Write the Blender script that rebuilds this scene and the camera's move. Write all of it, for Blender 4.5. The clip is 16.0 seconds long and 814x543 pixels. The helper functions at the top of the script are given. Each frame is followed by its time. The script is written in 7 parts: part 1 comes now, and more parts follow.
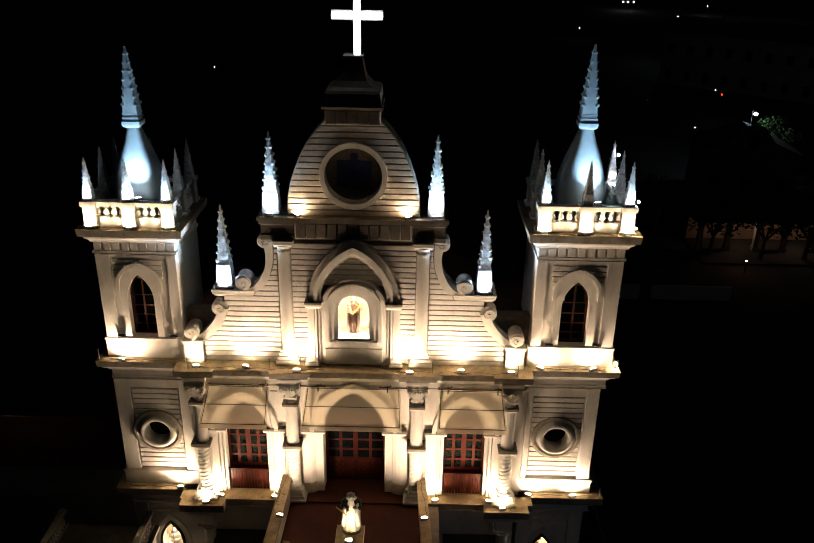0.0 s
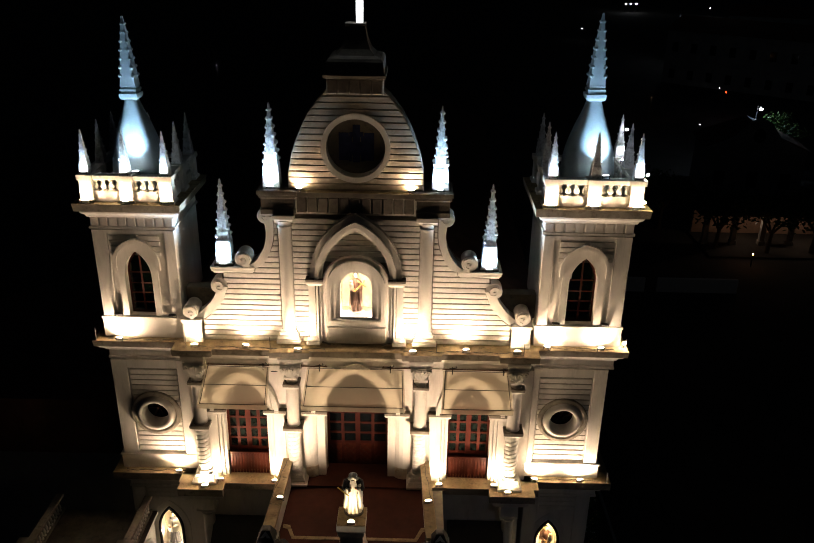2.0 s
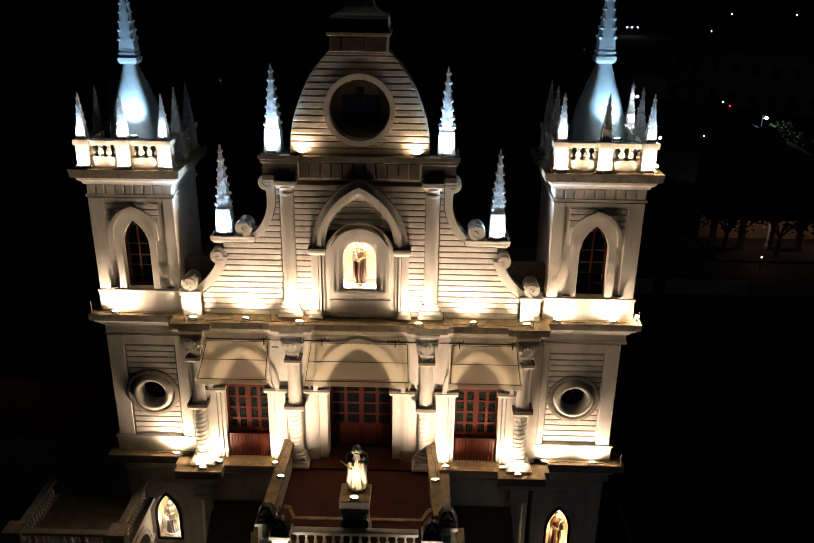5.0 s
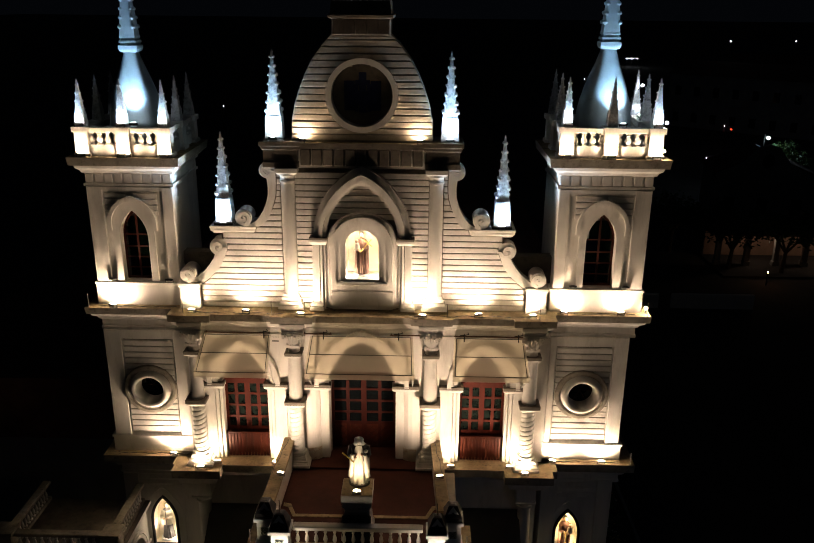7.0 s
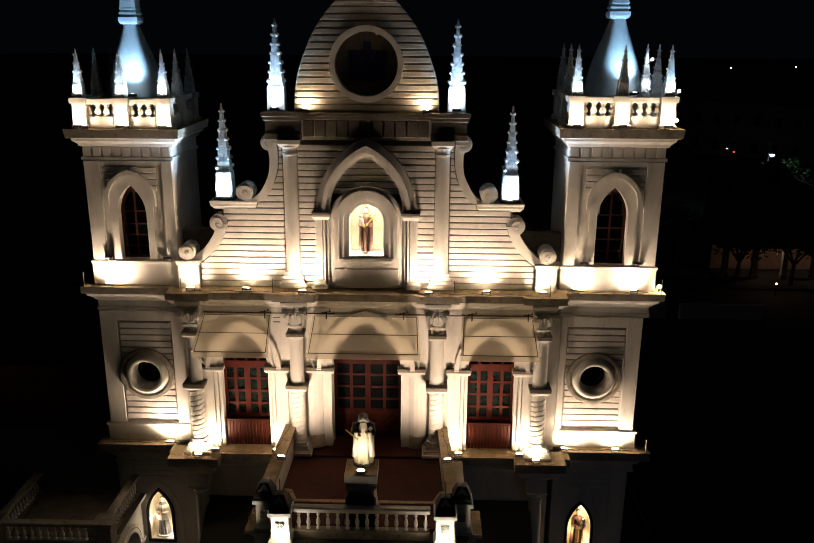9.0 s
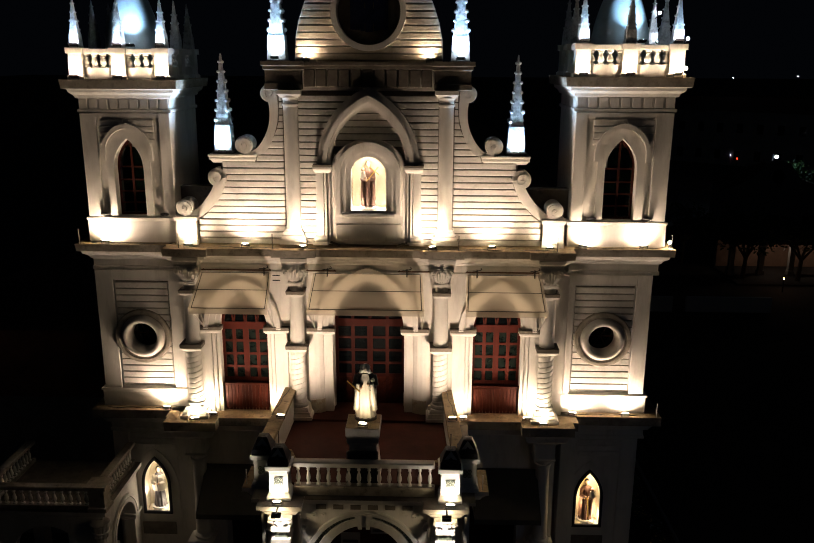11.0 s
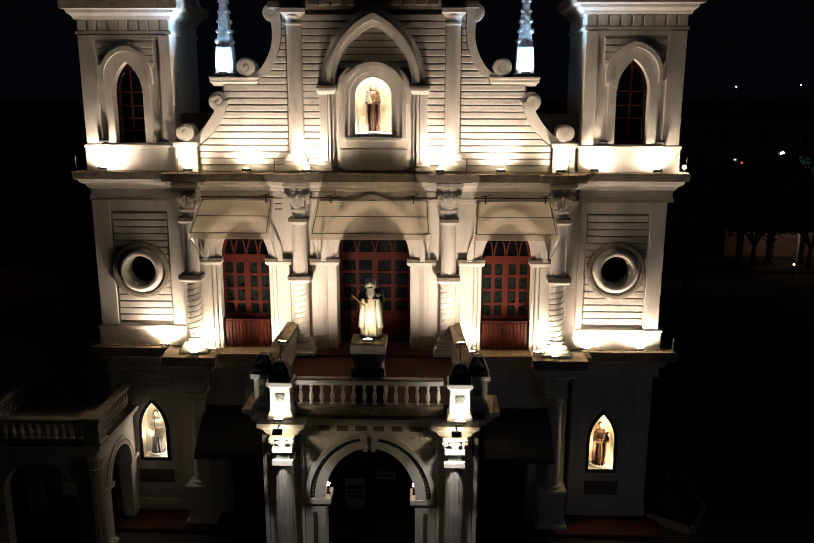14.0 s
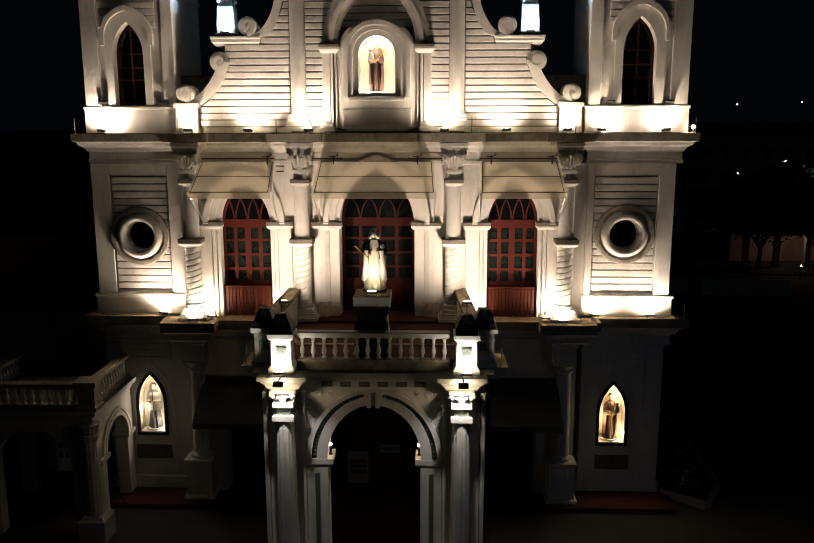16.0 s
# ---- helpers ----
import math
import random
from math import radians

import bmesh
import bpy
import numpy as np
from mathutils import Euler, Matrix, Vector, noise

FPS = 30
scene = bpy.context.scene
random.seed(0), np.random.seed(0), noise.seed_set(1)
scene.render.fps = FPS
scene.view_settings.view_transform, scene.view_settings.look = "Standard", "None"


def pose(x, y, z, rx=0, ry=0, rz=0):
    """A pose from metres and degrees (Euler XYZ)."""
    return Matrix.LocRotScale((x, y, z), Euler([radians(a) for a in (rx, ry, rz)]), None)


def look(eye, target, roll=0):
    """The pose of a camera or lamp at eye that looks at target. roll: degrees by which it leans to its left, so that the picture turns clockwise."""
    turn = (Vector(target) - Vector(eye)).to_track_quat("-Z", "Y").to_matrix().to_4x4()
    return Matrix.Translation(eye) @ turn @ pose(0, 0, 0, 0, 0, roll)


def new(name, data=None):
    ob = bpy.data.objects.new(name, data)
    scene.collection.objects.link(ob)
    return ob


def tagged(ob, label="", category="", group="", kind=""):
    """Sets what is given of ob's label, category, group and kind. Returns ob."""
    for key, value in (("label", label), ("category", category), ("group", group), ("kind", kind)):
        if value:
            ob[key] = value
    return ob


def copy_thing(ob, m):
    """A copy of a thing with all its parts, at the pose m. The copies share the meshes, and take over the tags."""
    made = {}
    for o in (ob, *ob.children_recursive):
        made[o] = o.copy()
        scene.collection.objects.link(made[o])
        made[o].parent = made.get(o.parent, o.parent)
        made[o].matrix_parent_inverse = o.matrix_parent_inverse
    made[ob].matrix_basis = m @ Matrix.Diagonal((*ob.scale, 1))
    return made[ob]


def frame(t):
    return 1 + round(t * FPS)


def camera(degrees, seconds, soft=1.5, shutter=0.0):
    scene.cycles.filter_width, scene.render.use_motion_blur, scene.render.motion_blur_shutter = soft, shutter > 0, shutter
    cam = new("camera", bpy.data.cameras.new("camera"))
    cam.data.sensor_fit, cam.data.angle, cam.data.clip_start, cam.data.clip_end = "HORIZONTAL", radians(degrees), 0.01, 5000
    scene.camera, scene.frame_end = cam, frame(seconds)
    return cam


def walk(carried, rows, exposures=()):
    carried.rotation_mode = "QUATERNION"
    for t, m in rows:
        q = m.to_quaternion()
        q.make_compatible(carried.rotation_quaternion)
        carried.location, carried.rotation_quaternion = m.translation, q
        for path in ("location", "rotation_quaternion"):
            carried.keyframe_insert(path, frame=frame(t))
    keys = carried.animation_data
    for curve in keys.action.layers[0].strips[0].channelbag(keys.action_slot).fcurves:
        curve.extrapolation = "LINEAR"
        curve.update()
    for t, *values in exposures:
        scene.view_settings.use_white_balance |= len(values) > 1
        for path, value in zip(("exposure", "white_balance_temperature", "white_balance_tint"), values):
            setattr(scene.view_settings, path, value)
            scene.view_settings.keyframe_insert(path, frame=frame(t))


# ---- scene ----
# The camera sinks straight down in front of a church facade at night.
cam = camera(54.4, 16.0, soft=1.0)
METRES, EYE, TILT, LEAN, TURN = 13.3, 25.0, -24.0, -1.0, 0.8
ROWS = [
    (0.0, 0.0, 0.0, 0.0, -0.0, 0.0, -0.0),
    (0.5, -0.0019, 0.0087, -0.0185, 0.04, 0.1, -0.01),
    (1.0, -0.0018, 0.0203, -0.034, 0.09, 0.19, -0.01),
    (1.5, -0.0015, 0.0322, -0.0504, 0.13, 0.28, -0.01),
    (2.0, -0.0027, 0.0435, -0.0688, 0.17, 0.39, -0.0),
    (2.5, -0.0043, 0.0535, -0.0884, 0.2, 0.54, 0.0),
    (3.0, -0.0048, 0.0627, -0.1104, 0.25, 0.69, 0.01),
    (3.5, -0.0062, 0.0725, -0.1319, 0.3, 0.96, 0.03),
    (4.0, -0.0071, 0.0829, -0.1549, 0.33, 1.41, 0.04),
    (6.5, -0.01, 0.1352, -0.277, 0.53, 4.17, 0.2),
    (7.0, -0.0108, 0.1473, -0.3014, 0.58, 4.87, 0.23),
    (7.5, -0.0126, 0.1629, -0.3306, 0.64, 5.56, 0.26),
    (8.0, -0.0155, 0.1806, -0.3627, 0.67, 6.25, 0.31),
    (10.5, -0.0243, 0.269, -0.5309, 0.85, 8.82, 0.38),
    (11.0, -0.0237, 0.2838, -0.5651, 0.92, 9.07, 0.39),
    (11.5, -0.0237, 0.2987, -0.5985, 0.96, 9.34, 0.41),
    (12.0, -0.0244, 0.3132, -0.6324, 0.99, 9.64, 0.44),
    (12.5, -0.0253, 0.3279, -0.6672, 1.06, 9.94, 0.44),
    (13.0, -0.0266, 0.3436, -0.7011, 1.09, 10.3, 0.46),
    (13.5, -0.0302, 0.3598, -0.7335, 1.14, 10.65, 0.48),
    (14.0, -0.034, 0.3756, -0.7657, 1.16, 11.0, 0.5),
    (14.5, -0.0367, 0.3916, -0.7992, 1.21, 11.38, 0.52),
    (15.0, -0.0397, 0.4077, -0.8293, 1.24, 11.77, 0.55),
    (15.5, -0.0395, 0.4247, -0.8615, 1.36, 12.44, 0.6),
    (16.0, -0.0407, 0.442, -0.894, 1.36, 13.09, 0.62),
]
walk(cam, [(t, pose(1.74, -23.15, EYE, TILT, LEAN, TURN) @ pose(METRES * x, METRES * y, METRES * z, 90 + pitch, roll, yaw)) for t, x, y, z, yaw, pitch, roll in ROWS],
     exposures=[(0.0, 0.44, 6950, 14), (4.0, 0.30, 6850, 14), (8.0, 0.08, 6650, 14), (12.0, -0.13, 6250, 13), (16.0, -0.08, 5950, 11)])

# ---------------------------------------------------------------- night sky
world = bpy.data.worlds.new("night")
world.use_nodes = True
scene.world = world
sky = world.node_tree.nodes["Background"]
sky.inputs[0].default_value = (0.50, 0.68, 1.0, 1)
sky.inputs[1].default_value = 0.0018

WARM, COOL, NICHE, NEUTRAL = (1.0, 0.765, 0.55), (0.44, 0.72, 1.0), (1.0, 0.84, 0.63), (1.0, 0.93, 0.86)


def spot(eye, target, watts, colour=WARM, angle=110, blend=0.7, radius=0.06):
    data = bpy.data.lights.new("flood", "SPOT")
    data.energy, data.color, data.spot_size, data.spot_blend, data.shadow_soft_size = watts, colour, radians(angle), blend, radius
    ob = new("flood", data)
    ob.matrix_world = look(eye, target)
    return ob


def bulb(eye, watts, colour=WARM, radius=0.04):
    data = bpy.data.lights.new("bulb", "POINT")
    data.energy, data.color, data.shadow_soft_size = watts, colour, radius
    ob = new("bulb", data)
    ob.location = eye
    return ob


# ---------------------------------------------------------------- materials
def material(name, colour, rough=0.8, spread=0.12, scale=1.5, grain=40.0, bump=0.15, metal=0.0, dirt=None, dirt_amount=0.0, streak=False, vary=0.0, dirt_from=0.52, sheen=0.5):
    """A weathered surface: broad stains, fine grain, optional dirt of its own shape."""
    m = bpy.data.materials.new(name)
    m.use_nodes = True
    nt = m.node_tree
    n, link = nt.nodes, nt.links
    b = n["Principled BSDF"]
    tex = n.new("ShaderNodeNewGeometry")
    mp = n.new("ShaderNodeMapping")
    link.new(tex.outputs["Position"], mp.inputs["Vector"])
    if streak:
        mp.inputs["Scale"].default_value = (1, 1, 0.22)
    broad = n.new("ShaderNodeTexNoise")
    broad.inputs["Scale"].default_value, broad.inputs["Detail"].default_value, broad.inputs["Roughness"].default_value = scale, 6, 0.62
    link.new(mp.outputs[0], broad.inputs["Vector"])
    fine = n.new("ShaderNodeTexNoise")
    fine.inputs["Scale"].default_value, fine.inputs["Detail"].default_value = grain, 4
    link.new(tex.outputs["Position"], fine.inputs["Vector"])
    ramp = n.new("ShaderNodeValToRGB")
    ramp.color_ramp.elements[0].position, ramp.color_ramp.elements[1].position = 0.3, 0.72
    lo = [c * (1 - spread) for c in colour]
    hi = [min(1, c * (1 + spread * 0.7)) for c in colour]
    ramp.color_ramp.elements[0].color, ramp.color_ramp.elements[1].color = (*lo, 1), (*hi, 1)
    link.new(broad.outputs["Fac"], ramp.inputs["Fac"])
    last = ramp.outputs["Color"]
    if dirt:
        d = n.new("ShaderNodeTexNoise")
        d.inputs["Scale"].default_value, d.inputs["Detail"].default_value, d.inputs["Roughness"].default_value = scale * 2.3, 8, 0.7
        link.new(mp.outputs[0], d.inputs["Vector"])
        r2 = n.new("ShaderNodeValToRGB")
        r2.color_ramp.elements[0].position, r2.color_ramp.elements[1].position = dirt_from, dirt_from + 0.23
        r2.color_ramp.elements[0].color, r2.color_ramp.elements[1].color = (0, 0, 0, 1), (dirt_amount,) * 3 + (1,)
        link.new(d.outputs["Fac"], r2.inputs["Fac"])
        mix = n.new("ShaderNodeMixRGB")
        mix.inputs["Color2"].default_value = (*dirt, 1)
        link.new(r2.outputs["Color"], mix.inputs["Fac"])
        link.new(last, mix.inputs["Color1"])
        last = mix.outputs["Color"]
    if vary:
        info = n.new("ShaderNodeObjectInfo")
        hsv = n.new("ShaderNodeHueSaturation")
        mr = n.new("ShaderNodeMapRange")
        mr.inputs["To Min"].default_value, mr.inputs["To Max"].default_value = 1 - vary, 1 + vary
        link.new(info.outputs["Random"], mr.inputs["Value"])
        link.new(mr.outputs[0], hsv.inputs["Value"])
        link.new(last, hsv.inputs["Color"])
        last = hsv.outputs["Color"]
    link.new(last, b.inputs["Base Color"])
    b.inputs["Roughness"].default_value, b.inputs["Metallic"].default_value = rough, metal
    b.inputs["Specular IOR Level"].default_value = sheen
    if bump:
        add = n.new("ShaderNodeMath")
        add.operation = "MULTIPLY_ADD"
        add.inputs[1].default_value = 0.5
        link.new(broad.outputs["Fac"], add.inputs[0])
        link.new(fine.outputs["Fac"], add.inputs[2])
        bp = n.new("ShaderNodeBump")
        bp.inputs["Strength"].default_value, bp.inputs["Distance"].default_value = bump, 0.02
        link.new(add.outputs[0], bp.inputs["Height"])
        link.new(bp.outputs["Normal"], b.inputs["Normal"])
    return m


def glowing(name, colour, strength):
    m = bpy.data.materials.new(name)
    m.use_nodes = True
    b = m.node_tree.nodes["Principled BSDF"]
    b.inputs["Base Color"].default_value = (*colour, 1)
    b.inputs["Emission Color"].default_value = (*colour, 1)
    b.inputs["Emission Strength"].default_value = strength
    return m


PLASTER = material("limewashed_plaster", (0.72, 0.685, 0.63), 0.85, 0.14, 1.3, 70, 0.45, dirt=(0.27, 0.24, 0.19), dirt_amount=0.42, streak=True)
COURSE = material("plaster_course", (0.72, 0.685, 0.63), 0.85, 0.16, 1.7, 70, 0.45, dirt=(0.26, 0.225, 0.175), dirt_amount=0.5, vary=0.05)
# Weathered plaster, with the gable's weaker light also put into its colour.
AGED_DIM = material("aged_dimmed_course", (0.37, 0.32, 0.25), 0.88, 0.25, 1.7, 55, 0.4, dirt=(0.14, 0.11, 0.08), dirt_amount=0.75, vary=0.08)
RUSTY = material("rust_stained_plaster", (0.60, 0.53, 0.42), 0.88, 0.25, 2.2, 55, 0.4, dirt=(0.26, 0.12, 0.035), dirt_amount=1.0)
JOINT = material("grimy_joint", (0.20, 0.175, 0.14), 0.95, 0.3, 3.0, 45, 0.3)
LEDGE = material("stained_cement", (0.40, 0.305, 0.175), 0.92, 0.4, 2.6, 60, 0.7, dirt=(0.06, 0.05, 0.035), dirt_amount=1.0)
# Mould on the ledges; also colours the side porch balustrade dim.
FASCIA = material("stained_and_shaded_fascia", (0.36, 0.32, 0.26), 0.92, 0.35, 2.2, 60, 0.6, dirt=(0.08, 0.07, 0.055), dirt_amount=0.9)
RUST = material("rusty_pipe", (0.12, 0.055, 0.025), 0.8, 0.4, 9, 60, 0.3)
COPING = material("grimy_coping", (0.17, 0.145, 0.115), 0.9, 0.35, 2.5, 45, 0.4, dirt=(0.06, 0.055, 0.05), dirt_amount=0.8)
SPIREM = material("pinnacle_paint", (0.62, 0.64, 0.64), 0.85, 0.25, 3.5, 50, 0.9, dirt=(0.09, 0.085, 0.075), dirt_amount=0.75, dirt_from=0.47)
DOMEM = material("dome_paint", (0.46, 0.57, 0.61), 0.65, 0.15, 1.5, 30, 0.15, dirt=(0.25, 0.28, 0.28), dirt_amount=0.4)
WOOD = material("red_brown_wood", (0.085, 0.014, 0.0075), 0.6, 0.3, 3.0, 60, 0.15, streak=True, sheen=0.14)
# Same wood with the shade of the deep recesses put into its colour.
SHADEWOOD = material("shaded_red_wood", (0.045, 0.008, 0.005), 0.65, 0.3, 3.0, 60, 0.15, streak=True, sheen=0.14)
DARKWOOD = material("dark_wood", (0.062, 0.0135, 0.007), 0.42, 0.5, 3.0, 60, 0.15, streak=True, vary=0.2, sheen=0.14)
REDFLOOR = material("red_oxide_floor", (0.076, 0.023, 0.0145), 0.8, 0.35, 1.2, 40, 0.2, dirt=(0.07, 0.024, 0.016), dirt_amount=0.6, sheen=0.2)
BLACK = material("black_metal", (0.02, 0.02, 0.022), 0.5, 0.2, 6, 40, 0.05)
SLATE = material("dark_painted_cap", (0.012, 0.014, 0.02), 0.5, 0.3, 6, 40, 0.1)
WHITEP = material("white_paint", (0.78, 0.78, 0.76), 0.7, 0.06, 3, 60, 0.1)
STEEL = material("galvanised_steel", (0.55, 0.53, 0.48), 0.4, 0.15, 8, 60, 0.05, metal=0.8)
GLASS = material("dark_glass", (0.006, 0.008, 0.009), 0.08, 0.4, 3, 20, 0.02)
DOORGLASS = material("curtained_glass", (0.014, 0.021, 0.018), 0.12, 0.5, 3, 20, 0.02)
GREENGLASS = material("green_glass", (0.002, 0.005, 0.003), 0.12, 0.4, 3, 20, 0.02)
BLUEGLASS = material("blue_glass", (0.002, 0.002, 0.006), 0.12, 0.4, 3, 20, 0.02)
TILEW = material("glazed_relief_tile", (0.24, 0.27, 0.20), 0.35, 0.4, 25, 60, 0.3)
TILEBACK = material("pale_glazed_tile", (0.68, 0.70, 0.62), 0.35, 0.2, 20, 60, 0.2)
TILE = material("green_tile_relief", (0.11, 0.13, 0.09), 0.4, 0.4, 25, 60, 0.3)
GROUND = material("dark_asphalt", (0.05, 0.046, 0.042), 0.95, 0.4, 0.3, 30, 0.3, dirt=(0.02, 0.018, 0.015), dirt_amount=0.6)
SOIL = material("bare_soil", (0.06, 0.045, 0.03), 0.95, 0.4, 2, 30, 0.5)
LEAF = material("leaf", (0.045, 0.09, 0.02), 0.6, 0.4, 4, 30, 0.1, vary=0.3)
BARK = material("bark", (0.08, 0.06, 0.04), 0.9, 0.3, 4, 30, 0.5, streak=True)
ROOFM = material("clay_roof", (0.14, 0.06, 0.035), 0.9, 0.4, 2, 30, 0.4)
HOUSE = material("house_wall", (0.30, 0.29, 0.27), 0.9, 0.25, 0.8, 30, 0.2)
ORANGE = material("terracotta_wall", (0.42, 0.27, 0.19), 0.9, 0.3, 1.2, 30, 0.2)
OLDSHEET = material("grey_plastic_sheet", (0.07, 0.068, 0.058), 0.5, 0.2, 2, 30, 0.05)
BLUEPANEL = material("blue_stained_panel", (0.035, 0.045, 0.13), 0.25, 0.4, 4, 30, 0.05)
GLOBE = glowing("warm_globe", (1.0, 0.66, 0.36), 25)
LENS = glowing("lamp_lens", (1.0, 0.78, 0.46), 150)
LENSC = glowing("cool_lamp_lens", (0.8, 0.92, 1.0), 70)
CROSSM = glowing("lit_cross", (0.80, 0.93, 1.0), 3)
NICHEM = material("niche_lining", (0.80, 0.72, 0.56), 0.8, 0.05, 3, 50, 0.1)
HABIT = material("brown_habit", (0.17, 0.085, 0.06), 0.7, 0.3, 6, 40, 0.2)
CASSOCK = material("grey_cassock", (0.16, 0.15, 0.15), 0.6, 0.3, 6, 40, 0.2)
BLACKROBE = material("black_robe", (0.025, 0.024, 0.026), 0.6, 0.3, 6, 40, 0.2)
SKIN = material("painted_skin", (0.62, 0.42, 0.28), 0.6, 0.1, 6, 40, 0.05)
IVORY = material("ivory_robe", (0.72, 0.68, 0.58), 0.6, 0.1, 6, 40, 0.1)
GOLD = material("gilded", (0.75, 0.50, 0.12), 0.35, 0.1, 6, 40, 0.05, metal=0.6)


def canopy_sheet():
    """Milky plastic sheet that lets part of the light through."""
    m = material("milky_plastic_sheet", (0.56, 0.53, 0.44), 0.45, 0.18, 1.6, 30, 0.05, dirt=(0.2, 0.15, 0.08), dirt_amount=0.5)
    nt = m.node_tree
    b = nt.nodes["Principled BSDF"]
    tr = nt.nodes.new("ShaderNodeBsdfTranslucent")
    tr.inputs[0].default_value = (0.78, 0.73, 0.62, 1)
    mix = nt.nodes.new("ShaderNodeMixShader")
    mix.inputs[0].default_value = 0.55
    nt.links.new(b.outputs[0], mix.inputs[1])
    nt.links.new(tr.outputs[0], mix.inputs[2])
    milky = nt.nodes.new("ShaderNodeBsdfRefraction")
    milky.inputs["Color"].default_value = (0.95, 0.92, 0.83, 1)
    milky.inputs["Roughness"].default_value, milky.inputs["IOR"].default_value = 0.34, 1.25
    mix2 = nt.nodes.new("ShaderNodeMixShader")
    mix2.inputs[0].default_value = 0.68
    nt.links.new(mix.outputs[0], mix2.inputs[1])
    nt.links.new(milky.outputs[0], mix2.inputs[2])
    clear = nt.nodes.new("ShaderNodeBsdfTransparent")
    clear.inputs[0].default_value = (0.95, 0.92, 0.83, 1)
    mix3 = nt.nodes.new("ShaderNodeMixShader")
    mix3.inputs[0].default_value = 0.5
    nt.links.new(mix2.outputs[0], mix3.inputs[1])
    nt.links.new(clear.outputs[0], mix3.inputs[2])
    nt.links.new(mix3.outputs[0], nt.nodes["Material Output"].inputs["Surface"])
    return m


SHEET = canopy_sheet()


# ---------------------------------------------------------------- mesh tools
def finish(name, bm, mats, smooth=False):
    bmesh.ops.recalc_face_normals(bm, faces=bm.faces[:])
    me = bpy.data.meshes.new(name)
    bm.to_mesh(me)
    bm.free()
    for m in mats if isinstance(mats, (list, tuple)) else [mats]:
        me.materials.append(m)
    if smooth:
        me.shade_smooth()
        me.set_sharp_from_angle(angle=radians(38))
    return me


def part(name, bm, mats, parent=None, label="", smooth=False):
    ob = new(name, finish(name, bm, mats, smooth))
    if parent:
        ob.parent = parent
    if label:
        ob["label"] = label
    return ob


def thing(name, label, category, group="", kind="", at=(0, 0, 0)):
    ob = new(name)
    ob.empty_display_size = 0.1
    ob.location = at
    return tagged(ob, label, category, group, kind)


def box(bm, x0, x1, y0, y1, z0, z1, bevel=0.0, mi=0):
    v = [bm.verts.new((x, y, z)) for z in (z0, z1) for y in (y0, y1) for x in (x0, x1)]
    fs = [bm.faces.new([v[i] for i in q]) for q in ((0, 2, 3, 1), (4, 5, 7, 6), (0, 1, 5, 4), (1, 3, 7, 5), (3, 2, 6, 7), (2, 0, 4, 6))]
    if bevel:
        es = list({e for f in fs for e in f.edges})
        out = bmesh.ops.bevel(bm, geom=es, offset=bevel, segments=1, affect="EDGES", clamp_overlap=True)
        fs = out["faces"]
    for f in fs:
        if f.is_valid:
            f.material_index = mi
    return v


def prism(bm, pts, y0, y1, mi=0):
    """A polygon in x and z, drawn out from y0 to y1."""
    a = [bm.verts.new((x, y0, z)) for x, z in pts]
    b = [bm.verts.new((x, y1, z)) for x, z in pts]
    fs = [bm.faces.new(a), bm.faces.new(b[::-1])]
    n = len(pts)
    for i in range(n):
        fs.append(bm.faces.new((a[i], b[i], b[(i + 1) % n], a[(i + 1) % n])))
    for f in fs:
        f.material_index = mi


def band(bm, outer, inner, y0, y1, mi=0, closed=False):
    """A strip between two lines of equally many points, drawn out from y0 to y1."""
    n = len(outer)
    rings = [[bm.verts.new((p[0], y, p[1])) for p in line] for y in (y0, y1) for line in (outer, inner)]
    of, inf, ob_, ib = rings
    for i in range(n if closed else n - 1):
        j = (i + 1) % n
        for q in ((of[i], of[j], inf[j], inf[i]), (ob_[j], ob_[i], ib[i], ib[j]), (of[j], of[i], ob_[i], ob_[j]), (inf[i], inf[j], ib[j], ib[i])):
            bm.faces.new(q).material_index = mi
    if not closed:
        bm.faces.new((of[0], inf[0], ib[0], ob_[0])).material_index = mi
        bm.faces.new((of[-1], ob_[-1], ib[-1], inf[-1])).material_index = mi


def arch(cx, a, zs, h, n=10):
    """Points of an arch from its left springing over the crown to the right: pointed when it rises more than half its width."""
    pts = []
    if h > a * 1.02:
        r = (h * h + a * a) / (2 * a)
        top = math.asin(min(1, h / r))
        for i in range(n + 1):
            t = top * i / n
            pts.append((cx - a + r - r * math.cos(t), zs + r * math.sin(t)))
        pts += [(2 * cx - x, z) for x, z in pts[-2::-1]]
    else:
        for i in range(2 * n + 1):
            t = math.pi * i / (2 * n)
            pts.append((cx - a * math.cos(t), zs + h * math.sin(t)))
    return pts


def round_opening(cx, a, z0, zs, h, n=14):
    """An opening with a smooth half-oval head."""
    return [(cx - a, z0)] + round_arch(cx, a, zs, h, n) + [(cx + a, z0)]


def round_arch(cx, a, zs, h, n=14):
    return [(cx - a * math.cos(math.pi * i / (2 * n)), zs + h * math.sin(math.pi * i / (2 * n))) for i in range(2 * n + 1)]


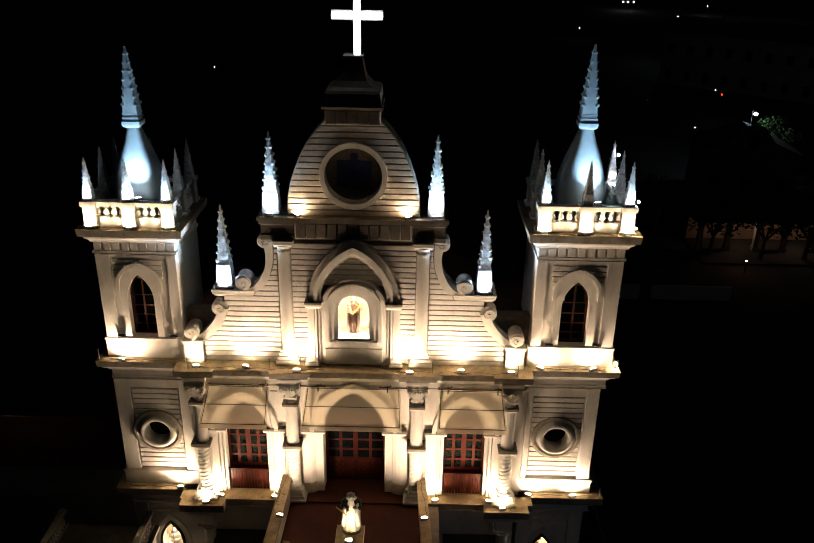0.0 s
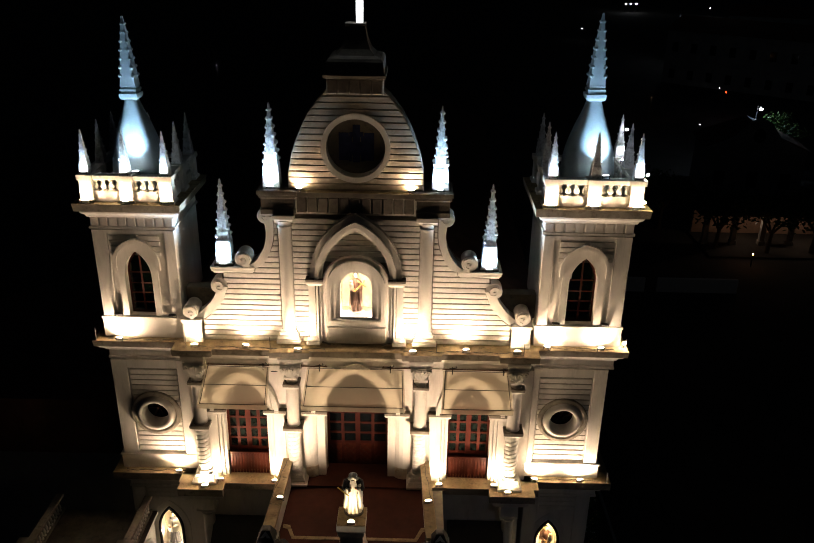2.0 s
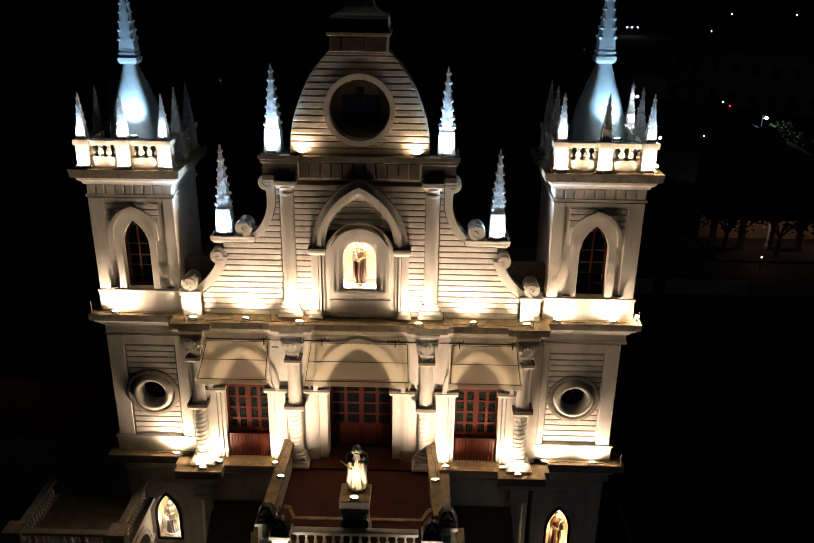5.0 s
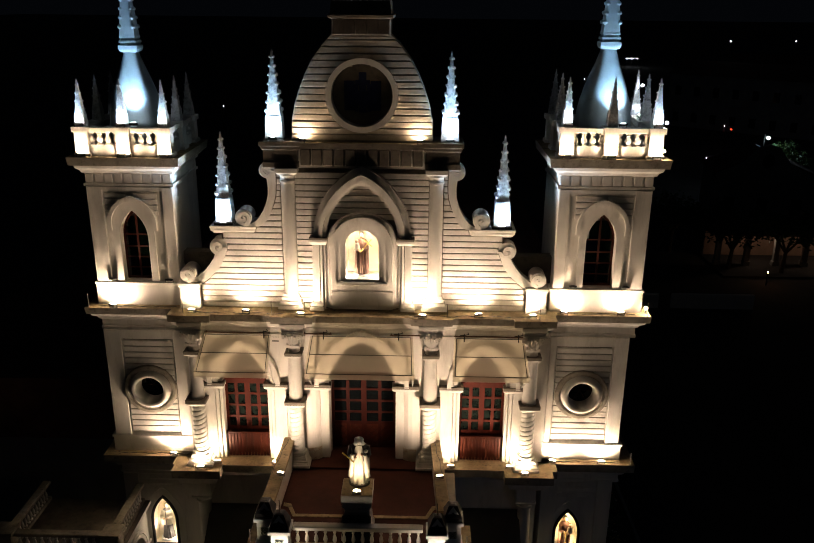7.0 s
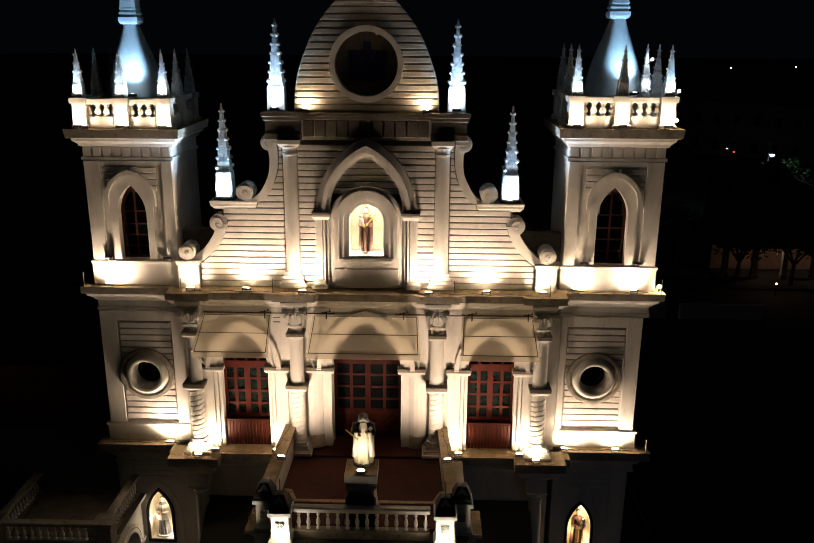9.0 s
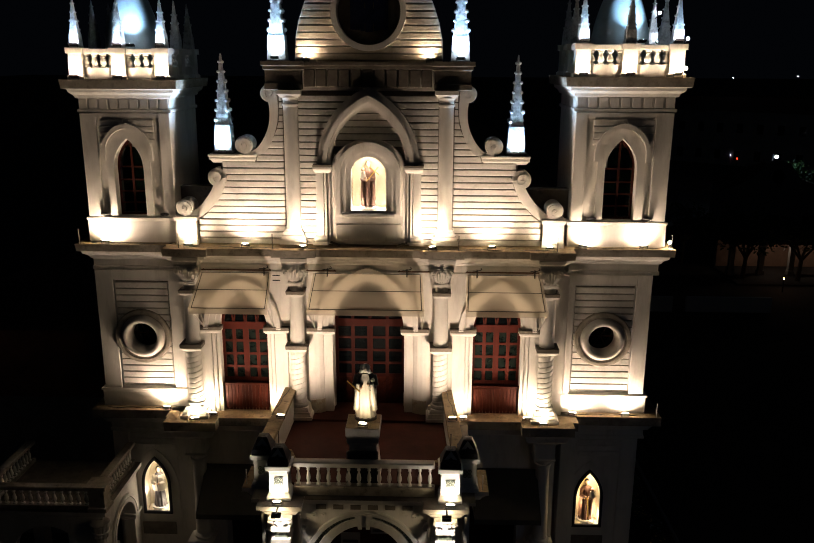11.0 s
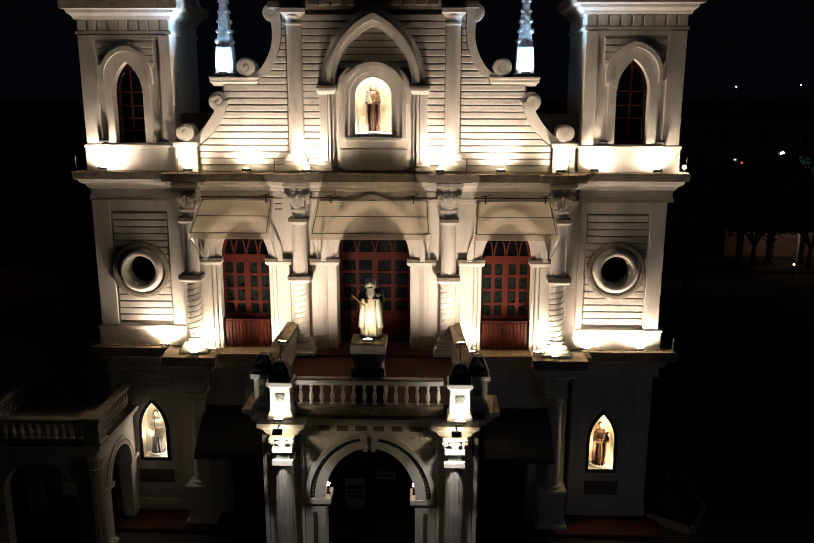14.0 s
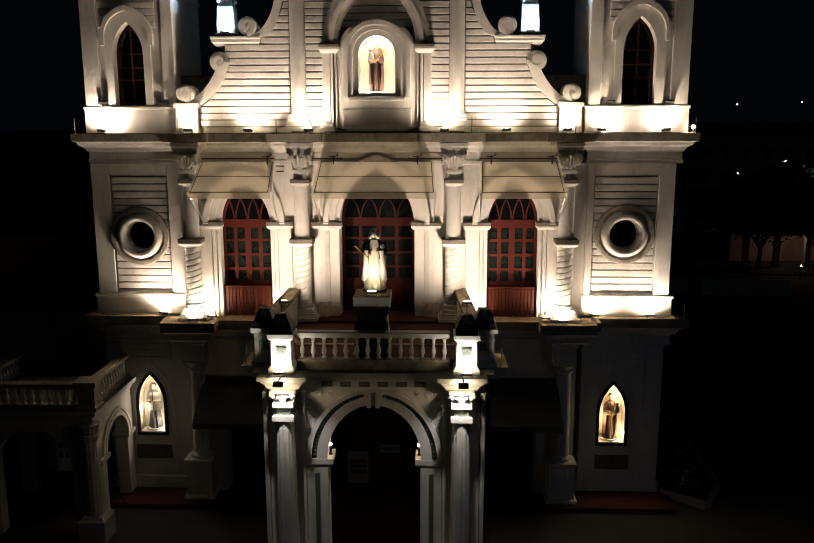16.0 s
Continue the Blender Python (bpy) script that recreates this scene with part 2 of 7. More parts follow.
def opening(cx, a, z0, zs, h, n=10):
    return [(cx - a, z0)] + arch(cx, a, zs, h, n) + [(cx + a, z0)]


def holed(bm, x0, x1, z0, z1, hole, y0, y1, mi=0):
    """A wall with an arched hole, in two halves that meet on the hole's axis."""
    m = len(hole) // 2
    cx = hole[m][0]
    left = [(x0, z0), (cx, z0), (cx, hole[0][1])] + hole[: m + 1] + [(cx, z1), (x0, z1)]
    right = [(x1, z1), (cx, z1)] + hole[m:] + [(cx, hole[-1][1]), (cx, z0), (x1, z0)]
    if abs(hole[0][1] - z0) < 1e-4:
        left = [(x0, z0)] + hole[: m + 1] + [(cx, z1), (x0, z1)]
        right = [(x1, z1), (cx, z1)] + hole[m:] + [(x1, z0)]
    prism(bm, left, y0, y1, mi)
    prism(bm, right, y0, y1, mi)


def mould(bm, x0, x1, y0, y1, profile, mi=0, top_mi=None, open_back=False, edge_mi=None):
    """A moulding run round a rectangle: profile of (projection, height), from the bottom up."""
    loops = []
    for o, z in profile:
        loops.append([bm.verts.new(c) for c in ((x0 - o, y0 - o, z), (x1 + o, y0 - o, z), (x1 + o, y1 + (0 if open_back else o), z), (x0 - o, y1 + (0 if open_back else o), z))])
    for a, b in zip(loops, loops[1:]):
        for i in range(4):
            j = (i + 1) % 4
            bm.faces.new((a[i], a[j], b[j], b[i])).material_index = edge_mi if edge_mi is not None and b is loops[-1] else mi
    bm.faces.new(loops[0][::-1]).material_index = mi
    bm.faces.new(loops[-1]).material_index = mi if top_mi is None else top_mi


def plan_prism(bm, pts, z0, z1, mi=0):
    """A polygon in x and y, raised from z0 to z1."""
    a = [bm.verts.new((x, y, z0)) for x, y in pts]
    b = [bm.verts.new((x, y, z1)) for x, y in pts]
    fs = [bm.faces.new(a[::-1]), bm.faces.new(b)]
    n = len(pts)
    for i in range(n):
        fs.append(bm.faces.new((a[i], a[(i + 1) % n], b[(i + 1) % n], b[i])))
    for f in fs:
        f.material_index = mi


def lathe(bm, profile, cx=0, cy=0, n=16, sx=1, sy=1, mi=0, fold=None, turn=0):
    loops = []
    for r, z in profile:
        ring = []
        for i in range(n):
            a = 2 * math.pi * (i + 0.5) / n + turn
            k = r * (1 + (fold(a, z) if fold else 0))
            ring.append(bm.verts.new((cx + sx * k * math.cos(a), cy + sy * k * math.sin(a), z)))
        loops.append(ring)
    for a, b in zip(loops, loops[1:]):
        for i in range(n):
            j = (i + 1) % n
            bm.faces.new((a[i], a[j], b[j], b[i])).material_index = mi
    bm.faces.new(loops[0][::-1]).material_index = mi
    bm.faces.new(loops[-1]).material_index = mi


def tube(bm, p, q, r, n=8, mi=0, r2=None):
    p, q = Vector(p), Vector(q)
    m = (q - p).to_track_quat("Z", "Y").to_matrix()
    r2 = r if r2 is None else r2
    rings = [[bm.verts.new(c + m @ Vector((k * math.cos(2 * math.pi * i / n), k * math.sin(2 * math.pi * i / n), 0))) for i in range(n)] for c, k in ((p, r), (q, r2))]
    for i in range(n):
        j = (i + 1) % n
        bm.faces.new((rings[0][i], rings[0][j], rings[1][j], rings[1][i])).material_index = mi
    bm.faces.new(rings[0][::-1]).material_index = mi
    bm.faces.new(rings[1]).material_index = mi


def blob(bm, c, r, n=10, sx=1, sy=1, sz=1, mi=0):
    prof = [(max(0.02, math.sin(math.pi * i / n)) * r, -math.cos(math.pi * i / n) * r * sz + c[2]) for i in range(n + 1)]
    lathe(bm, prof, c[0], c[1], 12, sx, sy, mi)


def course(parent, x0, x1, z0, z1, y, d=0.06, x0t=None, x1t=None, gap=0.016, mat=None):
    """One plaster course standing proud of its wall, with eased front edges."""
    bm = bmesh.new()
    x0t, x1t = x0 if x0t is None else x0t, x1 if x1t is None else x1t
    z0, z1, e = z0 + gap, z1 - gap, 0.012
    back = [bm.verts.new(c) for c in ((x0, y + 0.005, z0), (x1, y + 0.005, z0), (x1t, y + 0.005, z1), (x0t, y + 0.005, z1))]
    mid = [bm.verts.new(c) for c in ((x0, y - d + e, z0), (x1, y - d + e, z0), (x1t, y - d + e, z1), (x0t, y - d + e, z1))]
    fr = [bm.verts.new(c) for c in ((x0 + e, y - d, z0 + e), (x1 - e, y - d, z0 + e), (x1t - e, y - d, z1 - e), (x0t + e, y - d, z1 - e))]
    for a, b in ((back, mid), (mid, fr)):
        for i in range(4):
            j = (i + 1) % 4
            bm.faces.new((a[i], a[j], b[j], b[i]))
    bm.faces.new(fr)
    bm.faces.new(back[::-1])
    return part("course", bm, mat or COURSE, parent)


def lerp_line(line, z):
    """x of a line of (z, x) pairs at height z."""
    return float(np.interp(z, [p[0] for p in line], [p[1] for p in line]))


G = 0.5           # height of the forecourt
CX = -0.10        # axis of the central bay
PX = 0.07         # axis of the porch

# ---------------------------------------------------------------- ground and distance
bm = bmesh.new()
xs = [-400 + 20 * i for i in range(41)]
ys = [-120 + 20 * i for i in range(47)]
grid = {}
for i, x in enumerate(xs):
    for j, y in enumerate(ys):
        grid[i, j] = bm.verts.new((x, y, G - 0.02))
for i in range(len(xs) - 1):
    for j in range(len(ys) - 1):
        bm.faces.new((grid[i, j], grid[i + 1, j], grid[i + 1, j + 1], grid[i, j + 1]))
tagged(part("ground", bm, GROUND), "dark asphalt and earth round the church", "ground", kind="structure")

# ---------------------------------------------------------------- nave behind the facade
bm = bmesh.new()
box(bm, -5.6, 5.6, 0.9, 30, G, 12.3)
nave = tagged(part("nave_wall", bm, PLASTER), "plastered side walls of the nave behind the facade", "wall", kind="structure")
bm = bmesh.new()
prism(bm, [(-6.0, 12.2), (6.0, 12.2), (0, 14.6)], 0.9, 30)
tagged(part("roof", bm, ROOFM), "dark clay pitched roof over the nave", "roof", kind="structure")

# ---------------------------------------------------------------- bell towers
def crockets(bm, cx, cy, h0, h1, z0, z1, rows, size):
    for i in range(rows):
        t = (i + 1) / (rows + 0.7)
        h, z = h0 + (h1 - h0) * t, z0 + (z1 - z0) * t
        k = size * (1 - 0.45 * t)
        for sx in (-1, 1):
            for sy in (-1, 1):
                blob(bm, (cx + sx * h, cy + sy * h, z), k, 4, mi=0)


def pinnacle(name, half, height, rows, label, parent=None, at=(0, 0, 0)):
    """A four-sided tapering pinnacle with knobs up its corners."""
    bm = bmesh.new()
    b = height * 0.27
    rng = random.Random(int(height * 100) + int(at[0] * 10))
    prof = [(half, 0), (half * 0.98, b * 0.1), (half * 0.86, b), (half * 0.8, b * 1.05)]
    for i in range(rows * 2):
        t = (i + 1) / (rows * 2)
        k = half * (0.76 - 0.67 * t) * (1.02 if i % 2 else 0.97) * rng.uniform(0.97, 1.03)
        prof.append((k, b * 1.05 + (height * 0.985 - b * 1.05) * t))
    prof.append((half * 0.05, height))
    mould(bm, 0, 0, 0, 0, prof)
    for i in range(rows):
        t = (i + 0.45) / rows
        k, z = half * (0.76 - 0.64 * t), b * 1.05 + (height * 0.97 - b * 1.05) * t
        for sx in (-1, 1):
            for sy in (-1, 1):
                if rng.random() < 0.92:
                    blob(bm, (sx * k * 1.04, sy * k * 1.04, z), half * 0.25 * (1 - 0.4 * t) * rng.uniform(0.8, 1.2), 5, sz=rng.uniform(0.8, 1.2))
    ob = part(name, bm, SPIREM, parent, label)
    ob.location = at
    return ob


BALUSTER = [(0.058, 0), (0.058, 0.035), (0.032, 0.055), (0.030, 0.075), (0.052, 0.13), (0.058, 0.17), (0.046, 0.23), (0.026, 0.30), (0.024, 0.33), (0.044, 0.36), (0.030, 0.395), (0.055, 0.42), (0.058, 0.46)]


def baluster_mesh(h, k=1.0):
    bm = bmesh.new()
    lathe(bm, [(r * k, z / 0.46 * h) for r, z in BALUSTER], n=10)
    return finish("baluster", bm, PLASTER, True)


def tower(cx, wide, high):
    s = 1 if cx > 0 else -1
    half = 1.29
    side = "beside the lane" if s > 0 else "beside the side porch"
    tw = thing("bell_tower", "cream bell tower with pointed window and spire, " + side, "tower", "bell towers")
    x0, x1, y1 = cx - half, cx + half, 2.6
    # ground storey, with a pointed niche
    nx, nz = (6.83, 2.15) if s > 0 else (-7.06, 2.35)
    xe = x1 - 0.15 if s > 0 else x1
    bm = bmesh.new()
    holed(bm, x0 + 0.05, xe, G - 0.05, 5.55, opening(nx, 0.38, nz, nz + 0.95, 0.88), 0, 0.4)
    box(bm, x0 + 0.05, xe, 0.402, y1, G - 0.05, 5.55)
    part("lower_wall", bm, PLASTER, tw)
    bm = bmesh.new()
    mould(bm, x0 + 0.05, x1 - 0.02, 0, y1, [(0.0, 5.2), (0.05, 5.22), (0.05, 5.3), (0.02, 5.32), (0.02, 5.5), (0.12, 5.55), (0.2, 5.7), (0.28, 5.78), (0.42, 5.82), (0.42, 6.1)], top_mi=1, edge_mi=2)
    part("string_course", bm, [PLASTER, LEDGE, FASCIA], tw)
    bm = bmesh.new()
    band(bm, opening(nx, 0.47, nz - 0.07, nz + 0.95, 1.0), opening(nx, 0.38, nz, nz + 0.95, 0.88), -0.05, 0.06)
    box(bm, nx - 0.47, nx + 0.47, -0.05, 0.06, nz - 0.09, nz)
    part("niche_frame", bm, SLATE, tw, "black frame round the niche")
    bm = bmesh.new()
    band(bm, opening(nx, 0.72, nz - 0.2, nz + 0.95, 1.3), opening(nx, 0.62, nz - 0.2, nz + 0.95, 1.17), -0.03, 0.01)
    part("hood_moulding", bm, PLASTER, tw)
    bm = bmesh.new()
    box(bm, nx - 0.55, nx + 0.55, -0.035, 0.005, nz - 0.85, nz - 0.4, 0.01)
    part("plaque", bm, COPING, tw, "grey stone plaque")
    for px in (x0 + 0.05, xe - 0.52):
        bm = bmesh.new()
        box(bm, px, px + 0.5, -0.05, 0.01, G + 0.45, 5.2, 0.01)
        part("corner_strip", bm, PLASTER, tw)
    for i in range(3):
        course(tw, x0 + 0.6, x1 - 0.58, 4.56 + 0.2 * i, 4.76 + 0.2 * i, 0.0, 0.022, gap=0.012)
    bm = bmesh.new()
    box(bm, x0, xe + 0.03, -0.09, 0.01, G, G + 0.45, 0.02)
    part("lower_plinth", bm, PLASTER, tw)
    # middle storey with a round window
    rx, rz = (6.91, 8.49) if s > 0 else (-7.04, 8.41)
    wl, wr = (0.22, 0.49) if s > 0 else (0.57, 0.42)
    full, x1 = x1, 8.26 if s > 0 else x1
    circ = lambda r, n=40: [(rx + r * math.cos(2 * math.pi * i / n), rz + r * math.sin(2 * math.pi * i / n)) for i in range(n)]
    bm = bmesh.new()
    ring = circ(0.41)
    left = [(x0, 6.1), (rx, 6.1)] + [ring[(30 - i) % 40] for i in range(21)] + [(rx, 10.55), (x0, 10.55)]
    right = [(x1, 10.55), (rx, 10.55)] + [ring[(10 - i) % 40] for i in range(21)] + [(rx, 6.1), (x1, 6.1)]
    prism(bm, left, 0.02, 0.5)
    prism(bm, right, 0.02, 0.5)
    box(bm, x0, x1, 0.502, y1, 6.1, 10.55)
    part("middle_wall", bm, PLASTER, tw)
    ring = circ(0.62)
    bm = bmesh.new()
    left = [(x0 + wl, 6.8), (rx, 6.8)] + [ring[(30 - i) % 40] for i in range(21)] + [(rx, 10.14), (x0 + wl, 10.14)]
    right = [(x1 - wr, 10.14), (rx, 10.14)] + [ring[(10 - i) % 40] for i in range(21)] + [(rx, 6.8), (x1 - wr, 6.8)]
    prism(bm, left, 0.012, 0.03)
    prism(bm, right, 0.012, 0.03)
    part("panel_back", bm, JOINT, tw)
    bm = bmesh.new()
    prof = [(0.86, 0.03), (0.86, -0.12), (0.83, -0.15), (0.74, -0.155), (0.72, -0.125), (0.68, -0.12), (0.68, 0.0)]
    for (ra, ya), (rb, yb) in zip(prof, prof[1:]):
        A = [bm.verts.new((p[0], ya, p[1])) for p in circ(ra)]
        B = [bm.verts.new((p[0], yb, p[1])) for p in circ(rb)]
        for i in range(40):
            bm.faces.new((A[i], A[(i + 1) % 40], B[(i + 1) % 40], B[i]))
    bmesh.ops.remove_doubles(bm, verts=bm.verts[:], dist=1e-5)
    part("outer_ring", bm, FASCIA, tw, "weathered grey outer ring", smooth=True)
    bm = bmesh.new()
    prof = [(0.68, 0.02), (0.68, -0.10), (0.66, -0.12), (0.63, -0.19), (0.58, -0.245), (0.53, -0.26), (0.47, -0.24), (0.43, -0.17), (0.405, -0.06), (0.405, 0.2)]
    for (ra, ya), (rb, yb) in zip(prof, prof[1:]):
        A = [bm.verts.new((p[0], ya, p[1])) for p in circ(ra)]
        B = [bm.verts.new((p[0], yb, p[1])) for p in circ(rb)]
        for i in range(40):
            bm.faces.new((A[i], A[(i + 1) % 40], B[(i + 1) % 40], B[i]))
    bmesh.ops.remove_doubles(bm, verts=bm.verts[:], dist=1e-5)
    part("round_window_frame", bm, PLASTER, tw, smooth=True)
    bm = bmesh.new()
    prism(bm, circ(0.41), 0.25, 0.28)
    part("round_pane", bm, GLASS, tw, "dark glass")
    bm = bmesh.new()
    for i in range(3):
        a = math.pi * i / 3
        tube(bm, (rx - 0.4 * math.cos(a), 0.235, rz - 0.4 * math.sin(a)), (rx + 0.4 * math.cos(a), 0.235, rz + 0.4 * math.sin(a)), 0.016, 6)
    part("glazing_bar", bm, DARKWOOD, tw)
    bm = bmesh.new()
    for px0, px1 in ((x0, x0 + wl - 0.04), (x1 - wr + 0.04, x1)):
        box(bm, px0, px1, -0.10, 0.03, 6.7, 10.5, 0.012)
    box(bm, x0 + wl - 0.04, x1 - wr + 0.04, -0.096, 0.03, 10.18, 10.5)
    part("corner_pilaster", bm, PLASTER, tw)
    bm = bmesh.new()
    mould(bm, x0, x1, 0, y1, [(0.0, 6.1), (0.09, 6.1), (0.09, 6.6), (0.13, 6.63), (0.13, 6.69), (0.09, 6.72), (0, 6.76)])
    part("plinth", bm, PLASTER, tw)
    for i in range(16):
        z0 = 6.84 + i * 0.205
        z1 = z0 + 0.205
        d = max(abs(z0 - rz), abs(z1 - rz))
        w = math.sqrt(max(0, 0.80 ** 2 - d * d))
        xa, xb = x0 + wl + 0.005, x1 - wr - 0.005
        if w < 0.05:
            course(tw, xa, xb, z0, z1, 0.02, 0.095)
        else:
            if rx - w > xa + 0.05:
                course(tw, xa, rx - w, z0, z1, 0.02, 0.095)
            if rx + w < xb - 0.05:
                course(tw, rx + w, xb, z0, z1, 0.02, 0.095)
    bm = bmesh.new()
    x1 = full
    mould(bm, x0, x1, 0, y1, [(0.0, 10.48), (0.05, 10.5), (0.05, 10.6), (0.02, 10.62), (0.02, 10.82), (0.08, 10.86), (0.12, 10.94), (0.24, 11.02), (0.27, 11.1), (0.36, 11.12), (0.38, 11.34)], top_mi=1, edge_mi=2)
    part("main_cornice", bm, [PLASTER, LEDGE, FASCIA], tw)
    built = set(tw.children)
    # belfry
    bx0, bx1, by1, zb = x0, x1, 2.6, 11.34
    bm = bmesh.new()
    mould(bm, bx0, bx1, 0, by1, [(0.05, zb), (0.05, 12.0), (0.075, 12.02), (0.075, 12.08), (0, 12.1)])
    part("belfry_plinth", bm, PLASTER, tw)
    hole = opening(cx, 0.43, 12.12, 13.52, 0.86)
    bm = bmesh.new()
    holed(bm, bx0, bx1, 12.05, 15.35, hole, 0.02, 0.35)
    part("belfry_front", bm, PLASTER, tw)
    for a, b, c in ((bx0, bx0 + 0.35, 0.352), (bx1 - 0.35, bx1, 0.352), (bx0 + 0.352, bx1 - 0.352, by1 - 0.35)):
        bm = bmesh.new()
        box(bm, a, b, c, by1, 12.05, 15.35)
        part("belfry_wall", bm, PLASTER, tw)
    bm = bmesh.new()
    for px0, px1 in ((bx0, bx0 + 0.46), (bx1 - 0.32, bx1)) if s < 0 else ((bx0, bx0 + 0.32), (bx1 - 0.46, bx1)):
        box(bm, px0, px1, -0.06, 0.03, 12.1, 15.1, 0.012)
    box(bm, bx0 + 0.3, bx1 - 0.3, -0.056, 0.03, 14.98, 15.1)
    part("belfry_pilaster", bm, PLASTER, tw)
    bm = bmesh.new()
    band(bm, opening(cx, 0.64, 12.12, 13.95, 0.72), opening(cx, 0.43, 12.12, 13.52, 0.86), -0.045, 0.03)
    part("window_surround", bm, PLASTER, tw)
    bm = bmesh.new()
    band(bm, arch(cx, 0.74, 13.97, 0.85), arch(cx, 0.63, 13.97, 0.71), -0.11, 0.03)
    for q in (-1, 1):
        xa, xb = sorted((cx + q * 0.74, cx + q * 0.63))
        prism(bm, [(xa, 13.76), (xb, 13.76), (xb, 13.97), (xa, 13.97)], -0.11, 0.03)
    part("hood_moulding", bm, PLASTER, tw)
    rows = (14.22, 14.38, 14.56, 14.74, 14.92)
    for z0, z1 in zip(rows, rows[1:]):
        hw = float(np.interp(z0, [13.97, 14.3, 14.55, 14.7, 14.8], [0.74, 0.60, 0.36, 0.14, 0.0]))
        for q in (-1, 1):
            a, b = sorted((cx + q * (hw + 0.005), cx + q * 0.80))
            if b - a > 0.05:
                course(tw, a, b, z0, z1, 0.02, 0.055, gap=0.014)
    # window joinery
    bm = bmesh.new()
    band(bm, hole, opening(cx, 0.37, 12.18, 13.52, 0.76), 0.25, 0.31)
    box(bm, cx - 0.42, cx + 0.42, 0.25, 0.31, 12.12, 12.19)
    box(bm, cx - 0.03, cx + 0.03, 0.255, 0.305, 12.18, 14.3)
    for z in (12.48, 12.82, 13.16, 13.54):
        box(bm, cx - 0.38, cx + 0.38, 0.258, 0.302, z - 0.02, z + 0.025)
    wf = part("window_frame", bm, SHADEWOOD, tw, "red-brown wooden casement frame")
    zs = (12.18, 12.48, 12.82, 13.16, 13.54, 14.12)
    for r in range(5):
        for q in (-1, 1):
            bm = bmesh.new()
            a, b = sorted((cx + q * 0.03, cx + q * (0.37 if r < 4 else 0.3)))
            box(bm, a, b, 0.275, 0.282, zs[r] + 0.02, zs[r + 1])
            part("pane", bm, (GREENGLASS, BLUEGLASS)[(r + (q > 0) * (r % 2)) % 2], wf)
    # frieze of small blocks and cornice
    bm = bmesh.new()
    mould(bm, bx0, bx1, 0, by1, [(0.006, 15.1), (0.05, 15.12), (0.05, 15.2), (0.006, 15.21), (0.006, 15.55)])
    part("frieze", bm, PLASTER, tw)
    for i in range(9):
        bm = bmesh.new()
        fx = bx0 + 0.0 + i * (2 * half - 0.26) / 8
        box(bm, fx + 0.01, fx + 0.25, -0.045, 0.01, 15.21, 15.5, 0.012)
        part("frieze_block", bm, PLASTER, tw)
    bm = bmesh.new()
    mould(bm, bx0, bx1, 0, by1, [(0.0, 15.5), (0.07, 15.52), (0.10, 15.6), (0.2, 15.68), (0.22, 15.76), (0.33, 15.78), (0.36, 16.03)], mi=0, top_mi=1, edge_mi=2)
    part("upper_cornice", bm, [PLASTER, LEDGE, FASCIA], tw)
    # parapet
    rail = thing("tower_parapet", "cream balustrade round the tower top with flame-lit piers", "balustrade", "tower parapets")
    zr = 16.03
    px = (bx0 + 0.08, cx, bx1 - 0.08)
    py = (0.02, 1.3, 2.58)
    bm = bmesh.new()
    for ya in (-0.08, 2.48):
        box(bm, bx0 - 0.02, bx1 + 0.02, ya, ya + 0.2, zr, zr + 0.32)
        box(bm, bx0 - 0.06, bx1 + 0.06, ya - 0.04, ya + 0.24, zr + 0.7, zr + 0.84, 0.015)
    for xa in (bx0 - 0.02, bx1 - 0.18):
        box(bm, xa, xa + 0.2, 0.122, 2.478, zr, zr + 0.32)
        box(bm, xa - 0.04, xa + 0.24, 0.162, 2.438, zr + 0.7, zr + 0.84, 0.015)
    part("rail", bm, PLASTER, rail)
    for x in px:
        for y in py:
            if (x, y) == (px[1], py[1]):
                continue
            bm = bmesh.new()
            mould(bm, x, x, y, y, [(0.24, zr), (0.24, zr + 0.08), (0.19, zr + 0.12), (0.185, zr + 0.7), (0.235, zr + 0.703), (0.235, zr + 0.86)])
            part("pier", bm, PLASTER, rail)
    bal = baluster_mesh(0.38, 1.65)
    def stand(x, y):
        o = new("baluster", bal)
        o.parent = rail
        o.location = (x, y, zr + 0.32)
    for a, b in ((px[0], px[1]), (px[1], px[2])):
        for i in range(4):
            stand(a + (b - a) * (i + 1) / 5, 0.02)
            stand(a + (b - a) * (i + 1) / 5, 2.58)
    for xx in (px[0], px[2]):
        for a, b in ((py[0], py[1]), (py[1], py[2])):
            for i in range(4):
                stand(xx, a + (b - a) * (i + 1) / 5)
    pins = []
    for x in px:
        for y in py:
            if (x, y) != (px[1], py[1]):
                p = pinnacle("pinnacle", 0.145, 1.34, 4, "", None, (x, y, zr + 0.862))
                tagged(p, "small weathered cement pinnacle on the tower parapet", "pinnacle", "tower pinnacles")
                pins.append(p)
    # dome and spire
    dome = thing("dome", "pale grey ogee dome with knobbed spire on the tower", "dome", "tower domes")
    bm = bmesh.new()
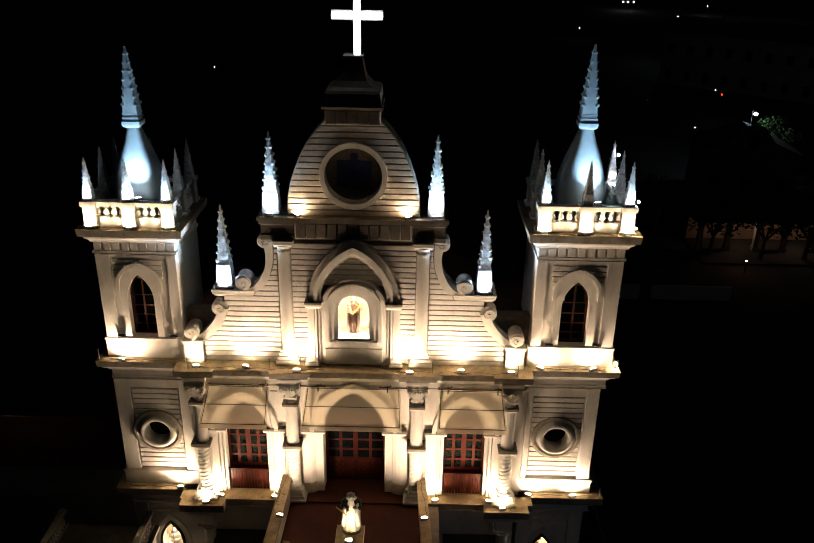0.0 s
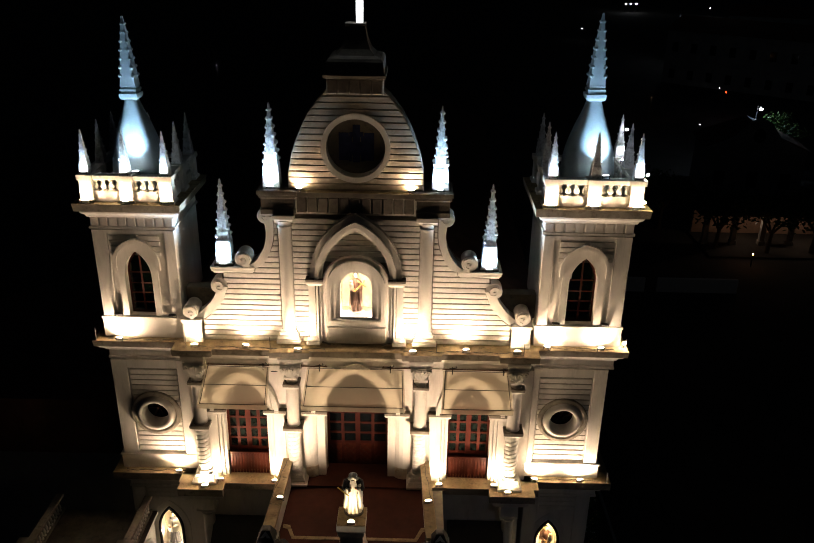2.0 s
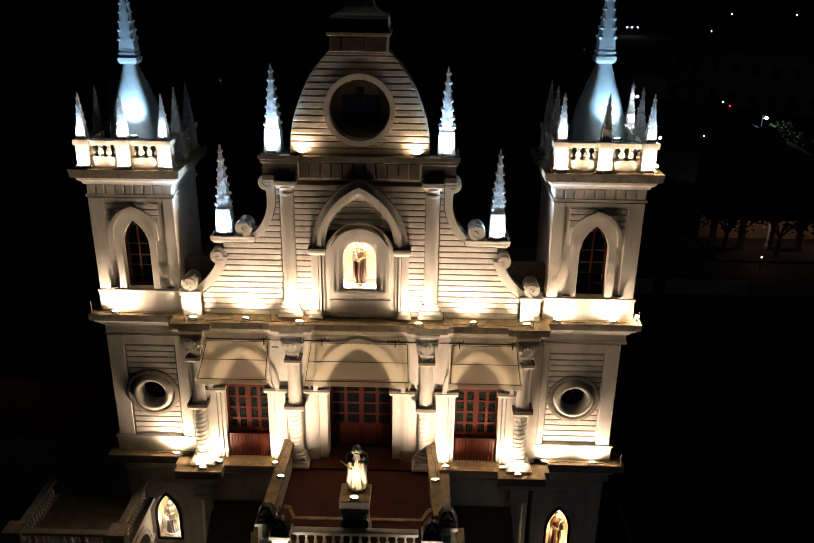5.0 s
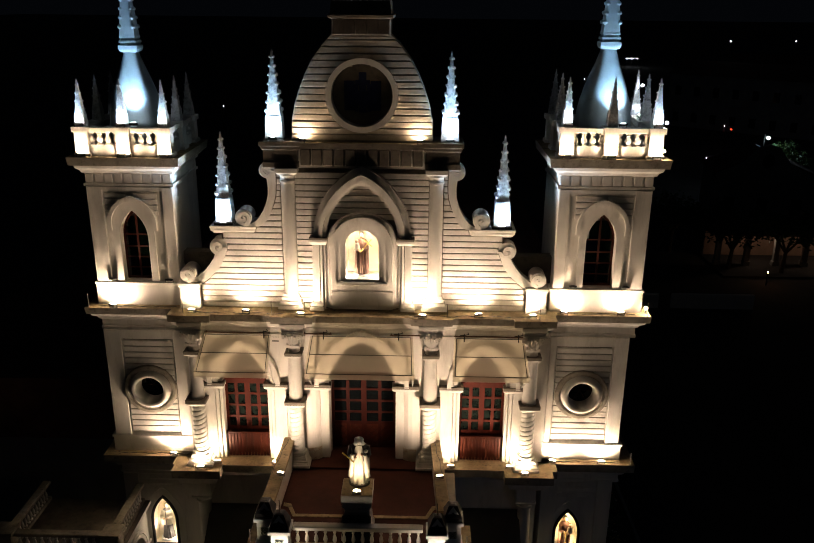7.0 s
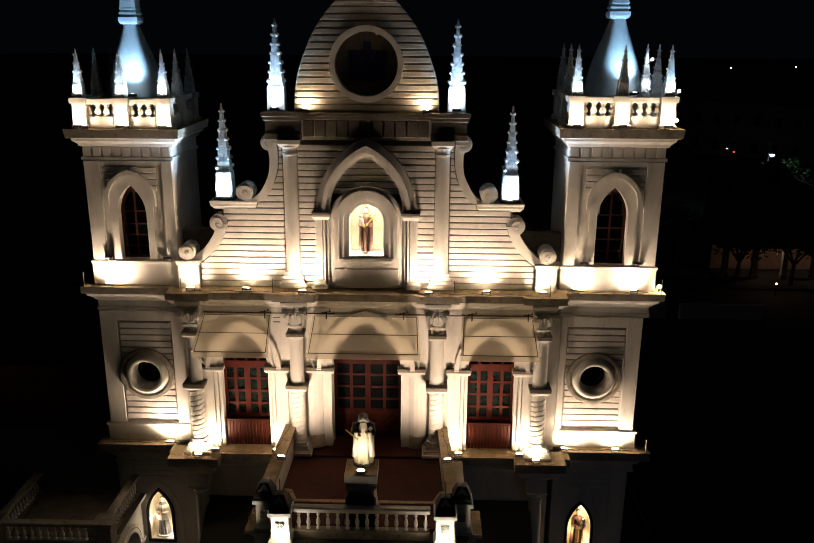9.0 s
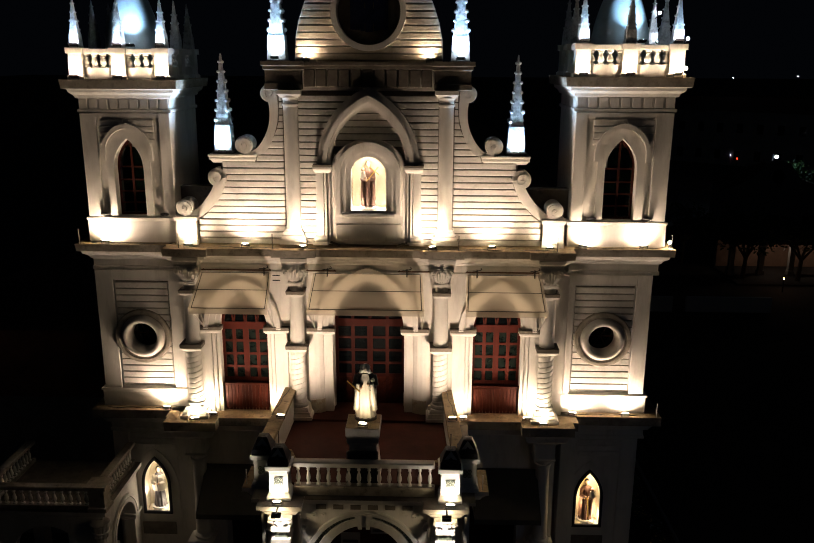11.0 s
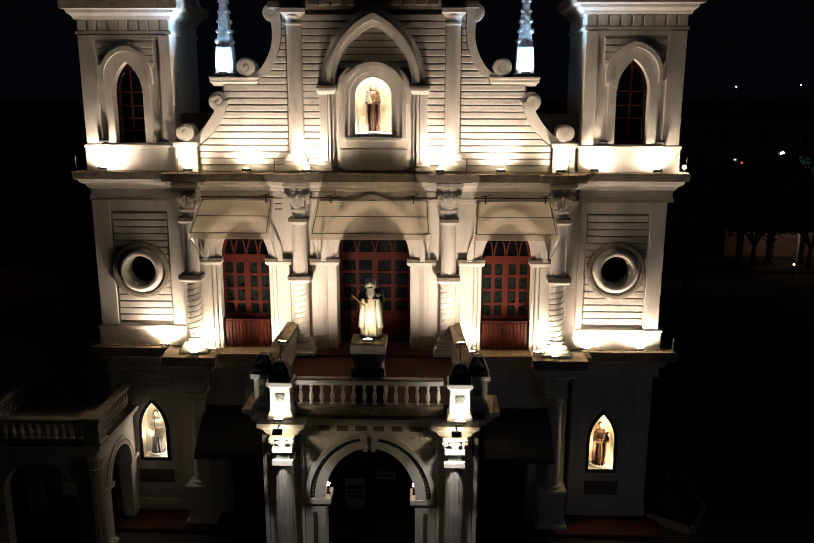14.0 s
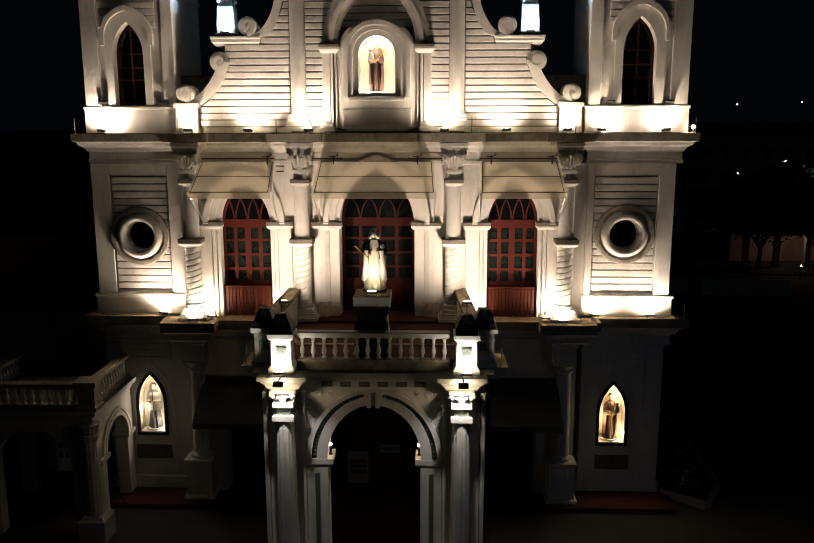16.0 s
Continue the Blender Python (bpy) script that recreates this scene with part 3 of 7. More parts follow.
    prof = [(0.72, 16.03), (0.755, 16.4), (0.755, 16.75), (0.73, 17.1), (0.67, 17.45), (0.57, 17.82), (0.45, 18.18), (0.33, 18.5), (0.235, 18.78), (0.2, 18.92)]
    loops = []
    for r, z in prof:
        ringv = []
        for i in range(40):
            c, n = math.cos(2 * math.pi * i / 40), math.sin(2 * math.pi * i / 40)
            k = r / (abs(c) ** 3.2 + abs(n) ** 3.2) ** (1 / 3.2)
            ringv.append(bm.verts.new((cx + k * c, 1.3 + k * n, z)))
        loops.append(ringv)
    for a, b in zip(loops, loops[1:]):
        for i in range(40):
            bm.faces.new((a[i], a[(i + 1) % 40], b[(i + 1) % 40], b[i]))
    part("shell", bm, DOMEM, dome, smooth=True)
    bm = bmesh.new()
    mould(bm, cx, cx, 1.3, 1.3, [(0.19, 18.9), (0.25, 18.93), (0.28, 19.0), (0.28, 19.1), (0.23, 19.12), (0.23, 19.17), (0.26, 19.18), (0.25, 19.24), (0.215, 19.26), (0.215, 19.3), (0.24, 19.31), (0.23, 19.36), (0.21, 19.38)])
    part("collar", bm, DOMEM, dome)
    bm = bmesh.new()
    mould(bm, cx, cx, 1.3, 1.3, [(0.225, 19.36), (0.19, 19.8), (0.14, 20.3), (0.075, 20.95), (0.025, 21.35)])
    crockets(bm, cx, 1.3, 0.228, 0.03, 19.38, 21.3, 7, 0.07)
    part("spire", bm, DOMEM, dome)
    # the belfry's own proportions
    grow = Matrix.Translation((cx, 0, 12.05)) @ Matrix.Diagonal((wide, 1, high, 1)) @ Matrix.Translation((-cx, 0, -12.05))
    for o in [o for o in tw.children if o not in built] + [rail, dome] + pins:
        o.matrix_basis = grow @ o.matrix_basis
    return tw


tower(-7.07, 1.0, 1.0)
tower(7.1, 1.06, 1.035)

# ---------------------------------------------------------------- central wall of the facade, upper part
Y = -0.07
wall = thing("wall_front", "cream coursed plaster gable wall between the towers", "wall", kind="structure")
SHOULDER = [(11.34, 5.1), (12.1, 5.1), (12.25, 4.93), (12.44, 4.76), (12.7, 4.55), (13.09, 4.36), (13.4, 4.28), (13.72, 4.27)]
UPPER = [(13.93, 3.42), (14.1, 3.16), (14.42, 2.92), (14.8, 2.76), (15.2, 2.72), (15.75, 2.72)]
GABLE = [(16.5, 2.06), (17.1, 2.04), (17.6, 1.94), (18.04, 1.79), (18.5, 1.6), (18.88, 1.40), (19.25, 1.12), (19.6, 0.80)]
bm = bmesh.new()
pts = [(CX - x, z) for z, x in SHOULDER + [(13.93, 4.3)] + UPPER] 
hole = opening(CX, 0.51, 12.42, 13.45, 0.51)
m = len(hole) // 2
half = [(CX, 11.34), (CX, 12.42)] + hole[: m + 1] + [(CX, 15.75)] + pts[::-1]
prism(bm, half, Y, 0.85)
prism(bm, [(2 * CX - x, z) for x, z in half], Y, 0.85)
part("backing", bm, JOINT, wall)
# courses of the shoulders, between and beyond the pilasters
h = 0.187
for i in range(24):
    z0 = 11.34 + i * h
    z1 = z0 + h
    if z1 > 15.78:
        break
    line = SHOULDER if z1 < 13.85 else UPPER
    edge = 0.2 if z0 < 13.3 or line is UPPER else 0.06
    o0, o1 = lerp_line(line, z0) - edge, lerp_line(line, z1) - edge
    low = z1 < 12.1
    if low:
        o0 = o1 = 5.0
    for q in (-1, 1):
        a0, a1, b0 = CX + q * 2.43, CX + q * o0, CX + q * o1
        if q < 0:
            course(wall, a1, a0, z0, z1, Y, 0.06, b0, a0)
        else:
            course(wall, a0, a1, z0, z1, Y, 0.06, a0, b0)
        inner = 1.50
        if z1 > 13.7:
            hr = (2.16 ** 2 + 1.46 ** 2) / 2.92
            inner = max(0.0, 1.40 - hr + math.sqrt(max(0.0, hr * hr - (z1 - 13.72) ** 2)))
        a, b = sorted((CX + q * inner, CX + q * 1.98))
        if b - a > 0.05:
            course(wall, a, b, z0, z1, Y)
for q in (-1, 1):
    bm = bmesh.new()
    a, b = sorted((CX + q * 4.2, q * 5.75))
    box(bm, a, b, 0.45, 0.86, 11.3, 12.95)
    part("rear_parapet", bm, COPING, wall)
# ledges on the shoulders
for q in (-1, 1):
    bm = bmesh.new()
    a, b = sorted((CX + q * 3.32, CX + q * 4.48))
    mould(bm, a, b, Y, 0.8, [(0, 13.72), (0.03, 13.74), (0.06, 13.8), (0.1, 13.82), (0.1, 13.9), (0.12, 13.92), (0.12, 13.97)])
    part("shoulder_ledge", bm, PLASTER, wall)


def volute(bm, cx, cz, r, sgn, a0, y0, y1):
    """A thick rolled disc with a spiral groove cut in its face."""
    prism(bm, [(cx + r * 0.97 * math.cos(2 * math.pi * i / 28), cz + r * 0.97 * math.sin(2 * math.pi * i / 28)) for i in range(28)], y0 + 0.05, y1)
    n, turns = 40, 1.45
    A, B = [], []
    for i in range(n + 1):
        a = a0 + sgn * turns * 2 * math.pi * i / n
        k = r * (1 - 0.80 * i / n)
        w = r * 0.43 * (1 - 0.25 * i / n)
        A.append((cx + k * math.cos(a), cz + k * math.sin(a)))
        B.append((cx + max(0.005, k - w) * math.cos(a), cz + max(0.005, k - w) * math.sin(a)))
    band(bm, A, B, y0, y0 + 0.06)


def scroll(parent, outer, inner, curls, y0, y1):
    """A curved plaster band between two lines, ending in rolled discs."""
    bm = bmesh.new()
    band(bm, smooth_line(outer), smooth_line(inner), y0 + 0.004, y1)
    part("scroll_band", bm, PLASTER, parent)
    for cx, cz, r, sgn, a0, yf in curls:
        bm = bmesh.new()
        volute(bm, cx, cz, r, sgn, a0, yf, y1 - 0.01)
        part("volute", bm, PLASTER, parent)


def smooth_line(pts, n=6):
    """A soft curve through a few points."""
    out = []
    for i in range(len(pts) - 1):
        p0, p1, p2, p3 = (Vector(pts[max(0, min(len(pts) - 1, k))]) for k in (i - 1, i, i + 1, i + 2))
        for j in range(n):
            t = j / n
            p = 0.5 * (2 * p1 + (p2 - p0) * t + (2 * p0 - 5 * p1 + 4 * p2 - p3) * t * t + (3 * p1 - p0 - 3 * p2 + p3) * t ** 3)
            out.append((p.x, p.y))
    return out + [tuple(pts[-1])]


for q in (-1, 1):
    bay = lambda pts: [(CX + q * x, z) for x, z in pts]
    sc = thing("scroll_buttress", "cream plaster scroll with rolled ends on the gable shoulder", "scroll", "lower scrolls")
    out = bay(((5.34, 12.235), (5.12, 12.33), (4.97, 12.44), (4.74, 12.68), (4.52, 13.02), (4.46, 13.3)))
    inn = bay(((5.30, 12.12), (5.0, 12.13), (4.86, 12.19), (4.56, 12.45), (4.30, 12.78), (4.12, 13.26)))
    up = math.pi / 2
    scroll(sc, out, inn, [(CX + q * 5.345, 12.44, 0.25, -q, -up, -0.36), (CX + q * 4.38, 13.30, 0.28, q, 0 if q < 0 else math.pi, -0.19)], -0.17, 0.3)
    bm = bmesh.new()
    a, b = sorted((CX + q * 4.98, CX + q * 5.68))
    mould(bm, a + 0.05, b - 0.05, -0.3, 0.3, [(0.02, 11.34), (0.02, 11.5), (0, 11.52), (0, 12.03), (0.02, 12.05), (0.05, 12.09), (0.05, 12.17)])
    part("pedestal", bm, PLASTER, sc)
    sc = thing("scroll_buttress", "cream plaster scroll beside the upper gable wall", "scroll", "upper scrolls")
    out = bay(((3.55, 14.01), (3.23, 14.12), (2.99, 14.42), (2.83, 14.8), (2.79, 15.2), (2.84, 15.6)))
    inn = bay(((3.5, 13.972), (3.08, 13.974), (2.79, 14.28), (2.60, 14.82), (2.55, 15.2), (2.56, 15.6)))
    scroll(sc, out, inn, [(CX + q * 3.56, 14.24, 0.265, -q, -up, -0.21), (CX + q * 2.80, 15.68, 0.245, q, 0 if q < 0 else math.pi, -0.18)], -0.16, 0.4)

# pilasters of the gable
for q in (-1, 1):
    pil = thing("pilaster", "cream flat pilaster with moulded base and cap on the gable wall", "pilaster", "gable pilasters")
    x = CX + q * 2.2
    bm = bmesh.new()
    lathe(bm, [(0.235, 11.84), (0.215, 11.95), (0.205, 15.3), (0.2, 15.45)], x, Y - 0.03, 28)
    part("shaft", bm, PLASTER, pil, smooth=True)
    bm = bmesh.new()
    mould(bm, x - 0.2, x + 0.2, -0.22, Y + 0.02, [(0.19, 11.4), (0.19, 11.52), (0.14, 11.54), (0.14, 11.64), (0.09, 11.66), (0.09, 11.75), (0.05, 11.8), (0.04, 11.85)])
    part("base", bm, PLASTER, pil)
    bm = bmesh.new()
    lathe(bm, [(0.2, 15.33), (0.235, 15.35), (0.235, 15.4), (0.21, 15.42), (0.215, 15.5), (0.25, 15.58)], x, Y - 0.03, 28)
    mould(bm, x - 0.2, x + 0.2, -0.24, Y + 0.02, [(0.04, 15.57), (0.1, 15.64), (0.13, 15.66), (0.13, 15.78)])
    part("cap", bm, PLASTER, pil)

# upper entablature
ent = thing("entablature", "weathered plaster entablature with a row of upright blocks", "cornice", kind="structure")
bm = bmesh.new()
box(bm, CX - 2.8, CX + 2.8, Y - 0.02, 0.85, 15.76, 16.4)
part("backing", bm, PLASTER, ent)
bm = bmesh.new()
for q in (-1, 1):
    a, b = sorted((CX + q * 1.86, CX + q * 2.86))
    mould(bm, a, b, -0.26, 0.8, [(0.0, 15.78), (0.02, 15.8), (0.02, 15.95), (0.0, 15.97), (0.0, 16.3), (0.05, 16.34), (0.05, 16.42), (0.1, 16.44), (0.1, 16.56)])
part("corner_block", bm, COPING, ent)
for i in range(11):
    bm = bmesh.new()
    x = CX - 1.8 + 3.6 * (i + 0.5) / 11
    box(bm, x - 0.145, x + 0.145, -0.24, Y, 15.86, 16.34, 0.02)
    part("upright_block", bm, COPING, ent)
bm = bmesh.new()
mould(bm, CX - 1.9, CX + 1.9, -0.2, 0.8, [(0.02, 16.34), (0.06, 16.36), (0.06, 16.44), (0.1, 16.45), (0.1, 16.53)], top_mi=1)
part("coping", bm, [COPING, LEDGE], ent)

# round-topped gable
gab = thing("gable", "coursed plaster gable with a large blind roundel", "gable")
gz, gr = 17.87, 0.88
circ = lambda r, n=48: [(CX + 0.02 + r * math.cos(2 * math.pi * i / n), gz + r * math.sin(2 * math.pi * i / n)) for i in range(n)]
gl = [(CX + 0.02 - x, z) for z, x in GABLE]
bm = bmesh.new()
ring = circ(gr)
cxg = CX + 0.02
left = [(cxg, GABLE[0][0])] + [ring[(36 - i) % 48] for i in range(25)] + [(cxg, 19.6)] + gl[::-1]
right = [(2 * cxg - x, z) for x, z in left]
prism(bm, left, Y, 0.6)
prism(bm, right, Y, 0.6)
part("backing", bm, JOINT, gab)
bm = bmesh.new()
band(bm, circ(1.04), circ(gr), -0.22, Y + 0.02, closed=True)
band(bm, circ(0.925), circ(gr - 0.002), -0.15, 0.24, closed=True)
part("roundel_frame", bm, PLASTER, gab, smooth=True)
bm = bmesh.new()
prism(bm, circ(0.88), 0.24, 0.3)
part("roundel_back", bm, COPING, gab)
bm = bmesh.new()
for q, w, t in ((-0.38, 0.15, 0.38), (0, 0.11, 0.62), (0.38, 0.15, 0.38), (-0.18, 0.05, 0.28), (0.18, 0.05, 0.28)):
    box(bm, cxg + q - w, cxg + q + w, 0.2, 0.242, gz - 0.52 + abs(q) * 0.15, gz + t)
for q in (-1, 1):
    box(bm, cxg + q * 0.16 - 0.05, cxg + q * 0.16 + 0.05, 0.195, 0.243, gz + 0.26, gz + 0.4)
    box(bm, cxg + q * 0.2 - 0.09, cxg + q * 0.2 + 0.09, 0.205, 0.243, gz - 0.3, gz + 0.1)
part("blue_pane", bm, BLUEPANEL, gab, "dark blue stained glass panel")
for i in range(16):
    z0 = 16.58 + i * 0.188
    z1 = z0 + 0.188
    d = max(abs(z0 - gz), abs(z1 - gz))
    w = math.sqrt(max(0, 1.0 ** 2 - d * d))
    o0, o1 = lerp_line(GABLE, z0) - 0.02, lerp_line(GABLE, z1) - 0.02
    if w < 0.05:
        course(gab, cxg - o0, cxg + o0, z0, z1, Y, 0.06, cxg - o1, cxg + o1, mat=AGED_DIM)
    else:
        course(gab, cxg - o0, cxg - w, z0, z1, Y, 0.06, cxg - o1, cxg - w, mat=AGED_DIM)
        course(gab, cxg + w, cxg + o0, z0, z1, Y, 0.06, cxg + w, cxg + o1, mat=AGED_DIM)
# pedestal of the cross
ped = thing("cross_pedestal", "grimy stepped plaster pedestal under the cross", "pedestal")
bm = bmesh.new()
mould(bm, CX + 0.04, CX + 0.04, 0.25, 0.25, [(0.8, 19.5), (0.8, 19.96), (0.88, 19.98), (0.89, 20.06), (0.83, 20.1), (0.8, 20.42), (0.74, 20.5), (0.56, 20.56), (0.42, 20.72), (0.33, 20.95), (0.27, 21.33), (0.29, 21.35), (0.29, 21.4)])
part("stepped_block", bm, COPING, ped)
for i in range(5):
    bm = bmesh.new()
    x = CX + 0.04 - 0.8 + 1.6 * (i + 0.5) / 5
    box(bm, x - 0.145, x + 0.145, -0.585, -0.54, 19.54, 19.94, 0.015)
    part("upright_block", bm, COPING, ped)
crs = thing("cross", "tall white glowing cross on the gable", "cross")
bm = bmesh.new()
cxx, cy = CX + 0.14, 0.2
box(bm, cxx - 0.09, cxx + 0.09, cy - 0.06, cy + 0.06, 21.4, 23.45, 0.01)
box(bm, cxx - 0.72, cxx - 0.091, cy - 0.06, cy + 0.06, 22.39, 22.57, 0.01)
box(bm, cxx + 0.091, cxx + 0.72, cy - 0.06, cy + 0.06, 22.39, 22.57, 0.01)
part("lit_face", bm, CROSSM, crs)
bm = bmesh.new()
box(bm, cxx - 0.11, cxx + 0.11, cy + 0.065, cy + 0.12, 21.38, 23.47)
box(bm, cxx - 0.74, cxx + 0.74, cy + 0.123, cy + 0.16, 22.34, 22.62)
part("back_plate", bm, STEEL, crs)

# four tall pinnacles
for q in (-1, 1):
    for nm, x, z, half, height in (("lower", 4.19, 14.05, 0.25, 2.7), ("upper", 2.56, 16.56, 0.26, 2.55)):
        bm = bmesh.new()
        p = pinnacle("pinnacle", half, height, 7, "", None, (CX + q * x, 0.2, z))
        tagged(p, "tall knobbed cement pinnacle on the " + nm + " gable shoulder", "pinnacle", "gable pinnacles")
        b2 = bmesh.new()
        mould(b2, 0, 0, 0, 0, [(0.3, -0.1 if nm == "lower" else -0.02), (0.3, 0.0), (0.27, 0.02)])
        part("plinth", b2, COPING, p)

# ---------------------------------------------------------------- central niche
nic = thing("niche", "cream plaster niche under a pointed hood", "niche")
bm = bmesh.new()
band(bm, opening(CX, 1.1, 11.4, 13.45, 1.0, 14), opening(CX, 0.5, 11.4, 13.45, 0.5, 14), -0.3, 0.0)
box(bm, CX - 0.5, CX + 0.5, -0.3, 0.0, 11.4, 12.42)
part("body", bm, PLASTER, nic)
for q in (-1, 1):
    pl = None
    for k, (a, b, yf) in enumerate(((1.1, 1.17, -0.34), (1.19, 1.26, -0.38), (1.28, 1.5, -0.36))):
        bm = bmesh.new()
        x0, x1 = sorted((CX + q * a, CX + q * b))
        box(bm, x0, x1, yf, Y + 0.02, 11.42, 13.6, 0.01)
        part("jamb", bm, PLASTER, nic)
    bm = bmesh.new()
    x0, x1 = sorted((CX + q * 1.1, CX + q * 1.5))
    mould(bm, x0, x1, -0.4, Y + 0.02, [(0.0, 13.5), (0.04, 13.54), (0.07, 13.6), (0.07, 13.66), (0.075, 13.72)], top_mi=1, edge_mi=1)
    part("impost", bm, [PLASTER, COPING], nic)
for k, (ao, ho, ai, hi, yf) in enumerate(((1.46, 2.16, 1.28, 1.92, -0.34), (1.29, 1.93, 1.17, 1.76, -0.44), (1.18, 1.77, 1.06, 1.6, -0.34))):
    bm = bmesh.new()
    band(bm, arch(CX, ao, 13.72, ho, 14), arch(CX, ai, 13.72, hi, 14), yf, Y + 0.02)
    part("hood_arch", bm, PLASTER, nic)
for i in range(7):
    z0 = 14.2 + i * 0.187
    w = float(np.interp(z0 + 0.18, [13.72, 14.3, 14.8, 15.2, 15.35], [1.16, 1.1, 0.92, 0.62, 0.42]))
    if w > 0.1:
        course(nic, CX - w, CX + w, z0, z0 + 0.187, Y, 0.06)
for a, b, yf in ((0.92, 0.80, -0.43), (0.80, 0.66, -0.4), (0.66, 0.5, -0.35)):
    bm = bmesh.new()
    band(bm, opening(CX, a, 12.3, 13.45, a, 14), opening(CX, b, 12.3, 13.45, b, 14), yf, -0.28)
    part("surround", bm, PLASTER, nic)
bm = bmesh.new()
mould(bm, CX - 0.72, CX + 0.72, -0.4, -0.28, [(0, 12.22), (0.05, 12.25), (0.05, 12.3), (0.02, 12.34)])
box(bm, CX - 0.5, CX + 0.5, -0.39, -0.28, 12.342, 12.42)
part("sill", bm, PLASTER, nic)
bm = bmesh.new()
box(bm, CX - 0.95, CX + 0.95, -0.34, -0.29, 11.5, 12.0, 0.015)
part("panel", bm, PLASTER, nic)


def niche_lining(name, cx, a, z0, zs, h, y0, y1, parent):
    bm = bmesh.new()
    line = opening(cx, a, z0, zs, h, 10)
    A = [bm.verts.new((x, y0, z)) for x, z in line]
    B = [bm.verts.new((x, y1, z)) for x, z in line]
    for i in range(len(line)):
        j = (i + 1) % len(line)
        bm.faces.new((A[i], A[j], B[j], B[i]))
    bm.faces.new(B)
    part(name, bm, NICHEM, parent, "bright cream painted recess")


niche_lining("lining", CX, 0.505, 12.432, 13.45, 0.505, -0.29, 0.35, nic)
for q in (-1, 1):
    bm = bmesh.new()
    a, b = sorted((CX + q * 1.26, CX + q * 1.52))
    mould(bm, a, b, -0.37, Y + 0.02, [(0.09, 11.4), (0.09, 11.5), (0.05, 11.53), (0.05, 11.6), (0.01, 11.66)])
    part("jamb_base", bm, PLASTER, nic)
    bm = bmesh.new()
    for k in range(5):
        blob(bm, (CX + q * (0.86 + 0.055 * k), -0.38 - 0.01 * (k % 2), 11.40 + 0.018 * k), 0.045, 5, sy=0.6, sz=0.7)
    part("foot_scroll", bm, COPING, nic)

# ---------------------------------------------------------------- main cornice and terrace in front of the gable
cor = thing("cornice", "long moulded plaster cornice with a stained cement ledge", "cornice", kind="structure")
PROF = [(0.0, 10.48), (0.05, 10.5), (0.05, 10.6), (0.02, 10.62), (0.02, 10.82), (0.08, 10.86), (0.12, 10.94), (0.24, 11.02), (0.27, 11.1), (0.33, 11.12), (0.35, 11.34)]
bm = bmesh.new()
mould(bm, CX - 5.55, CX + 5.55, -0.42, 0.9, PROF, top_mi=1, edge_mi=2)
part("run", bm, [PLASTER, LEDGE, FASCIA], cor)
for q in (-1, 1):
    for x in (2.13, 5.27):
        bm = bmesh.new()
        mould(bm, CX + q * x - 0.3, CX + q * x + 0.3, -0.56, 0.0, [(o, z + (0.003 if i == len(PROF) - 1 else 0)) for i, (o, z) in enumerate(PROF)], top_mi=1, edge_mi=2)
        part("break", bm, [PLASTER, LEDGE, FASCIA], cor)
        bm = bmesh.new()
        mould(bm, CX + q * x - 0.1, CX + q * x + 0.1, -0.6, -0.4, [(0.24, 10.842), (0.24, 10.9), (0.26, 10.91), (0.26, 10.97), (0.285, 11.0), (0.285, 11.09)])
        part("impost_block", bm, PLASTER, cor)

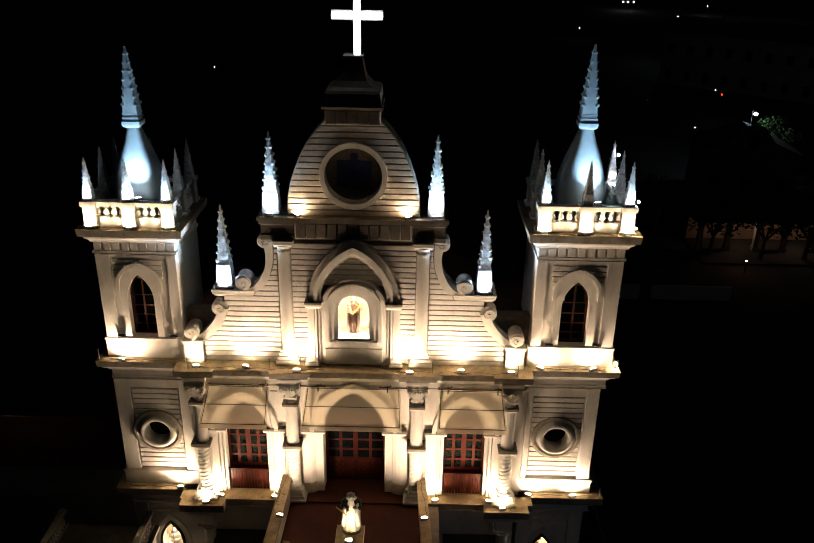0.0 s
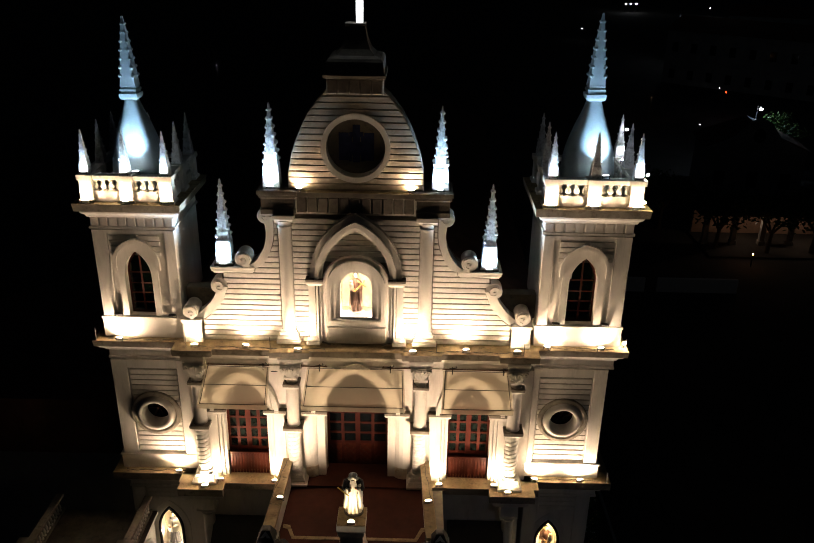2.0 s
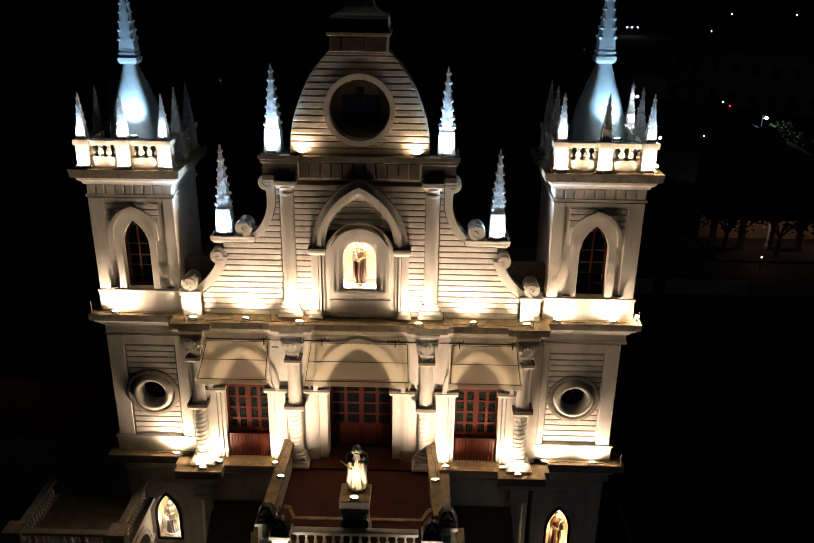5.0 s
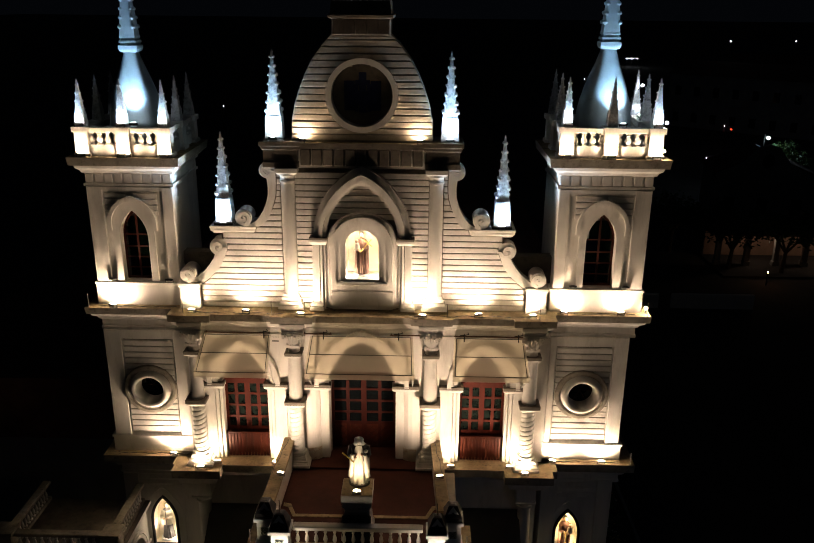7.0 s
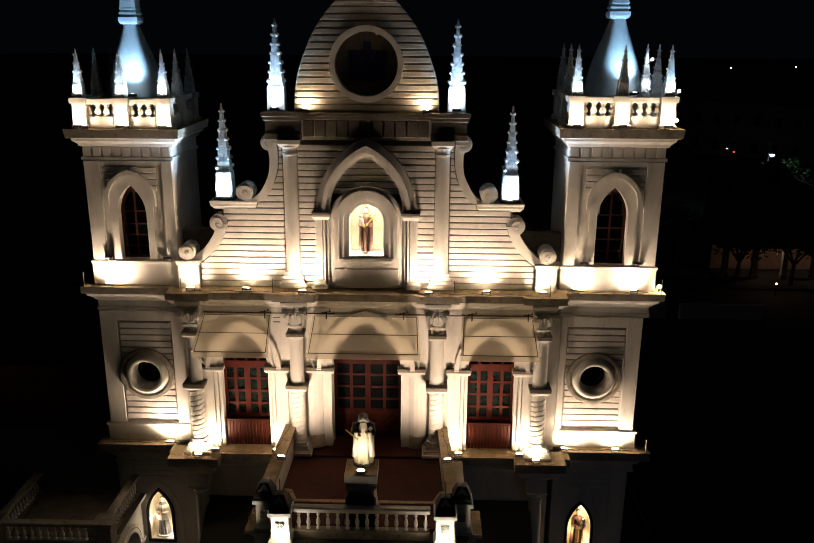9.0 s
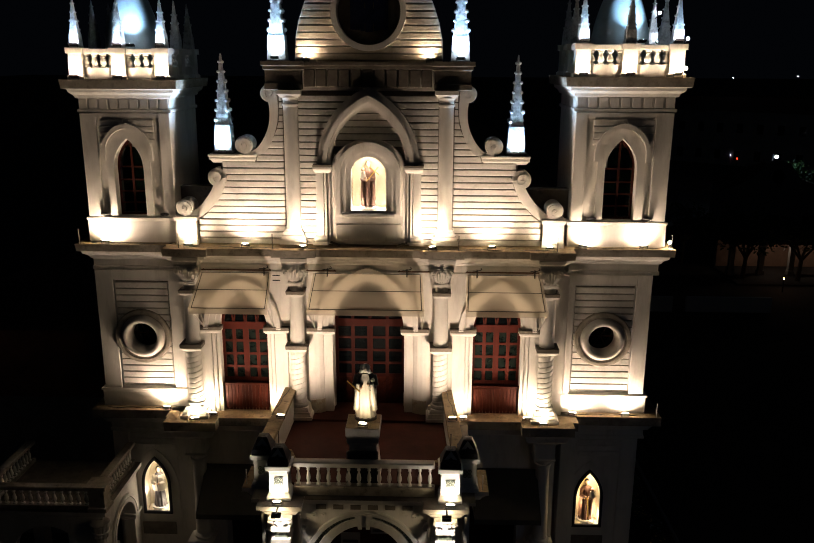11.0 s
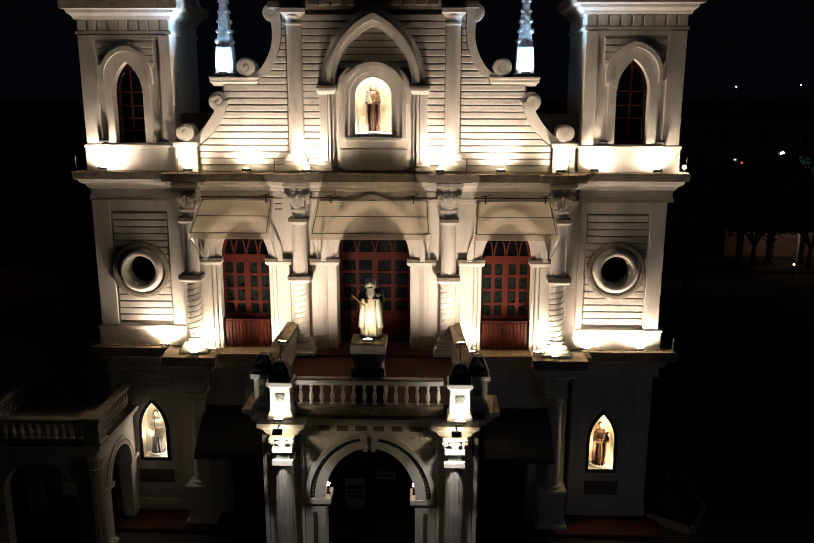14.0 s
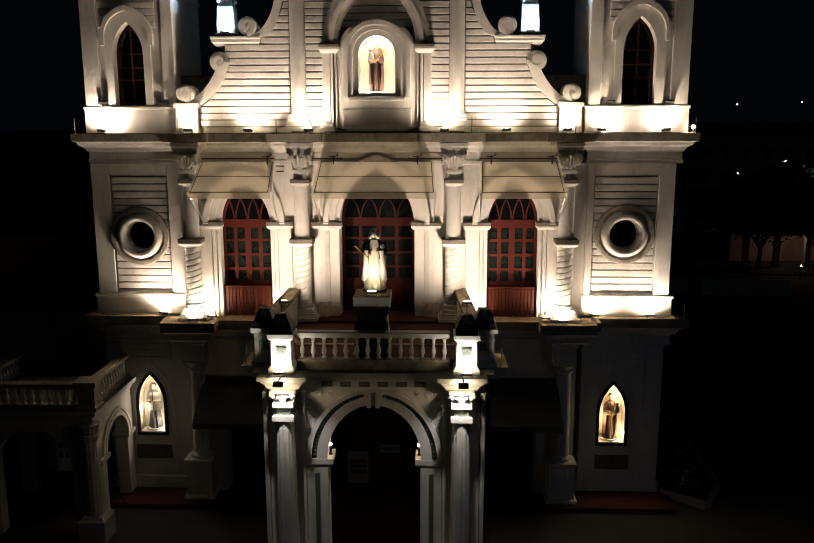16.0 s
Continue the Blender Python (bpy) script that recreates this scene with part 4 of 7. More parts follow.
# ---------------------------------------------------------------- gallery wall with its three doors
gw = thing("wall_gallery", "cream plaster gallery wall with three arched doorways", "wall", kind="structure")
DOORS = [(-3.9, 0.72, 1.12), (CX - 0.04, 1.06, 1.5), (3.72, 0.72, 1.12)]
edges = [-5.75, -2.2, 2.0, 5.75]
for (dx, a, hh), x0, x1 in zip(DOORS, edges, edges[1:]):
    bm = bmesh.new()
    holed(bm, x0, x1, 6.0, 10.52, opening(dx, a + 0.02 * (a > 1), 6.0, 8.85, hh, 12), -0.3, 0.62 if a > 1 else 0.3)
    part("backing", bm, PLASTER, gw)
for dx, a, hh in DOORS:
    for q in (-1, 1):
        w = 0.62 if a < 1 else 0.7
        if a > 1:
            plan = [(0.0, 0.1), (0.05, -0.08), (0.1, -0.16), (0.12, -0.14), (0.14, -0.25), (0.2, -0.34), (0.24, -0.36), (0.26, -0.33), (0.3, -0.43), (0.42, -0.5), (0.56, -0.53), (0.7, -0.53)]
            for z0, z1, o, mat in ((6.06, 6.55, 0.022, RUSTY), (6.551, 8.74, 0.0, PLASTER)):
                bm = bmesh.new()
                line = [(dx + q * (a + u - o * 0.5), y + 0.1 - o) for u, y in plan]
                plan_prism(bm, line + [(dx + q * (a + 0.7), -0.28), (dx + q * (a + 0.03), 0.3)], z0, z1)
                part("jamb_plinth" if o else "jamb", bm, mat, gw)
        else:
            for k, (u, v, yf) in enumerate(((0.0, 0.10, -0.36), (0.12, 0.22, -0.42), (0.24, w, -0.46))):
                bm = bmesh.new()
                x0, x1 = sorted((dx + q * (a + u), dx + q * (a + v)))
                box(bm, x0, x1, yf, -0.29, 6.05, 8.74, 0.01)
                part("jamb", bm, PLASTER, gw)
        bm = bmesh.new()
        x0, x1 = sorted((dx + q * (a - 0.02), dx + q * (a + w)))
        mould(bm, x0, x1, -0.45, -0.29, [(0.0, 8.66), (0.03, 8.69), (0.06, 8.73), (0.06, 8.77), (0.072, 8.87)], top_mi=1, edge_mi=1)
        part("impost", bm, [PLASTER, COPING], gw)
    for u, v, yf in ((0.0, 0.12, -0.36), (0.12, 0.30, -0.44), (0.30, 0.44, -0.52)):
        bm = bmesh.new()
        band(bm, arch(dx, a + v, 8.82, hh + v, 12), arch(dx, a + u, 8.82, hh + u, 12), yf, -0.28)
        part("archivolt", bm, PLASTER, gw)


# Black strips stand in for the shade inside four recessed vent slots.
for i in range(4):
    bm = bmesh.new()
    box(bm, CX - 2.86, CX - 2.64, -0.312, -0.29, 10.72 - 0.15 * i, 10.75 - 0.15 * i)
    part("vent_slot", bm, BLACK, gw)


def door(dx, a, hh, label):
    d = thing("door_" + str(DOORS.index((dx, a, hh)) + 1), label, "door", kind="structure")
    y = 0.42 if a > 1 else -0.02
    wing = 4
    bm = bmesh.new()
    band(bm, opening(dx, a + 0.01, 6.05, 8.85, hh, 12), opening(dx, a - 0.08, 6.05, 8.85, hh - 0.09, 12), y - 0.05, y + 0.06)
    box(bm, dx - a + 0.05, dx + a - 0.05, y - 0.055, y + 0.05, 8.72, 8.9)
    for i in range(1, wing):
        x = dx - a + 2 * a * i / wing
        k = 0.085 if i == 2 else 0.05
        box(bm, x - k, x + k, y - 0.045, y + 0.045, 6.05, 8.72)
    for z in (6.05, 7.0, 7.42, 7.84, 8.26, 8.66):
        box(bm, dx - a + 0.05, dx + a - 0.05, y - 0.04, y + 0.04, z, z + (0.1 if z < 7.1 else 0.07))
    # pointed tracery in the head
    for i in range(wing):
        x = dx - a + 2 * a * (i + 0.5) / wing
        k = a / wing
        band(bm, arch(x, k, 8.9, min(hh * 0.75, 0.62), 6), arch(x, k - 0.045, 8.9, min(hh * 0.75, 0.62) - 0.06, 6), y - 0.03, y + 0.03)
        if abs(x - dx) < a * 0.5:
            box(bm, x - 0.02, x + 0.02, y - 0.028, y + 0.028, 9.45, 8.85 + hh * 0.85)
    fr = part("door_frame", bm, WOOD if a < 1 else SHADEWOOD, d)
    for i in range(wing):
        x0 = dx - a + 2 * a * i / wing + 0.05
        x1 = dx - a + 2 * a * (i + 1) / wing - 0.05
        for z in (7.07, 7.49, 7.91, 8.33):
            bm = bmesh.new()
            box(bm, x0, x1, y - 0.004, y + 0.004, z, z + 0.35)
            part("pane", bm, DOORGLASS if a < 1 else GLASS, d)
            bm = bmesh.new()
            for u, v in ((x0, 1), (x1, -1)):
                prism(bm, [(u, z + 0.35), (u, z + 0.30), (u + v * 0.012, z + 0.33), (u + v * 0.045, z + 0.35)], y - 0.03, y - 0.01)
            part("pane_corner", bm, WOOD if a < 1 else SHADEWOOD, fr)
    bm = bmesh.new()
    prism(bm, arch(dx, a - 0.06, 8.9, hh - 0.12, 10), y - 0.003, y + 0.003)
    part("fanlight", bm, GLASS, d)
    bm = bmesh.new()
    box(bm, dx - a + 0.06, dx + a - 0.06, y - 0.01, y + 0.03, 6.12, 7.0)
    part("lower_panel", bm, DARKWOOD, d)
    if a > 1:
        bm = bmesh.new()
        for i in range(-3, 9):
            for sg in (-1, 1):
                p, q = Vector((dx - 0.95 + i * 0.24, y - 0.04 - 0.008 * sg, 6.15)), Vector((dx - 0.95 + i * 0.24 + sg * 0.8, y - 0.04 - 0.008 * sg, 6.95))
                lo, hi = max(0.0, (dx - 0.98 - min(p.x, q.x)) / 0.8), max(0.0, (max(p.x, q.x) - dx - 0.98) / 0.8)
                t0, t1 = (lo, 1 - hi) if sg > 0 else (hi, 1 - lo)
                if t1 - t0 > 0.1:
                    tube(bm, p.lerp(q, t0), p.lerp(q, t1), 0.014, 5)
        part("lattice", bm, DARKWOOD, d)
    if a < 1:
        for i in range(13):
            bm = bmesh.new()
            x = dx - a + 0.05 + (2 * a - 0.1) * (i + 0.5) / 13
            box(bm, x - 0.045, x + 0.045, -0.26, -0.23, 6.1, 6.92, 0.008)
            part("board", bm, DARKWOOD, d)
        bm = bmesh.new()
        box(bm, dx - a, dx + a, -0.28, -0.2, 6.93, 7.0, 0.01)
        part("rail", bm, DARKWOOD, d)
    return d


for d in DOORS:
    door(*d, "red-brown glazed wooden door in an arched opening" + (" with boarded front" if d[1] < 1 else ""))
# dark sheet in place of the room's shade behind the door panes
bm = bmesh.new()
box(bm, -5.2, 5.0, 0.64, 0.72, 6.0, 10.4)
tagged(part("inner_wall", bm, DARKWOOD), "sheet coloured dark for the unlit room behind the gallery doors", "wall", kind="structure")


# ---------------------------------------------------------------- columns
def column_parts():
    col = thing("column", "cream column with spiral lower shaft and leafy capital", "column", "gallery columns")
    bm = bmesh.new()
    mould(bm, 0, 0, 0, 0, [(0.42, 6.1), (0.42, 6.19), (0.39, 6.2), (0.35, 6.27), (0.35, 6.31), (0.31, 6.33), (0.29, 6.4), (0.26, 6.44)])
    lathe(bm, [(0.27, 6.43), (0.29, 6.48), (0.27, 6.54), (0.23, 6.56), (0.23, 6.62)], n=20)
    part("base", bm, PLASTER, col)
    bm = bmesh.new()
    n, rows = 36, 120
    loops = []
    for j in range(rows + 1):
        z = 6.6 + 1.66 * j / rows
        ringv = []
        for i in range(n):
            a = 2 * math.pi * i / n
            ph = ((z - 6.6) / 0.165 - a / math.pi) % 1.0
            k = 0.228 - 0.04 * (abs(2 * ph - 1) ** 9)
            ringv.append(bm.verts.new((k * math.cos(a), k * math.sin(a), z)))
        loops.append(ringv)
    for A, B in zip(loops, loops[1:]):
        for i in range(n):
            bm.faces.new((A[i], A[(i + 1) % n], B[(i + 1) % n], B[i]))
    part("spiral_shaft", bm, PLASTER, col)
    bm = bmesh.new()
    mould(bm, 0, 0, 0, 0, [(0.24, 8.22), (0.3, 8.27), (0.32, 8.29), (0.32, 8.32), (0.328, 8.43)], top_mi=1, edge_mi=1)
    part("ring", bm, [PLASTER, COPING], col)
    bm = bmesh.new()
    lathe(bm, [(0.23, 8.43), (0.215, 8.5), (0.2, 9.9), (0.22, 9.92), (0.22, 9.98)], n=24)
    part("shaft", bm, PLASTER, col, smooth=True)
    bm = bmesh.new()
    mould(bm, 0, 0, 0, 0, [(0.22, 9.94), (0.26, 9.98), (0.26, 10.0), (0.272, 10.09)], top_mi=1, edge_mi=1)
    lathe(bm, [(0.185, 10.092), (0.185, 10.27)], n=20)
    mould(bm, 0, 0, 0, 0, [(0.2, 10.26), (0.225, 10.28), (0.225, 10.34), (0.2, 10.37)])
    part("neck", bm, [PLASTER, COPING], col)
    bm = bmesh.new()
    lathe(bm, [(0.19, 10.37), (0.20, 10.5), (0.23, 10.64), (0.27, 10.78)], n=20)
    for i in range(12):
        a = 2 * math.pi * (i + 0.5) / 12
        ca, sa = math.cos(a), math.sin(a)
        hi = 10.60 if i % 2 else 10.68
        tube(bm, (0.19 * ca, 0.19 * sa, 10.375), (0.235 * ca, 0.235 * sa, hi - 0.09), 0.028, 6, r2=0.046)
        tube(bm, (0.235 * ca, 0.235 * sa, hi - 0.09), (0.275 * ca, 0.275 * sa, hi), 0.046, 6, r2=0.024)
    for sx in (-1, 1):
        for sy in (-1, 1):
            if sy < 0:
                volute(bm, sx * 0.235, 10.69, 0.105, -sx, math.pi / 2, -0.4, -0.16)
                blob(bm, (sx * 0.235, -0.385, 10.69), 0.026, 5)
            else:
                tube(bm, (sx * 0.235, 0.16, 10.69), (sx * 0.235, 0.33, 10.69), 0.1, 14)
    for u, zt in ((-0.15, 10.48), (-0.08, 10.43), (0, 10.41), (0.08, 10.43), (0.15, 10.48)):
        tube(bm, (u * 0.8, -0.27, zt), (u * 1.1, -0.31, 10.7), 0.03, 6, r2=0.042)
        blob(bm, (u * 0.8, -0.28, zt), 0.036, 5)
    blob(bm, (0, -0.36, 10.74), 0.045, 6)
    prism(bm, [(-0.13, 10.44), (0.13, 10.44), (0.29, 10.784), (-0.29, 10.784)], -0.31, 0.25)
    part("capital", bm, PLASTER, col)
    bm = bmesh.new()
    edge = []
    for k in range(4):
        for u in (-1.0, -0.5, 0.0, 0.5):
            w = 0.35 - 0.06 * (1 - u * u)
            edge.append(((u * 0.35, -w), (w, u * 0.35), (-u * 0.35, w), (-w, -u * 0.35))[k])
    plan_prism(bm, edge, 10.79, 10.84)
    part("abacus", bm, PLASTER, col)
    return col


first = column_parts()
first.location = (CX - 5.27, -0.56, 0)
for x in (-2.13, 2.13, 5.27):
    copy_thing(first, pose(CX + x, -0.56, 0))

# ---------------------------------------------------------------- canopies over the doors
def canopy(x0, x1):
    c = thing("canopy", "milky translucent plastic canopy over a gallery door", "canopy", "door canopies")
    top, bot = (-0.5, 10.56), (-1.62, 9.80)
    flare = 0.06
    mid = 0.48
    def at(t, x):
        return (x, top[0] + (bot[0] - top[0]) * t, top[1] + (bot[1] - top[1]) * t)
    for t0, t1 in ((0.0, mid), (mid + 0.01, 1.0)):
        bm = bmesh.new()
        v = []
        for off in (0, 0.012):
            for t in (t0, t1):
                for x in (x0 - flare * t, x1 + flare * t):
                    p = at(t, x)
                    v.append(bm.verts.new((p[0], p[1], p[2] + off)))
        for q in ((0, 1, 3, 2), (4, 6, 7, 5), (0, 4, 5, 1), (2, 3, 7, 6), (0, 2, 6, 4), (1, 5, 7, 3)):
            bm.faces.new([v[i] for i in q])
        part("sheet", bm, SHEET, c)
    bm = bmesh.new()
    for t in (0.0, mid + 0.005, 1.0):
        t = min(t, 0.985)
        tube(bm, at(t, x0 + 0.07 - flare * t), at(t, x1 - 0.07 + flare * t), 0.016, 6)
    for x, s in ((x0, -1), (x1, 1)):
        tube(bm, at(0, x - s * 0.07), at(0.985, x + s * (flare - 0.07)), 0.016, 6)
    part("frame", bm, BLACK, c, "thin dark metal frame")
    bm = bmesh.new()
    v = [bm.verts.new(p) for p in (at(1, x0 - flare), at(1, x1 + flare))] + [bm.verts.new((x1 + flare, bot[0] - 0.01, bot[1] - 0.15)), bm.verts.new((x0 - flare, bot[0] - 0.01, bot[1] - 0.15))]
    f = bm.faces.new(v)
    r = bmesh.ops.extrude_face_region(bm, geom=[f])
    bmesh.ops.translate(bm, vec=(0, 0.01, 0), verts=[e for e in r["geom"] if isinstance(e, bmesh.types.BMVert)])
    part("valance", bm, SHEET, c)
    for x in (x0, x1):
        bm = bmesh.new()
        s = -1 if x == x0 else 1
        p1 = at(0.97, x + s * flare)
        tube(bm, p1, (x, -0.5, 8.9), 0.02, 6)
        tube(bm, at(0.5, x), (x, -0.5, 8.9), 0.015, 6)
        part("bracket", bm, STEEL, c)
    return c


canopy(-5.05, -2.95)
canopy(-1.72, 1.47)
canopy(2.75, 4.92)

# ---------------------------------------------------------------- gallery terrace and ground storey
ter = thing("terrace", "stained cement terrace ledge along the gallery", "terrace", kind="structure")
bm = bmesh.new()
mould(bm, -5.9, 5.8, -0.45, 0.3, [(0.05, 5.5), (0.12, 5.55), (0.2, 5.7), (0.28, 5.78), (0.4, 5.82), (0.4, 6.09)], top_mi=1, edge_mi=2)
part("slab", bm, [PLASTER, LEDGE, FASCIA], ter)
for q in (-1, 1):
    bm = bmesh.new()
    mould(bm, CX + q * 5.35 - 0.5, CX + q * 5.35 + 0.5, -0.97, 0.0, [(0.05, 5.5), (0.1, 5.55), (0.15, 5.7), (0.2, 5.78), (0.28, 5.82), (0.28, 6.1)], top_mi=1, edge_mi=2)
    part("break", bm, [PLASTER, LEDGE, FASCIA], ter)
low = thing("wall_ground", "cream plaster ground-storey wall beside the porch", "wall", kind="structure")
bm = bmesh.new()
for q in (-1, 1):
    dx = CX + q * 3.9
    x0, x1 = sorted((CX + q * 1.6, CX + q * 5.75))
    holed(bm, x0, x1, G, 5.5, opening(dx, 0.75, G, 3.3, 0.75, 10), -0.3, 0.3)
box(bm, CX - 1.6, CX + 1.6, -0.3, 0.3, 4.2, 5.5)
part("backing", bm, PLASTER, low)
# interior gloom given as a dark-coloured sheet behind the ground openings
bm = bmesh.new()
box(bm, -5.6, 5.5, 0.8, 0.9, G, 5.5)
tagged(part("inner_wall", bm, DARKWOOD), "sheet coloured dark for the unlit church behind the ground doors", "wall", kind="structure")
for q in (-1, 1):
    col = thing("half_column", "plain plaster half column on a tall pedestal", "column", "ground columns")
    x = CX + q * 5.35
    bm = bmesh.new()
    mould(bm, x, x, -0.5, -0.5, [(0.46, G), (0.46, G + 0.2), (0.38, G + 0.24), (0.38, G + 1.2), (0.42, G + 1.26), (0.42, G + 1.34)])
    part("pedestal", bm, PLASTER, col)
    bm = bmesh.new()
    lathe(bm, [(0.3, G + 1.34), (0.32, G + 1.42), (0.24, G + 1.5), (0.21, 4.5), (0.26, 4.54), (0.26, 4.6), (0.22, 4.62), (0.3, 4.78)], x, -0.5, 20)
    mould(bm, x, x, -0.5, -0.5, [(0.32, 4.781), (0.34, 4.83), (0.3, 4.86), (0.3, 5.32), (0.36, 5.38), (0.36, 5.499)])
    part("shaft", bm, PLASTER, col, smooth=True)
    aw = thing("awning", "dim plastic awning over a ground-floor door", "awning", "ground awnings")
    bm = bmesh.new()
    x0, x1 = sorted((CX + q * 3.2, CX + q * 5.2))
    prof = [(-0.35, 4.25), (-1.7, 3.3), (-1.7, 3.15), (-1.715, 3.15), (-1.715, 3.315), (-0.35, 4.275)]
    a = [bm.verts.new((x0, y, z)) for y, z in prof]
    b = [bm.verts.new((x1, y, z)) for y, z in prof]
    bm.faces.new(a), bm.faces.new(b[::-1])
    for i in range(6):
        bm.faces.new((a[i], b[i], b[(i + 1) % 6], a[(i + 1) % 6]))
    part("sheet", bm, OLDSHEET, aw)
    bm = bmesh.new()
    for x in (x0 + 0.03, x1 - 0.03):
        tube(bm, (x, -1.68, 3.27), (x, -0.32, 2.95), 0.02, 6)
    part("bracket", bm, STEEL, aw)

# ---------------------------------------------------------------- porch
por = thing("porch", "cream arched porch with paired columns and flat red roof", "porch")
PY = -4.9
AR = round_opening(PX, 1.12, G, 3.77, 1.36)
bm = bmesh.new()
holed(bm, PX - 2.5, PX + 2.5, G, 5.5, AR, PY, PY + 0.5)
part("front_wall", bm, PLASTER, por)
for q in (-1, 1):
    bm = bmesh.new()
    x0, x1 = sorted((PX + q * 2.1, PX + q * 2.5))
    box(bm, x0, x1, PY + 0.502, -3.9, G, 5.5)
    box(bm, x0, x1, -1.2, -0.302, G, 5.5)
    box(bm, x0, x1, -3.898, -1.202, 4.6, 5.5)
    part("side_wall", bm, PLASTER, por)
    bm = bmesh.new()
    xa, xb = sorted((PX + q * 2.52, PX + q * 2.62))
    box(bm, xa, xb, PY - 0.1, PY + 0.5, G, 5.45, 0.01)
    xa, xb = sorted((PX + q * 1.62, PX + q * 1.7))
    box(bm, xa, xb, PY - 0.1, PY + 0.02, G, 5.45, 0.01)
    part("edge_strip", bm, PLASTER, por)
for a, b, h0, h1, yf in ((1.62, 1.50, 1.76, 1.66, -0.11), (1.37, 1.12, 1.56, 1.36, -0.08)):
    bm = bmesh.new()
    band(bm, round_arch(PX, a, 3.77, h0), round_arch(PX, b, 3.77, h1), PY + yf, PY + 0.02)
    part("archivolt", bm, PLASTER, por)
bm = bmesh.new()
band(bm, round_arch(PX, 1.495, 3.77, 1.655), round_arch(PX, 1.375, 3.77, 1.565), PY - 0.03, PY + 0.02)
inl = part("inlay", bm, TILE, por, "green tile inlay round the arch")
bm = bmesh.new()
line = round_arch(PX, 1.435, 3.77, 1.61, 26)
for x, z in line[1:-1]:
    blob(bm, (x, PY - 0.035, z), 0.034, 4)
part("inlay_bead", bm, TILEW, inl)
bm = bmesh.new()
prism(bm, [(PX - 0.24, 5.5), (PX - 0.16, 5.14), (PX + 0.16, 5.14), (PX + 0.24, 5.5)], PY - 0.16, PY + 0.1)
for q in (-1, 1):
    prism(bm, [(PX + q * 0.06, 5.48), (PX + q * 0.05, 5.10), (PX + q * 0.15, 5.10), (PX + q * 0.2, 5.48)], PY - 0.2, PY - 0.155)
part("keystone", bm, PLASTER, por)
for q in (-1, 1):
    # scrollwork in the spandrels
    for cx, cz, r, sg in ((1.56, 5.02, 0.11, 1), (1.50, 5.24, 0.09, -1), (1.28, 5.38, 0.09, 1), (1.03, 5.42, 0.06, -1)):
        bm = bmesh.new()
        line = [(PX + q * (cx + r * (1 - 0.7 * i / 14) * math.cos(sg * 5.5 * i / 14)), PY - 0.012, cz + r * (1 - 0.7 * i / 14) * math.sin(sg * 5.5 * i / 14)) for i in range(15)]
        for u, v in zip(line, line[1:]):
            tube(bm, u, v, 0.024, 6)
        part("spandrel_relief", bm, PLASTER, por)
    bm = bmesh.new()
    xa, xb = sorted((PX + q * 1.04, PX + q * 1.62))
    mould(bm, xa, xb, PY - 0.04, PY + 0.46, [(0, 3.56), (0.04, 3.59), (0.06, 3.64), (0.06, 3.77)])
    part("impost", bm, PLASTER, por)
    bm = bmesh.new()
    xa, xb = sorted((PX + q * 1.1, PX + q * 1.62))
    box(bm, xa, xb, PY - 0.07, PY + 0.02, G, 3.56, 0.01)
    part("jamb", bm, PLASTER, por)
    bm = bmesh.new()
    xm = PX + q * 1.37
    box(bm, xm - 0.05, xm + 0.05, PY - 0.09, PY - 0.05, G + 0.6, 3.4)
    part("jamb_inlay", bm, TILE, por, "dark green tile strip")
# frieze, cornice and roof slab
bm = bmesh.new()
box(bm, PX - 2.5, PX + 2.5, PY, -0.45, 5.5, 5.72)
part("frieze", bm, PLASTER, por)
for i in range(6):
    bm = bmesh.new()
    x = PX - 1.1 + 2.2 * i / 5
    box(bm, x - 0.13, x + 0.13, PY - 0.03, PY + 0.01, 5.56, 5.68)
    part("frieze_inlay", bm, COPING, por)
bm = bmesh.new()
mould(bm, PX - 2.5, PX + 2.5, PY, -0.86, [(0.0, 5.7), (0.06, 5.72), (0.1, 5.78), (0.18, 5.82), (0.2, 5.86), (0.3, 5.88), (0.3, 5.98)], top_mi=1, open_back=True)
part("cornice", bm, [PLASTER, COPING], por)
for q in (-1, 1):
    bm = bmesh.new()
    mould(bm, PX + q * 2.62 - 0.3, PX + q * 2.62 + 0.3, PY + 0.45, PY + 1.1, [(0.0, 5.62), (0.05, 5.66), (0.1, 5.76), (0.16, 5.82), (0.18, 5.86), (0.24, 5.88), (0.24, 5.983)], top_mi=1)
    part("cornice_break", bm, [PLASTER, LEDGE], por)
    bm = bmesh.new()
    mould(bm, PX + q * 2.05 - 0.32, PX + q * 2.05 + 0.32, PY - 0.42, PY + 0.3, [(0.0, 5.62), (0.05, 5.66), (0.1, 5.76), (0.16, 5.82), (0.18, 5.86), (0.24, 5.88), (0.24, 5.985)], top_mi=1)
    part("cornice_break", bm, [PLASTER, COPING], por)
bm = bmesh.new()
box(bm, PX - 2.5, PX + 2.4, PY + 0.25, -0.86, 5.98, 6.04)
part("roof_floor", bm, REDFLOOR, por, "red oxide balcony floor")
bm = bmesh.new()
